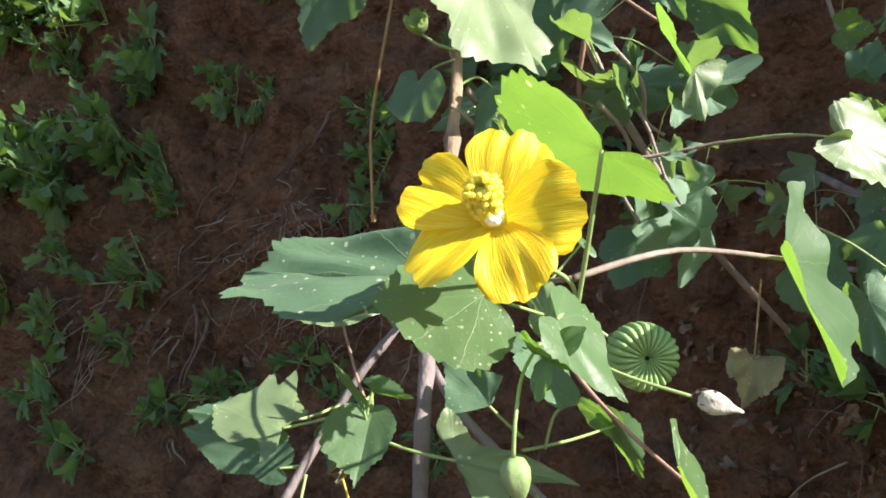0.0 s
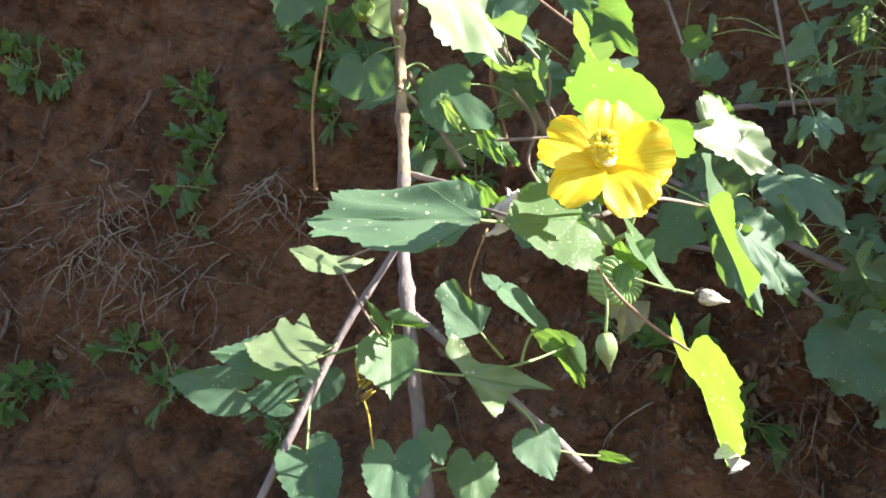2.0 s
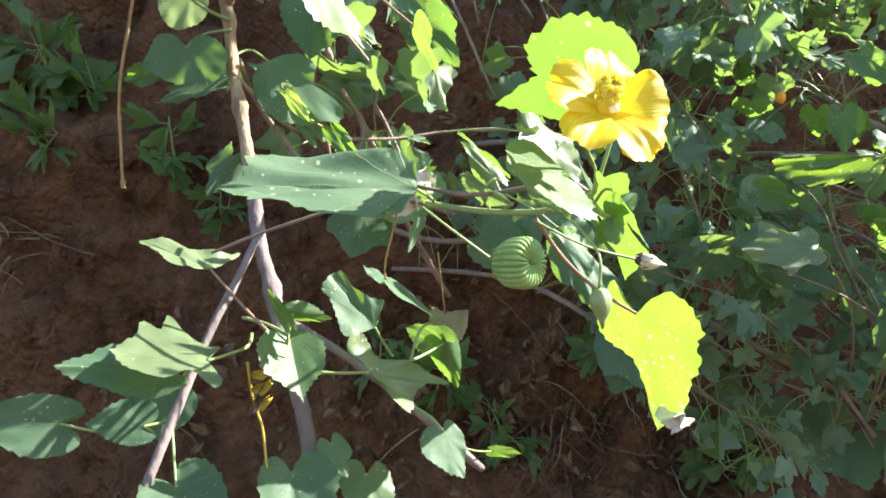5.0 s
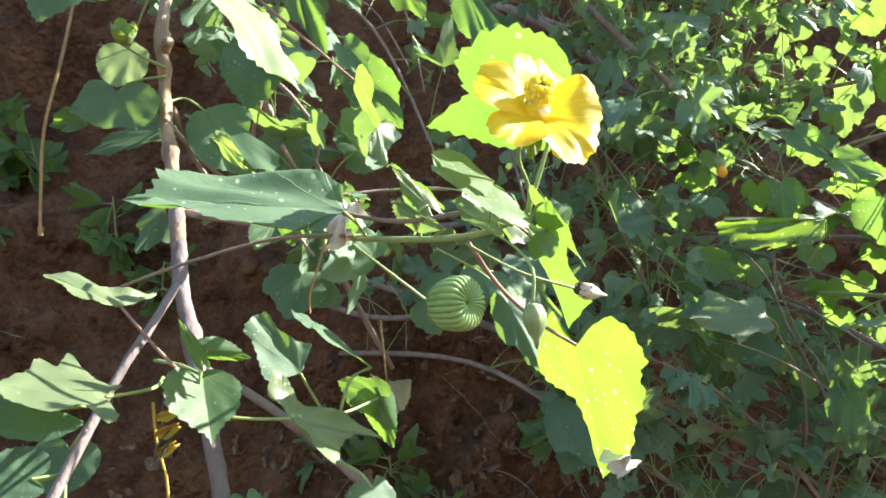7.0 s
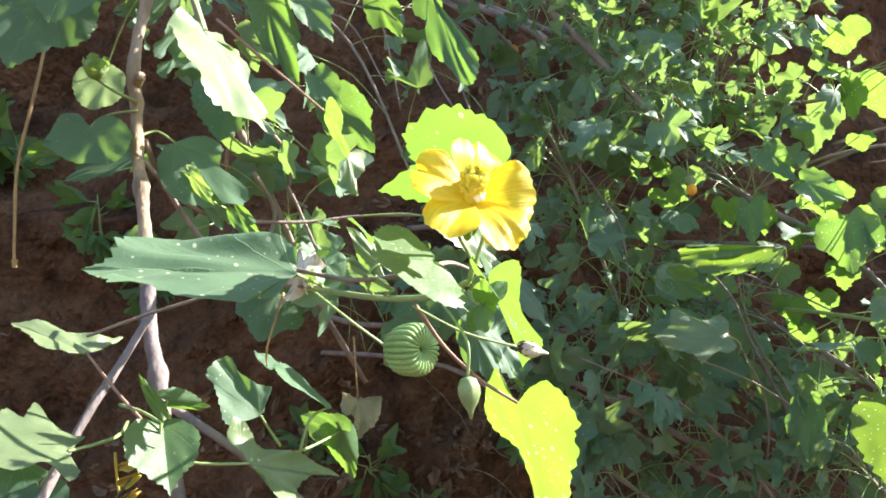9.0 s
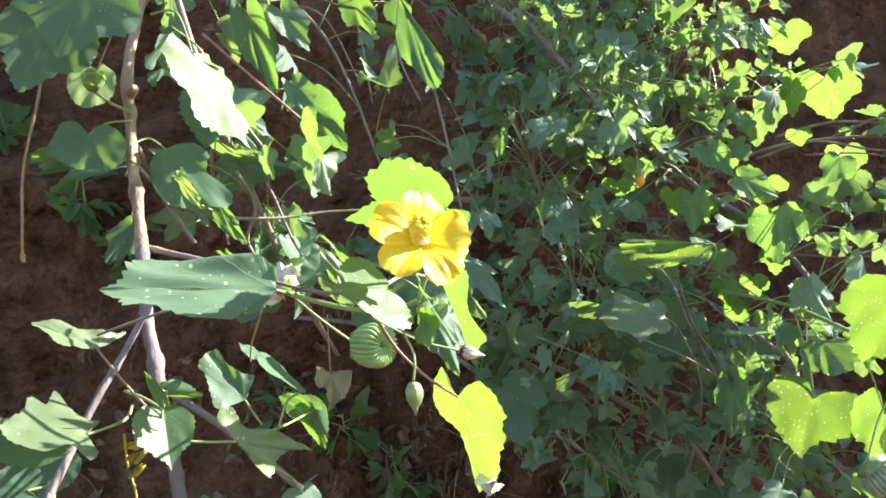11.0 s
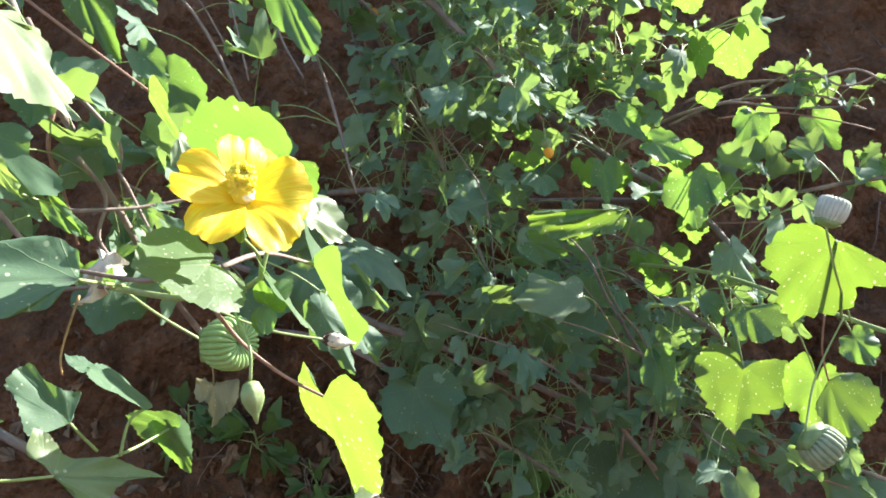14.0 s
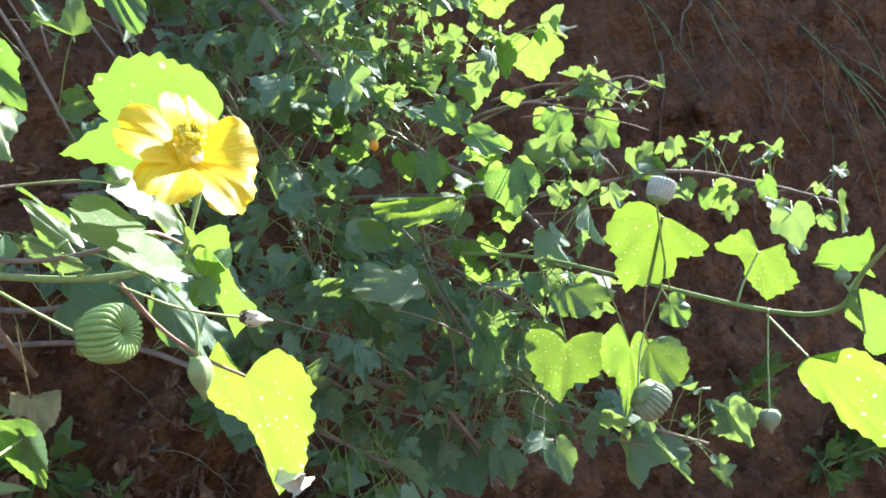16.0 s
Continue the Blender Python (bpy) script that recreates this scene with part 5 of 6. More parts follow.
# single leaves that stand out of the tangle
leaf(bush_a, (0.631, 0.302, 1.106), (0.643, 0.301, 1.083), (0.635, 0.279, 1.098), (0.633, 0.328, 1.103), stalk=[(0.651, 0.332, 1.096)], mat=LEAF_SPOTTED, seed=210, **SPRIG)
leaf(bush_a, (0.641, 0.294, 1.072), (0.657, 0.296, 1.04), (0.645, 0.275, 1.063), (0.644, 0.318, 1.066), stalk=[(0.661, 0.324, 1.062)], mat=LEAF_SPOTTED, seed=211, **SPRIG)
leaf(bush_a, (0.659, 0.329, 1.187), (0.678, 0.332, 1.154), (0.665, 0.311, 1.176), (0.662, 0.352, 1.182), stalk=[(0.679, 0.359, 1.177)], mat=LEAF_BUSH, seed=213, **SPRIG)
leaf(bush_a, (0.658, 0.287, 1.217), (0.677, 0.292, 1.184), (0.664, 0.276, 1.207), (0.662, 0.302, 1.21), stalk=[(0.678, 0.317, 1.207)], mat=LEAF_SPOTTED, seed=214, **SPRIG)
leaf(bush_a, (0.563, 0.373, 1.088), (0.577, 0.377, 1.064), (0.567, 0.359, 1.081), (0.567, 0.392, 1.083), stalk=[(0.583, 0.403, 1.078)], mat=LEAF_SPOTTED, seed=190, **SPRIG)
leaf(bush_a, (0.586, 0.349, 1.082), (0.6, 0.352, 1.057), (0.589, 0.335, 1.075), (0.59, 0.367, 1.077), stalk=[(0.606, 0.379, 1.072)], mat=LEAF_SPOTTED, seed=191, **SPRIG)
leaf(bush_a, (0.585, 0.319, 0.99), (0.597, 0.32, 0.967), (0.587, 0.303, 0.985), (0.589, 0.338, 0.984), stalk=[(0.605, 0.349, 0.980)], mat=LEAF_SPOTTED, seed=192, **SPRIG)
leaf(bush_a, (0.563, 0.339, 0.955), (0.547, 0.33, 0.933), (0.575, 0.33, 0.951), (0.541, 0.344, 0.948), stalk=[(0.583, 0.369, 0.945)], mat=LEAF_GREY, seed=193, **SPRIG)
leaf(bush_a, (0.594, 0.312, 0.965), (0.606, 0.314, 0.941), (0.596, 0.299, 0.959), (0.599, 0.328, 0.958), stalk=[(0.614, 0.342, 0.955)], mat=LEAF_SPOTTED, seed=194, **SPRIG)
leaf(bush_a, (0.553, 0.351, 0.927), (0.565, 0.353, 0.903), (0.555, 0.335, 0.922), (0.558, 0.371, 0.919), stalk=[(0.573, 0.381, 0.917)], mat=LEAF_BUSH, seed=195, **SPRIG)
leaf(bush_a, (0.516, 0.415, 1.096), (0.527, 0.417, 1.078), (0.519, 0.398, 1.09), (0.518, 0.437, 1.094), stalk=[(0.536, 0.445, 1.086)], mat=LEAF_SPOTTED, seed=196, **SPRIG)
leaf(bush_a, (0.527, 0.404, 1.074), (0.521, 0.396, 1.053), (0.547, 0.396, 1.072), (0.503, 0.409, 1.065), stalk=[(0.547, 0.434, 1.064)], mat=LEAF_GREY, seed=197, **SPRIG)
leaf(bush_a, (0.523, 0.376, 0.969), (0.507, 0.361, 0.937), (0.555, 0.359, 0.964), (0.48, 0.387, 0.958), stalk=[(0.543, 0.406, 0.959)], mat=LEAF_GREY, seed=198, **SPRIG)
leaf(bush_a, (0.578, 0.325, 1.024), (0.59, 0.327, 1.002), (0.58, 0.309, 1.018), (0.582, 0.344, 1.019), stalk=[(0.598, 0.355, 1.014)], mat=LEAF_BUSH, seed=199, **SPRIG)
leaf(bush_a, (0.607, 0.299, 0.999), (0.619, 0.301, 0.976), (0.609, 0.285, 0.994), (0.611, 0.316, 0.993), stalk=[(0.627, 0.329, 0.989)], mat=LEAF_SPOTTED, seed=200, **SPRIG)
leaf(bush_a, (0.62, 0.284, 1.026), (0.633, 0.286, 1.003), (0.622, 0.27, 1.02), (0.624, 0.302, 1.021), stalk=[(0.640, 0.314, 1.016)], mat=LEAF_SPOTTED, seed=201, **SPRIG)
leaf(bush_a, (0.53, 0.4, 1.119), (0.542, 0.402, 1.099), (0.534, 0.384, 1.112), (0.532, 0.419, 1.116), stalk=[(0.550, 0.430, 1.109)], mat=LEAF_BUSH, seed=202, **SPRIG)
leaf(bush_a, (0.504, 0.428, 1.062), (0.516, 0.431, 1.042), (0.508, 0.412, 1.056), (0.506, 0.449, 1.058), stalk=[(0.524, 0.458, 1.052)], mat=LEAF_BUSH, seed=203, **SPRIG)
leaf(bush_a, (0.536, 0.365, 1.007), (0.548, 0.368, 0.985), (0.539, 0.351, 1.001), (0.54, 0.384, 1.001), stalk=[(0.556, 0.395, 0.997)], mat=LEAF_BUSH, seed=204, **SPRIG)
leaf(bush_a, (0.619, 0.288, 0.958), (0.631, 0.289, 0.934), (0.62, 0.274, 0.953), (0.624, 0.305, 0.951), stalk=[(0.639, 0.318, 0.948)], mat=LEAF_BUSH, seed=205, **SPRIG)
leaf(bush_a, (0.604, 0.304, 0.916), (0.615, 0.305, 0.892), (0.605, 0.289, 0.911), (0.609, 0.322, 0.908), stalk=[(0.624, 0.334, 0.906)], mat=LEAF_BUSH, seed=206, **SPRIG)
leaf(bush_a, (0.572, 0.332, 0.904), (0.583, 0.333, 0.882), (0.573, 0.317, 0.9), (0.576, 0.349, 0.897), stalk=[(0.592, 0.362, 0.894)], mat=LEAF_BUSH, seed=207, **SPRIG)
leaf(bush_a, (0.658, 0.299, 1.283), (0.675, 0.298, 1.256), (0.664, 0.273, 1.273), (0.661, 0.329, 1.280), stalk=[(0.678, 0.329, 1.273)], mat=LEAF_SPOTTED, seed=170, **SPRIG)
leaf(bush_c, (0.686, 0.263, 1.227), (0.711, 0.261, 1.184), (0.692, 0.230, 1.213), (0.692, 0.302, 1.220), stalk=[(0.706, 0.293, 1.217)], mat=LEAF_SPOTTED, seed=171, **SPRIG)
leaf(bush_a, (0.700, 0.331, 1.216), (0.722, 0.334, 1.177), (0.705, 0.313, 1.206), (0.705, 0.353, 1.208), stalk=[(0.720, 0.361, 1.206)], mat=LEAF_BUSH, seed=172, **SPRIG)
leaf(bush_a, (0.684, 0.289, 1.169), (0.693, 0.288, 1.153), (0.686, 0.275, 1.165), (0.686, 0.304, 1.166), stalk=[(0.704, 0.319, 1.159)], mat=LEAF_SPOTTED, seed=173, **SPRIG)
leaf(bush_c, (0.763, 0.265, 1.157), (0.781, 0.264, 1.123), (0.766, 0.243, 1.148), (0.769, 0.291, 1.149), stalk=[(0.783, 0.295, 1.147)], mat=LEAF_SPOTTED, seed=174, **SPRIG)
leaf(bush_a, (0.664, 0.322, 1.107), (0.675, 0.319, 1.085), (0.667, 0.297, 1.101), (0.667, 0.349, 1.102), stalk=[(0.684, 0.352, 1.097)], mat=LEAF_SPOTTED, seed=175, **SPRIG)
leaf(bush_a, (0.668, 0.366, 1.156), (0.683, 0.365, 1.129), (0.672, 0.343, 1.148), (0.671, 0.392, 1.150), stalk=[(0.688, 0.396, 1.146)], mat=LEAF_SPOTTED, seed=176, **SPRIG)
leaf(bush_a, (0.643, 0.386, 1.094), (0.657, 0.387, 1.066), (0.647, 0.370, 1.087), (0.647, 0.405, 1.086), stalk=[(0.663, 0.416, 1.084)], mat=LEAF_SPOTTED, seed=177, **SPRIG)
leaf(bush_a, (0.633, 0.297, 1.069), (0.650, 0.296, 1.035), (0.636, 0.272, 1.062), (0.638, 0.325, 1.060), stalk=[(0.653, 0.327, 1.059)], mat=LEAF_SPOTTED, seed=178, **SPRIG)
leaf(bush_a, (0.646, 0.264, 1.068), (0.659, 0.264, 1.042), (0.648, 0.248, 1.062), (0.650, 0.283, 1.061), stalk=[(0.666, 0.294, 1.058)], mat=LEAF_SPOTTED, seed=179, **SPRIG)
leaf(bush_c, (0.779, 0.285, 1.122), (0.796, 0.284, 1.089), (0.782, 0.264, 1.114), (0.784, 0.310, 1.114), stalk=[(0.799, 0.315, 1.112)], mat=LEAF_BUSH, seed=180, **SPRIG)
leaf(bush_c, (0.790, 0.261, 1.130), (0.805, 0.261, 1.100), (0.793, 0.244, 1.123), (0.795, 0.280, 1.123), stalk=[(0.810, 0.291, 1.120)], mat=LEAF_BUSH, seed=181, **SPRIG)
leaf(bush_a, (0.633, 0.335, 1.067), (0.644, 0.336, 1.046), (0.635, 0.323, 1.062), (0.636, 0.349, 1.061), stalk=[(0.653, 0.365, 1.057)], mat=LEAF_SPOTTED, seed=182, **SPRIG)
leaf(bush_a, (0.536, 0.350, 0.939), (0.509, 0.411, 0.956), (0.539, 0.344, 0.967), stalk=[(0.563, 0.363, 0.950)], mat=LEAF_GREY, seed=106, **SPRIG)
leaf(bush_a, (0.573, 0.426, 1.025), (0.575, 0.424, 0.990), (0.557, 0.440, 1.023), stalk=[(0.599, 0.440, 1.039)], mat=LEAF_GREY, seed=107, **SPRIG)
leaf(bush_a, (0.539, 0.284, 0.894), (0.534, 0.279, 0.846), (0.539, 0.301, 0.893), stalk=[(0.567, 0.294, 0.903)], mat=LEAF_GREY, seed=108, **SPRIG)
leaf(bush_c, (0.849, 0.226, 1.157), (0.861, 0.200, 1.118), (0.840, 0.240, 1.145), stalk=[(0.878, 0.232, 1.175)], mat=LEAF_SPOTTED, seed=110, **SPRIG)
leaf(bush_c, (0.843, 0.084, 1.050), (0.850, 0.068, 1.022), (0.842, 0.104, 1.039), stalk=[(0.873, 0.086, 1.065)], mat=LEAF_SPOTTED, seed=113, **SPRIG)
leaf(bush_c, (0.839, 0.122, 1.060), (0.843, 0.113, 1.038), (0.845, 0.139, 1.054), stalk=[(0.869, 0.125, 1.075)], mat=LEAF_BUSH, seed=114, **SPRIG)
leaf(bush_c, (0.774, 0.025, 1.048), (0.777, 0.013, 1.026), (0.779, 0.034, 1.044), stalk=[(0.804, 0.025, 1.063)], mat=LEAF_GREY, seed=115, **SPRIG)
leaf(bush_c, (0.727, 0.000, 1.007), (0.722, -0.005, 0.968), (0.734, 0.021, 1.005), stalk=[(0.757, -0.001, 1.021)], mat=LEAF_BUSH, seed=116, **SPRIG)
leaf(bush_c, (0.861, 0.161, 1.092), (0.860, 0.152, 1.061), (0.867, 0.178, 1.088), stalk=[(0.890, 0.165, 1.108)], mat=LEAF_SPOTTED, seed=117, **SPRIG)
leaf(bush_a, (0.669, 0.424, 0.774), (0.665, 0.407, 0.709), (0.634, 0.454, 0.769), stalk=[(0.696, 0.437, 0.780)], mat=LEAF_GREY, seed=118, **SPRIG)
leaf(bush_a, (0.708, 0.391, 0.736), (0.694, 0.362, 0.693), (0.680, 0.419, 0.723), stalk=[(0.735, 0.402, 0.741)], mat=LEAF_GREY, seed=119, **SPRIG)
leaf(bush_a, (0.616, 0.464, 0.784), (0.606, 0.479, 0.747), (0.603, 0.488, 0.798), stalk=[(0.642, 0.478, 0.790)], mat=LEAF_GREY, seed=120, **SPRIG)
leaf(bush_a, (0.628, 0.271, 0.814), (0.629, 0.245, 0.784), (0.621, 0.280, 0.806), stalk=[(0.656, 0.280, 0.821)], mat=LEAF_SPOTTED, seed=121, **SPRIG)
leaf(bush_a, (0.580, 0.232, 0.784), (0.571, 0.218, 0.748), (0.573, 0.245, 0.780), stalk=[(0.608, 0.240, 0.789)], mat=LEAF_BUSH, seed=122, **SPRIG)
leaf(bush_a, (0.614, 0.478, 1.234), (0.634, 0.460, 1.198), (0.616, 0.506, 1.222), stalk=[(0.639, 0.492, 1.255)], mat=LEAF_BUSH, seed=124, **SPRIG)
leaf(bush_a, (0.607, 0.451, 1.095), (0.613, 0.448, 1.069), (0.593, 0.464, 1.090), stalk=[(0.633, 0.465, 1.112)], mat=LEAF_GREY, seed=127, **SPRIG)
leaf(bush_a, (0.569, 0.459, 1.143), (0.586, 0.448, 1.122), (0.570, 0.469, 1.138), stalk=[(0.594, 0.474, 1.161)], mat=LEAF_SPOTTED, seed=128, **SPRIG)
# most bush_b leaves take the darker LEAF_GREY, which puts their shade into colour
leaf(bush_b, (0.081, 0.461, 1.169), (0.112, 0.464, 1.117), (0.071, 0.469, 1.164), stalk=[(0.095, 0.486, 1.190)], mat=LEAF_GREY, seed=131, **SPRIG)
leaf(bush_b, (0.116, 0.471, 1.185), (0.135, 0.458, 1.155), (0.106, 0.474, 1.176), stalk=[(0.131, 0.495, 1.206)], mat=LEAF_GREY, seed=132, **SPRIG)
leaf(bush_b, (0.243, 0.551, 1.249), (0.270, 0.548, 1.221), (0.239, 0.566, 1.243), stalk=[(0.260, 0.574, 1.271)], mat=LEAF_GREY, seed=133, **SPRIG)
leaf(bush_b, (0.239, 0.476, 1.235), (0.253, 0.434, 1.147), (0.247, 0.466, 1.241), (0.229, 0.489, 1.227), stalk=[(0.265, 0.500, 1.262)], mat=LEAF, seed=134, shape=([(0.0, 0.0), (0.47, 0.15), (0.15, 0.27), (0.45, 0.39), (0.25, 0.55), (1.0, 0.68), (0.94, 0.85), (0.45, 0.98), (0.0, 1.0)], [(0.0, 0.0), (0.8, 0.02), (1.0, 0.15), (0.55, 0.27), (0.84, 0.32), (0.97, 0.54), (0.61, 0.75), (0.32, 0.94), (0.0, 1.0)]), wave=0.03, tooth=0.05, rings=8)
leaf(bush_b, (0.394, 0.460, 0.870), (0.404, 0.435, 0.816), (0.366, 0.480, 0.856), stalk=[(0.417, 0.479, 0.878)], mat=LEAF_GREY, seed=139, **SPRIG)
leaf(bush_a, (0.477, 0.448, 0.946), (0.522, 0.391, 0.951), (0.484, 0.452, 0.927), stalk=[(0.501, 0.466, 0.957)], mat=LEAF_BUSH, seed=140, **SPRIG)
leaf(bush_b, (0.119, 0.453, 1.125), (0.133, 0.440, 1.097), (0.111, 0.455, 1.118), stalk=[(0.135, 0.478, 1.144)], mat=LEAF_GREY, seed=142, **SPRIG)
leaf(bush_b, (0.134, 0.549, 1.074), (0.171, 0.525, 1.070), (0.138, 0.552, 1.090), stalk=[(0.149, 0.575, 1.090)], mat=LEAF_GREY, seed=143, **SPRIG)
leaf(bush_b, (0.247, 0.446, 1.042), (0.233, 0.452, 1.060), (0.251, 0.438, 1.048), stalk=[(0.265, 0.470, 1.056)], mat=LEAF_GREY, seed=145, **SPRIG)
leaf(bush_b, (0.215, 0.469, 0.957), (0.234, 0.437, 0.951), (0.222, 0.473, 0.980), stalk=[(0.231, 0.494, 0.967)], mat=LEAF_GREY, seed=146, **SPRIG)
leaf(bush_b, (0.160, 0.485, 1.122), (0.187, 0.469, 1.084), (0.152, 0.501, 1.112), stalk=[(0.173, 0.511, 1.140)], mat=LEAF_GREY, seed=147, **SPRIG)
leaf(bush_b, (0.258, 0.483, 1.078), (0.264, 0.482, 1.096), (0.267, 0.475, 1.074), stalk=[(0.275, 0.507, 1.094)], mat=LEAF_GREY, seed=148, **SPRIG)
leaf(bush_a, (0.448, 0.495, 0.850), (0.424, 0.498, 0.803), (0.427, 0.521, 0.862), stalk=[(0.469, 0.516, 0.857)], mat=LEAF_GREY, seed=149, **SPRIG)
leaf(bush_b, (0.254, 0.509, 1.107), (0.268, 0.493, 1.104), (0.256, 0.513, 1.095), stalk=[(0.273, 0.531, 1.125)], mat=LEAF_SPOTTED, seed=151, **SPRIG)
leaf(bush_b, (0.276, 0.520, 1.091), (0.287, 0.523, 1.073), (0.268, 0.528, 1.087), stalk=[(0.296, 0.542, 1.108)], mat=LEAF_GREY, seed=152, **SPRIG)
leaf(bush_b, (0.180, 0.499, 1.069), (0.151, 0.511, 1.077), (0.175, 0.497, 1.051), stalk=[(0.198, 0.523, 1.086)], mat=LEAF_GREY, seed=153, **SPRIG)
leaf(bush_b, (0.147, 0.445, 0.980), (0.131, 0.444, 0.991), (0.136, 0.447, 0.967), stalk=[(0.165, 0.469, 0.992)], mat=LEAF_GREY, seed=154, **SPRIG)
leaf(bush_a, (0.467, 0.376, 1.004), (0.491, 0.349, 0.990), (0.465, 0.381, 0.991), stalk=[(0.493, 0.391, 1.017)], mat=LEAF_SPOTTED, seed=155, **SPRIG)
leaf(bush_b, (0.045, 0.560, 1.008), (0.029, 0.565, 0.978), (0.053, 0.552, 1.001), stalk=[(0.056, 0.588, 1.022)], mat=LEAF_GREY, seed=156, **SPRIG)
leaf(bush_b, (0.127, 0.505, 0.968), (0.112, 0.498, 0.935), (0.146, 0.491, 0.964), stalk=[(0.142, 0.531, 0.982)], mat=LEAF_GREY, seed=158, **SPRIG)
leaf(bush_a, (0.210, 0.376, 0.950), (0.225, 0.360, 0.906), (0.220, 0.371, 0.955), stalk=[(0.232, 0.396, 0.964)], mat=LEAF_GREY, seed=161, **SPRIG)
leaf(bush_a, (0.457, 0.317, 0.955), (0.414, 0.362, 0.950), (0.466, 0.328, 0.977), (0.450, 0.308, 0.935), stalk=[(0.500, 0.330, 0.935), (0.480, 0.318, 0.948)], mat=LEAF_SUN_TONE, seed=310, shape=([(0.0, 0.0), (0.5, -0.05), (0.88, 0.05), (0.62, 0.22), (0.6, 0.36), (0.85, 0.5), (1.08, 0.68), (0.52, 0.74), (0.32, 0.84), (0.0, 1.0)], [(0.0, 0.0), (0.45, -0.08), (0.72, 0.05), (0.7, 0.2), (1.08, 0.42), (0.62, 0.6), (0.45, 0.8), (0.0, 1.0)]), wave=0.05, tooth=0.06, rings=8, label="downy grey-green five-lobed leaf")
leaf(bush_a, (0.415, 0.251, 1.024), (0.359, 0.306, 1.014), (0.413, 0.250, 1.032), (0.419, 0.252, 1.006), stalk=[(0.500, 0.300, 1.000), (0.455, 0.268, 1.018)], mat=LEAF_DOTTED, seed=311, shape=([(0.0, 0.0), (0.43, 0.11), (0.6, 0.22), (0.12, 0.34), (0.35, 0.59), (1.0, 0.84), (0.99, 0.95), (0.0, 1.0)], [(0.0, 0.0), (0.76, 0.08), (0.93, 0.36), (1.0, 0.61), (0.64, 0.86), (0.0, 1.0)]), wave=0.09, tooth=0.16, teeth=11, bites=2, rings=8, label="long olive-green leaf dotted with pale feeding spots")
leaf(bush_a, (0.496, 0.401, 1.023), (0.501, 0.380, 0.992), (0.507, 0.392, 1.031), (0.481, 0.413, 1.013), stalk=[(0.520, 0.425, 1.025)], mat=LEAF_SUN_TONE, seed=312, shape=([(0.0, 0.0), (1.0, 0.4), (0.81, 0.89), (0.0, 1.0)], [(0.0, 0.0), (0.51, 0.05), (1.0, 0.42), (0.73, 0.74), (0.0, 1.0)]), wave=0.06)
for k, line in enumerate((((0.468, 0.340, 1.010), (0.495, 0.332, 0.988), (0.524, 0.330, 0.952), (0.555, 0.326, 0.918), (0.588, 0.320, 0.872), (0.62, 0.34, 0.80)), ((0.480, 0.320, 1.012), (0.500, 0.325, 0.983), (0.531, 0.322, 0.941), (0.564, 0.316, 0.913), (0.596, 0.312, 0.860), (0.62, 0.34, 0.78)), ((0.489, 0.339, 0.968), (0.522, 0.333, 0.936), (0.553, 0.329, 0.897), (0.576, 0.336, 0.850), (0.60, 0.36, 0.78)), ((0.458, 0.356, 0.935), (0.496, 0.333, 0.922), (0.538, 0.316, 0.904), (0.586, 0.293, 0.874), (0.631, 0.273, 0.837)), ((0.400, 0.435, 0.930), (0.473, 0.392, 0.900), (0.515, 0.376, 0.876), (0.562, 0.354, 0.836), (0.62, 0.33, 0.77)))):
    tube("bare_stem", list(line), 0.0005, 0.0015 + 0.0008 * (k in (0, 4)), BARK_SHADE_TONE if k == 0 else BARK, bush_a, knots=0.3, seed=60 + k)


leaf(bush_a, (0.538, 0.285, 1.097), (0.552, 0.253, 1.079), (0.534, 0.270, 1.070), (0.557, 0.264, 1.098), stalk=[(0.550, 0.297, 1.077)], mat=LEAF_SPOTTED, seed=301, **SPRIG)
leaf(bush_a, (0.542, 0.253, 1.060), (0.536, 0.245, 1.012), (0.543, 0.277, 1.043), (0.554, 0.226, 1.042), stalk=[(0.554, 0.265, 1.040)], mat=LEAF_SPOTTED, seed=302, **SPRIG)
leaf(bush_a, (0.548, 0.239, 1.057), (0.543, 0.229, 1.033), (0.565, 0.227, 1.046), (0.547, 0.244, 1.043), stalk=[(0.560, 0.251, 1.037)], mat=LEAF_SPOTTED, seed=308, **SPRIG)
leaf(bush_a, (0.551, 0.328, 1.134), (0.553, 0.299, 1.101), (0.540, 0.328, 1.112), (0.560, 0.307, 1.124), stalk=[(0.563, 0.340, 1.114)], mat=LEAF_SPOTTED, seed=304, **SPRIG)
leaf(bush_a, (0.538, 0.338, 1.080), (0.531, 0.331, 1.040), (0.534, 0.348, 1.064), (0.545, 0.321, 1.065), stalk=[(0.550, 0.350, 1.060)], mat=LEAF_SPOTTED, seed=305, **SPRIG)
leaf(bush_a, (0.609, 0.218, 1.123), (0.596, 0.226, 1.095), (0.602, 0.237, 1.109), (0.615, 0.205, 1.108), stalk=[(0.621, 0.230, 1.103)], mat=LEAF_SPOTTED, seed=306, **SPRIG)


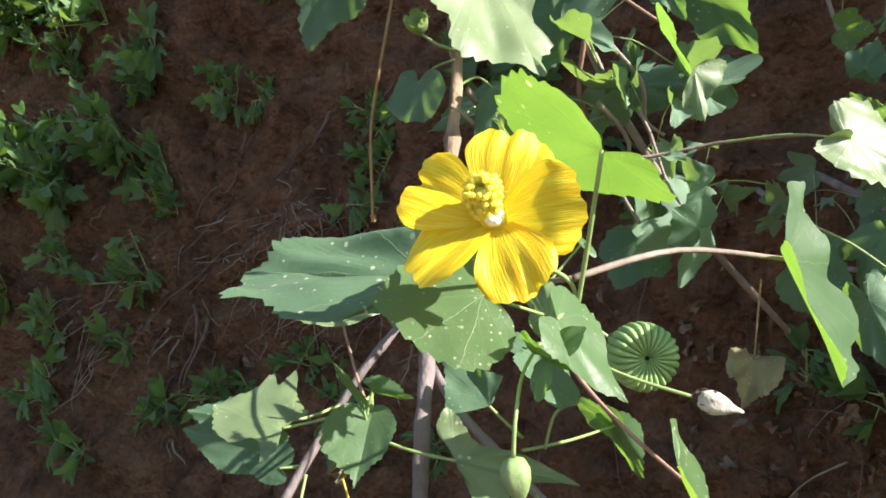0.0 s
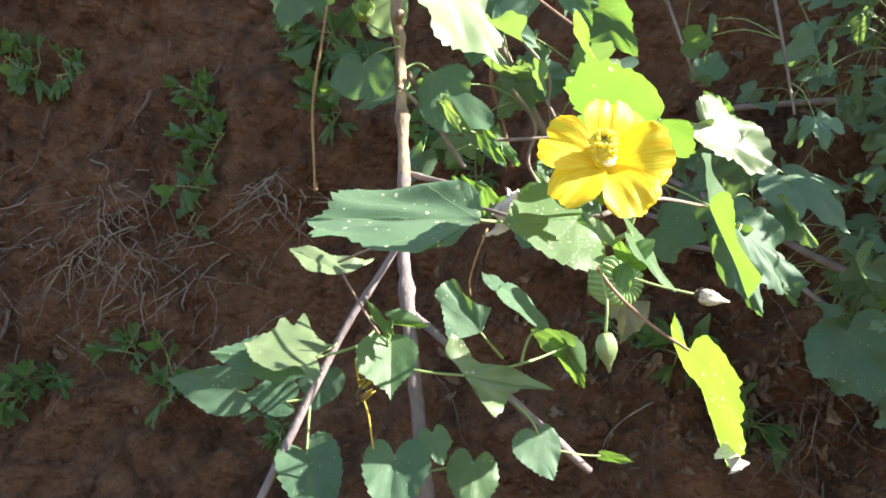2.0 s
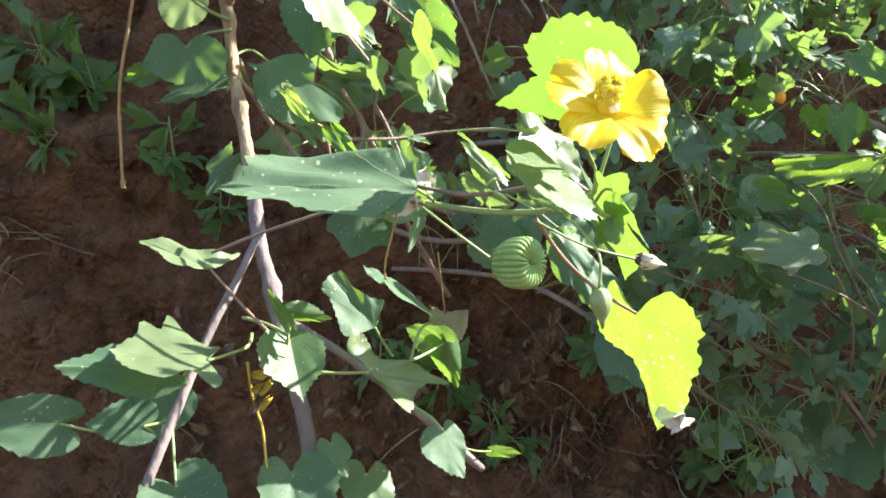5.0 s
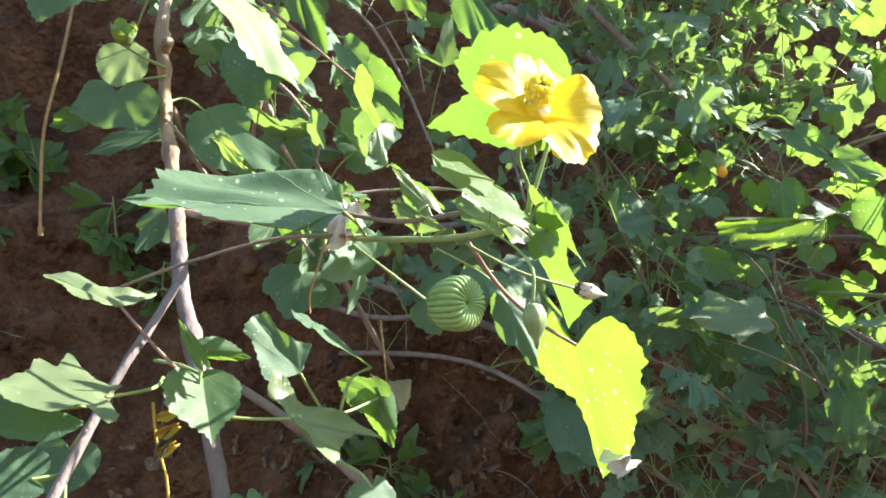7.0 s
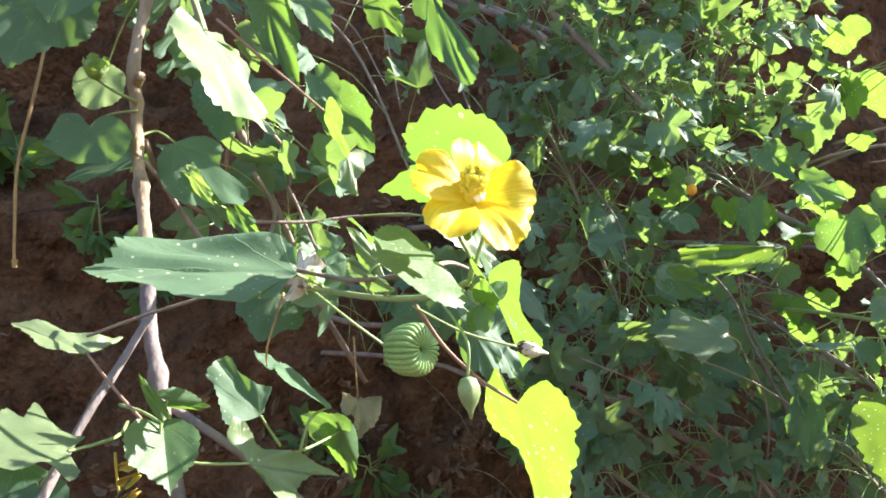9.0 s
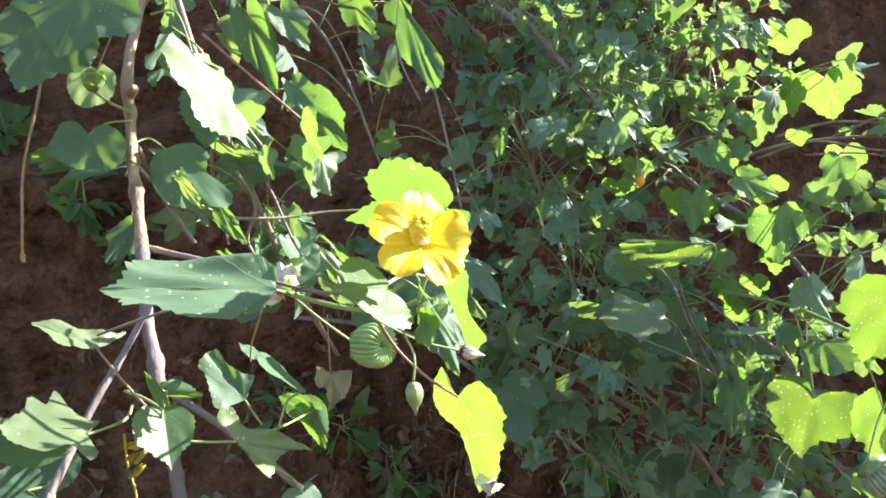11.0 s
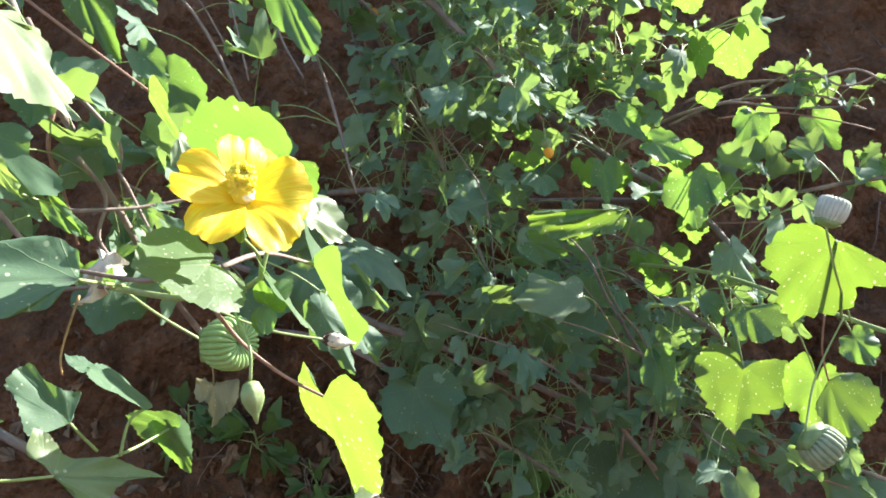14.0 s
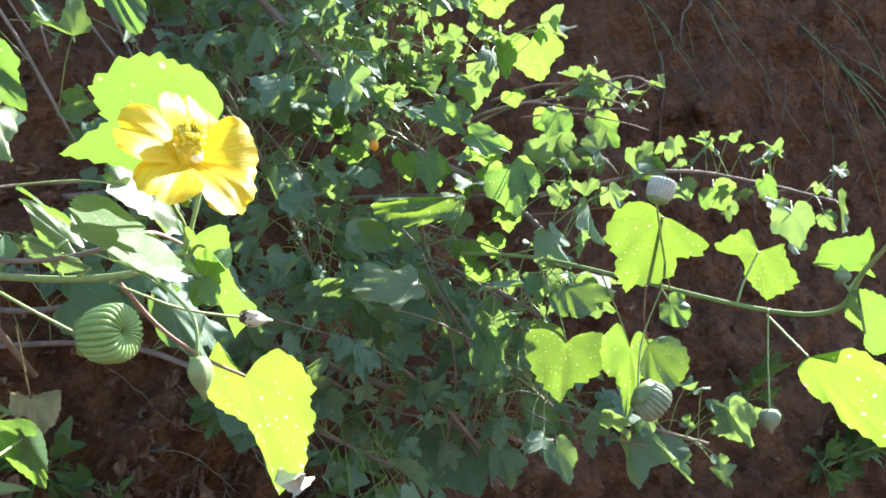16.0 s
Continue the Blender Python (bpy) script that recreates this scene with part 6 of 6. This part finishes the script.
# ---- the sunlit shoot with seed capsules ----
shoot = thing("fruiting_mallow_shoot", (0.66, 0.42, 1.03), "long green mallow shoot with large spotted backlit leaves and ribbed capsules", "shrub")
tube("main_stem", [(0.60, 0.345, 0.985), (0.537, 0.233, 0.973), (0.439, 0.131, 0.951), (0.358, 0.036, 0.928), (0.297, -0.006, 0.928), (0.277, -0.021, 0.949), (0.262, -0.034, 0.965)], 0.0019, 0.0011, GREEN_STALK, shoot, knots=0.2, seed=20)
leaf(shoot, (0.348, 0.086, 0.990), (0.358, 0.115, 0.941), (0.380, 0.057, 0.979), (0.323, 0.109, 0.998), stalk=[(0.405, 0.098, 0.943), (0.375, 0.092, 0.967)], mat=LEAF_DOTTED, seed=60, shape=([(0.0, 0.0), (0.19, -0.0), (0.5, 0.05), (1.0, 0.16), (0.93, 0.33), (0.61, 0.42), (0.7, 0.64), (0.43, 0.79), (0.1, 0.87), (0.0, 1.0)], [(0.0, 0.0), (0.39, -0.1), (0.81, -0.06), (1.0, 0.13), (0.98, 0.4), (0.65, 0.57), (0.43, 0.77), (0.19, 0.92), (0.0, 1.0)]), wave=0.03, tooth=0.14, teeth=12, rings=8, stalk_r=0.0009)
leaf(shoot, (0.505, 0.196, 0.894), (0.506, 0.206, 0.841), (0.535, 0.163, 0.888), (0.479, 0.225, 0.899), stalk=[(0.53, 0.226, 0.970), (0.508, 0.203, 0.925)], mat=LEAF_DOTTED, seed=61, shape=([(0.0, 0.0), (0.2, -0.13), (0.57, -0.2), (0.95, -0.09), (1.0, 0.27), (0.71, 0.58), (0.24, 0.76), (0.0, 1.0)], [(0.0, 0.0), (0.24, -0.26), (0.74, -0.32), (1.0, -0.12), (0.97, 0.21), (0.73, 0.55), (0.4, 0.8), (0.0, 1.0)]), wave=0.03, tooth=0.12, teeth=12, rings=8)
leaf(shoot, (0.509, 0.141, 0.889), (0.499, 0.146, 0.828), (0.509, 0.120, 0.887), (0.508, 0.167, 0.891), stalk=[(0.46, 0.152, 0.955), (0.49, 0.146, 0.92)], mat=LEAF_DOTTED, seed=67, shape=([(0.0, 0.0), (0.28, -0.21), (0.91, -0.14), (1.0, 0.1), (0.62, 0.38), (0.3, 0.59), (0.0, 1.0)], [(0.0, 0.0), (0.31, -0.3), (0.78, -0.22), (1.0, 0.07), (0.71, 0.44), (0.32, 0.57), (0.15, 0.8), (0.0, 1.0)]), wave=0.05, bites=2, tooth=0.12, teeth=12)
leaf(shoot, (0.429, 0.113, 0.899), (0.437, 0.104, 0.861), (0.452, 0.093, 0.910), (0.418, 0.123, 0.894), stalk=[(0.405, 0.108, 0.944), (0.412, 0.112, 0.92)], mat=LEAF_DOTTED, seed=62, shape=([(0.0, 0.0), (0.36, -0.01), (0.76, 0.1), (1.0, 0.4), (0.92, 0.76), (0.62, 0.98), (0.31, 1.05), (0.0, 1.0)], [(0.0, 0.0), (0.38, 0.12), (1.0, 0.31), (0.95, 0.57), (0.57, 0.83), (0.0, 1.0)]), stalk_mat=TWIG, wave=0.04, tooth=0.12, teeth=12)
leaf(shoot, (0.395, 0.030, 0.964), (0.405, 0.027, 0.930), (0.405, 0.009, 0.969), (0.383, 0.055, 0.959), stalk=[(0.366, 0.045, 0.930), (0.380, 0.040, 0.945)], mat=LEAF_DOTTED, seed=63, shape=([(0.0, 0.0), (0.41, -0.01), (0.76, -0.01), (0.79, 0.3), (1.0, 0.76), (0.51, 0.92), (0.0, 1.0)], [(0.0, 0.0), (0.04, -0.22), (0.2, -0.5), (0.58, -0.44), (1.0, -0.34), (0.87, -0.16), (0.48, 0.02), (0.4, 0.43), (0.21, 0.76), (0.0, 1.0)]), wave=0.03, tooth=0.14, teeth=12)
leaf(shoot, (0.301, -0.025, 0.952), (0.284, 0.002, 0.955), (0.290, -0.034, 0.971), (0.304, -0.023, 0.946), stalk=[(0.285, -0.014, 0.940)], mat=LEAF, seed=64, shape=([(0.0, 0.0), (0.46, 0.03), (1.0, 0.27), (0.81, 0.34), (0.72, 0.59), (0.58, 0.92), (0.24, 0.99), (0.0, 1.0)], [(0.0, 0.0), (1.0, -0.24), (0.65, 0.1), (0.71, 0.4), (0.26, 0.75), (0.0, 1.0)]), wave=0.04, tooth=0.07)
leaf(shoot, (0.291, 0.007, 0.904), (0.314, -0.037, 0.849), (0.287, -0.013, 0.919), (0.292, 0.018, 0.897), stalk=[(0.368, 0.027, 0.922), (0.325, 0.016, 0.912)], mat=LEAF_DOTTED, seed=65, shape=([(0.0, 0.0), (0.21, 0.06), (0.33, 0.15), (0.61, 0.09), (0.88, 0.18), (1.0, 0.39), (0.92, 0.66), (0.46, 0.88), (0.0, 1.0)], [(0.0, 0.0), (0.58, 0.01), (0.92, 0.11), (1.0, 0.27), (0.7, 0.41), (0.92, 0.55), (0.72, 0.71), (0.46, 0.89), (0.0, 1.0)]), wave=0.025, tooth=0.12, teeth=12, rings=8)
leaf(shoot, (0.283, -0.020, 0.917), (0.278, -0.035, 0.926), (0.282, -0.009, 0.935), (0.284, -0.027, 0.906), stalk=[(0.28, -0.018, 0.94)], mat=LEAF, seed=66, shape=([(0.0, 0.0), (0.28, -0.04), (0.59, -0.15), (0.98, 0.24), (1.0, 0.6), (0.72, 0.9), (0.36, 1.11), (0.0, 1.0)], [(0.0, 0.0), (0.37, -0.22), (0.88, -0.17), (1.0, 0.27), (0.66, 0.84), (0.0, 1.0)]), wave=0.06)
leaf(shoot, (0.521, 0.198, 0.944), (0.513, 0.183, 0.914), (0.546, 0.167, 0.954), (0.509, 0.214, 0.939), stalk=[(0.525, 0.22, 0.968)], mat=LEAF_DOTTED, seed=68, shape=([(0.0, 0.0), (0.42, 0.04), (0.76, 0.27), (1.0, 0.54), (0.71, 0.86), (0.24, 0.93), (0.0, 1.0)], [(0.0, 0.0), (0.52, -0.05), (1.0, 0.19), (0.94, 0.63), (0.44, 0.86), (0.0, 1.0)]), wave=0.08, bites=1)
leaf(shoot, (0.41, 0.092, 0.93), (0.418, 0.082, 0.912), (0.402, 0.10, 0.922), stalk=[(0.412, 0.10, 0.945)], mat=LEAF_GREY, seed=69, wave=0.15)
build_fruit(shoot, (0.378, 0.106, 0.865), (0.35, -0.55, -0.60), 0.0140, 0.0190, 22, FRUIT_GREY, [(0.402, 0.096, 0.943), (0.395, 0.112, 0.905)], "large grey-green ribbed seed capsule hanging down")
build_fruit(shoot, (0.332, 0.084, 1.006), (0.15, -0.30, 0.90), 0.0090, 0.0150, 20, FRUIT_PALE, [(0.395, 0.09, 0.940), (0.352, 0.088, 0.972)], "pale downy seed capsule standing on its stalk")
build_bud(shoot, "bud", (0.320, 0.029, 0.8705), (0.3195, 0.029, 0.856), 0.0062, FRUIT_GREY, [(0.345, 0.026, 0.928), (0.330, 0.028, 0.90)], "round grey-green bud on a long thin stalk")
build_bud(shoot, "bud", (0.288, -0.012, 0.944), (0.293, -0.012, 0.953), 0.0042, FRUIT_GREY, [(0.283, -0.015, 0.938)], "small round downy bud")


def bloom(parent, p, way, size):
    """A closed orange flower in its green calyx."""
    p, d = Vector(p), Vector(way).normalized()
    cup = build_bud(parent, "orange_flower", p - d * size * 1.2, p + d * size * 0.6, size * 0.62, BUD, [p - d * size * 2.6 + V(0, 0, 0.01)], "closed orange flower in a green calyx", 0.0007)
    v, f = lathe([(size * 0.3, -size * 0.1), (size * 0.56, size * 0.25), (size * 0.5, size * 0.8), (size * 0.2, size * 1.15)], 12, 0.1)
    part("petal_tip", mesh_of("petal_tip", placed(v, Matrix.Translation(p) @ facing(d, (0.4, 0.8, 0.1))), f, ORANGE), cup)


bloom(bush_a, (0.505, 0.381, 1.098), (-0.1, -0.3, -1.0), 0.0088)
bloom(bush_a, (0.490, 0.612, 1.288), (0.5, -0.5, -0.5), 0.009)
bloom(bush_a, (0.640, 0.305, 1.075), (0.2, -0.2, -1.0), 0.006)
bloom(bush_a, (0.655, 0.40, 1.20), (0.2, -0.4, -1.0), 0.006)
bloom(bush_a, (0.56, 0.50, 1.17), (-0.3, -0.6, -0.5), 0.008)


# ---- weeds on the bank ----
def build_weed(s, z, height, count, size, seed, label, meshes=None, lean=0.35):
    rng = random.Random(seed)
    base = bank_at(s, z)
    ob = thing("weed", base, label, "weed", group="weeds on the bank")
    out = (INTO * -1 + V(0, 0, 0.5)).normalized()
    stalks = Joined()
    for k in range(max(2, count // 6)):
        way = (out * rng.uniform(0.3, 1) + ALONG * rng.gauss(0, 0.5) + V(0, 0, rng.gauss(lean, 0.5))).normalized()
        end = base + way * height * rng.uniform(0.6, 1.1)
        line = [base, base.lerp(end, 0.5) + V(0, 0, 0.02 * height), end]
        stalks.add(*tube_data(line, 0.0022, 0.0012, 5, 4))
        pts = spline(line, 5)
        for i in range(6):
            p = pts[min(len(pts) - 1, 2 + int(i * (len(pts) - 2) / 6))]
            side = (ALONG * rng.gauss(0, 1) + out * rng.uniform(-0.1, 0.8) + V(0, 0, rng.gauss(0, 0.7))).normalized()
            b = p + side * size * 0.35
            stalks.add(*tube_data([p, b], 0.0009, 0.0008, 4, 2))
            hang_leaf(ob, meshes or WEED_LEAVES, b, side + V(0, 0, -0.3), out * 0.8 + V(rng.gauss(0, 0.35), rng.gauss(0, 0.35), 0.7), size * rng.uniform(0.6, 1.2), rng)
    part("stem", mesh_of("stem", stalks.v, stalks.f, GREEN_STALK), ob)
    return ob


LOW_WEED = "low green weed with small oval leaves on the earth bank"
BROAD_WEED = "broad-leaved green weed rooted in the bank"
build_weed(-1.98, 1.03, 0.16, 30, 0.075, 201, BROAD_WEED)
build_weed(-1.84, 0.96, 0.14, 24, 0.065, 202, BROAD_WEED)
build_weed(-2.22, 0.95, 0.18, 30, 0.075, 203, BROAD_WEED)
build_weed(-2.40, 1.00, 0.18, 30, 0.075, 204, BROAD_WEED)
build_weed(-2.10, 1.13, 0.15, 24, 0.06, 205, LOW_WEED)
build_weed(-2.35, 1.30, 0.2, 30, 0.06, 206, LOW_WEED)
build_weed(-2.55, 1.42, 0.2, 36, 0.06, 207, LOW_WEED)
build_weed(-2.30, 1.48, 0.18, 24, 0.06, 208, LOW_WEED)
build_weed(-1.66, 1.17, 0.1, 12, 0.06, 209, BROAD_WEED)
build_weed(-1.54, 1.19, 0.07, 12, 0.04, 210, LOW_WEED)
build_weed(-1.85, 0.55, 0.08, 12, 0.06, 211, BROAD_WEED)
build_weed(-2.15, 0.55, 0.14, 24, 0.05, 212, LOW_WEED)
build_weed(-2.05, 0.42, 0.14, 24, 0.06, 213, LOW_WEED)
build_weed(-1.88, 0.30, 0.12, 18, 0.06, 214, LOW_WEED)
build_weed(-1.68, 0.43, 0.1, 12, 0.06, 215, LOW_WEED)
build_weed(-1.50, 0.50, 0.09, 18, 0.05, 216, LOW_WEED)
build_weed(-1.20, 1.12, 0.08, 18, 0.045, 217, LOW_WEED, lean=-0.2)
build_weed(-1.17, 1.02, 0.08, 18, 0.045, 218, LOW_WEED, lean=-0.4)
build_weed(-1.15, 0.93, 0.08, 12, 0.045, 219, LOW_WEED, lean=-0.4)
build_weed(-1.39, 1.38, 0.08, 12, 0.045, 220, LOW_WEED)
build_weed(-1.55, 1.42, 0.08, 12, 0.05, 221, LOW_WEED)
build_weed(-0.93, 1.21, 0.10, 12, 0.075, 222, BROAD_WEED)
build_weed(-0.84, 1.17, 0.08, 12, 0.06, 223, BROAD_WEED)
build_weed(-0.90, 1.06, 0.07, 6, 0.05, 224, LOW_WEED)
build_weed(-0.68, 1.06, 0.07, 12, 0.045, 225, LOW_WEED)
build_weed(-0.60, 0.98, 0.06, 12, 0.04, 226, LOW_WEED)
build_weed(-0.13, 0.66, 0.07, 12, 0.05, 227, BROAD_WEED)
build_weed(-0.22, 0.72, 0.06, 12, 0.045, 228, LOW_WEED)
build_weed(-0.32, 0.74, 0.06, 12, 0.04, 229, LOW_WEED)
build_weed(0.20, 0.62, 0.09, 18, 0.05, 230, BROAD_WEED)
build_weed(1.12, 0.54, 0.1, 18, 0.05, 231, LOW_WEED)
build_weed(1.24, 0.56, 0.12, 18, 0.06, 232, BROAD_WEED)
build_weed(0.95, 0.68, 0.08, 12, 0.05, 233, LOW_WEED)
build_weed(1.35, 0.62, 0.1, 18, 0.05, 234, LOW_WEED)
build_weed(0.02, 0.78, 0.06, 12, 0.045, 235, LOW_WEED)

build_weed(-2.52, 1.51, 0.11, 30, 0.046, 240, LOW_WEED)
build_weed(-2.50, 1.55, 0.12, 30, 0.046, 241, BROAD_WEED)
build_weed(-2.28, 1.07, 0.12, 24, 0.048, 242, LOW_WEED)
build_weed(-1.97, 1.27, 0.15, 24, 0.072, 243, BROAD_WEED)
build_weed(-2.00, 1.23, 0.11, 18, 0.057, 244, BROAD_WEED)
build_weed(-2.64, 0.66, 0.12, 18, 0.060, 245, LOW_WEED)
build_weed(-2.15, 0.74, 0.11, 18, 0.060, 246, LOW_WEED)
build_weed(-2.60, 1.42, 0.15, 30, 0.071, 247, BROAD_WEED)
build_weed(-2.18, 1.41, 0.14, 18, 0.068, 248, LOW_WEED)
build_weed(-2.20, 0.90, 0.14, 30, 0.070, 249, LOW_WEED)
build_weed(-2.43, 0.94, 0.13, 30, 0.047, 250, LOW_WEED)
build_weed(-2.40, 1.46, 0.13, 18, 0.053, 251, BROAD_WEED)
build_weed(-2.49, 0.88, 0.17, 24, 0.050, 252, BROAD_WEED)
build_weed(-2.63, 1.49, 0.19, 18, 0.051, 253, LOW_WEED)
build_weed(-2.44, 0.61, 0.18, 24, 0.070, 254, BROAD_WEED)
build_weed(-1.82, 0.73, 0.16, 24, 0.058, 255, LOW_WEED)
build_weed(-1.47, 0.54, 0.05, 6, 0.041, 260, LOW_WEED)
build_weed(-1.28, 0.60, 0.08, 12, 0.041, 261, LOW_WEED)
build_weed(-0.92, 0.51, 0.05, 6, 0.035, 262, LOW_WEED)
build_weed(-1.17, 0.56, 0.06, 12, 0.044, 263, LOW_WEED)
build_weed(-1.70, 1.24, 0.06, 6, 0.043, 264, LOW_WEED)
build_weed(-1.00, 1.22, 0.07, 6, 0.033, 265, LOW_WEED)


# ---- roots, dry grass and litter ----
def build_strands(name, s, z, width, count, length, mat, seed, label, thick=0.0011, spread=0.5, down=1.0):
    """Thin strands that hang from one place of the bank or lie on it."""
    rng = random.Random(seed)
    wild = 0.07 if mat is LEAF_WEED else 0.2
    all_of = Joined()
    for k in range(count):
        p = bank_at(s + rng.gauss(0, width), z + rng.gauss(0, width * 0.6)) - INTO * 0.004
        n = 8
        pts, d = [p], (ALONG * rng.gauss(0, spread) + V(0, 0, -down * rng.uniform(0.4, 1)) - INTO * rng.uniform(0.1, 0.9)).normalized()
        ln = length * rng.choice((rng.uniform(0.3, 0.9), rng.uniform(0.6, 1.9)))
        for i in range(n):
            d = (d + V(rng.gauss(0, wild), rng.gauss(0, wild), rng.gauss(-0.1 * down, wild * 0.6))).normalized()
            pts.append(pts[-1] + d * ln / n)
        all_of.add(*tube_data(pts, thick * rng.choice((0.45, 0.7, 1.0, 1.8)), thick * 0.4, 4, 3, 0.2, k))
    ob = new(name, mesh_of(name, all_of.v, all_of.f, mat))
    tagged(ob, label, "dry grass" if mat is STRAW else "roots" if mat is ROOT else "grass", kind="stuff")


DRY = "matted dry straw hanging on the bank"
ROOTS = "thin bare roots hanging out of the earth"
build_strands("dry_grass", -1.36, 0.86, 0.12, 120, 0.10, STRAW, 301, DRY, 0.0012, 1.3, 0.45)
build_strands("dry_grass", -1.26, 0.76, 0.12, 80, 0.10, STRAW, 302, DRY, 0.0012, 1.2, 0.6)
build_strands("dry_grass", -1.00, 0.94, 0.05, 45, 0.10, STRAW, 303, DRY, 0.0014, 1.3, 0.5)
build_strands("roots", -1.45, 1.05, 0.18, 7, 0.20, ROOT, 304, ROOTS, 0.0030, 0.5)
build_strands("roots", -1.75, 0.75, 0.25, 16, 0.22, ROOT, 305, ROOTS, 0.0032, 0.6)
build_strands("roots", -1.15, 1.20, 0.15, 5, 0.16, ROOT, 306, ROOTS, 0.0024, 0.6)
build_strands("roots", -0.75, 0.85, 0.2, 5, 0.12, ROOT, 307, ROOTS, 0.0016, 0.7)
build_strands("dry_grass", -1.9, 0.62, 0.25, 60, 0.14, STRAW, 308, DRY, 0.0020, 1.0, 0.6)
build_strands("dry_grass", -0.05, 0.66, 0.12, 110, 0.09, ROOT, 309, "dry brown grass and rootlets at the foot of the bank", 0.0011, 0.9, 0.5)
build_strands("dry_grass", 0.12, 0.78, 0.16, 70, 0.09, STRAW, 310, DRY, 0.0009, 0.9, 0.6)
build_strands("hanging_grass", 1.02, 1.55, 0.08, 9, 0.3, LEAF_WEED, 311, "long green grass blades hanging down the bank", 0.0015, 0.25)
build_strands("hanging_grass", 1.55, 1.55, 0.14, 12, 0.35, LEAF_WEED, 312, "long green grass blades hanging down the bank", 0.0016, 0.3)
build_strands("roots", 1.10, 1.48, 0.08, 14, 0.3, ROOT, 313, ROOTS, 0.0022, 0.4)
build_strands("roots", 1.40, 1.30, 0.2, 30, 0.2, ROOT, 314, ROOTS, 0.002, 0.5)
build_strands("roots", 0.95, 1.10, 0.25, 30, 0.16, ROOT, 315, ROOTS, 0.0014, 0.5)


def build_litter(seed):
    rng = random.Random(seed)
    bits = Joined()
    for k in range(520):
        s = rng.choice((rng.gauss(-0.1, 0.22), rng.gauss(-0.1, 0.22), rng.uniform(-2.3, 1.5)))
        p = bank_at(s, rng.choice((rng.gauss(0.66, 0.12), rng.uniform(0.35, 1.5))) if k % 3 else 0.6 + rng.random() * 0.2)
        p = p - INTO * 0.006
        a = V(rng.gauss(0, 1), rng.gauss(0, 1), rng.gauss(0, 1)).normalized()
        size = rng.uniform(0.010, 0.034)
        w = V(rng.gauss(0, 1), rng.gauss(0, 1), rng.gauss(0, 1))
        w = (w - a * w.dot(a)).normalized() * size * rng.uniform(0.2, 0.4)
        v, f, _ = leaf_data(p, p + a * size, p + w + a * size * 0.2, p - w * 0.8 - INTO * size * 0.2, k, OVAL, 1, 0.0, wave=0.2, curl=0.4, rings=2)
        bits.add(v, f)
    ob = new("leaf_litter", mesh_of("leaf_litter", bits.v, bits.f, LEAF_LITTER))
    tagged(ob, "scattered dry brown leaf scraps on the earth", "leaf litter", kind="stuff")
    clods = Joined()
    for k in range(700):
        p = bank_at(rng.uniform(-2.6, 1.7), rng.uniform(0.3, 1.6))
        r = rng.choice((rng.uniform(0.003, 0.009), rng.uniform(0.004, 0.018)))
        v, f = lathe([(r * 0.3, -r * 0.7), (r * 0.9, -r * 0.3), (r, r * 0.1), (r * 0.75, r * 0.5), (r * 0.2, r * 0.7)], 7)
        t = Matrix.Translation(p) @ Euler((rng.uniform(0, 6), rng.uniform(0, 6), 0)).to_matrix().to_4x4()
        clods.add([t @ (Vector(q) * (1 + 0.35 * noise.noise(Vector(q) * 160 + V(k, 0, 0)))) for q in v], f)
    ob = new("clods", mesh_of("clods", clods.v, clods.f, EARTH))
    tagged(ob, "small crumbling clods of reddish earth", "clods", kind="stuff")


build_litter(5)
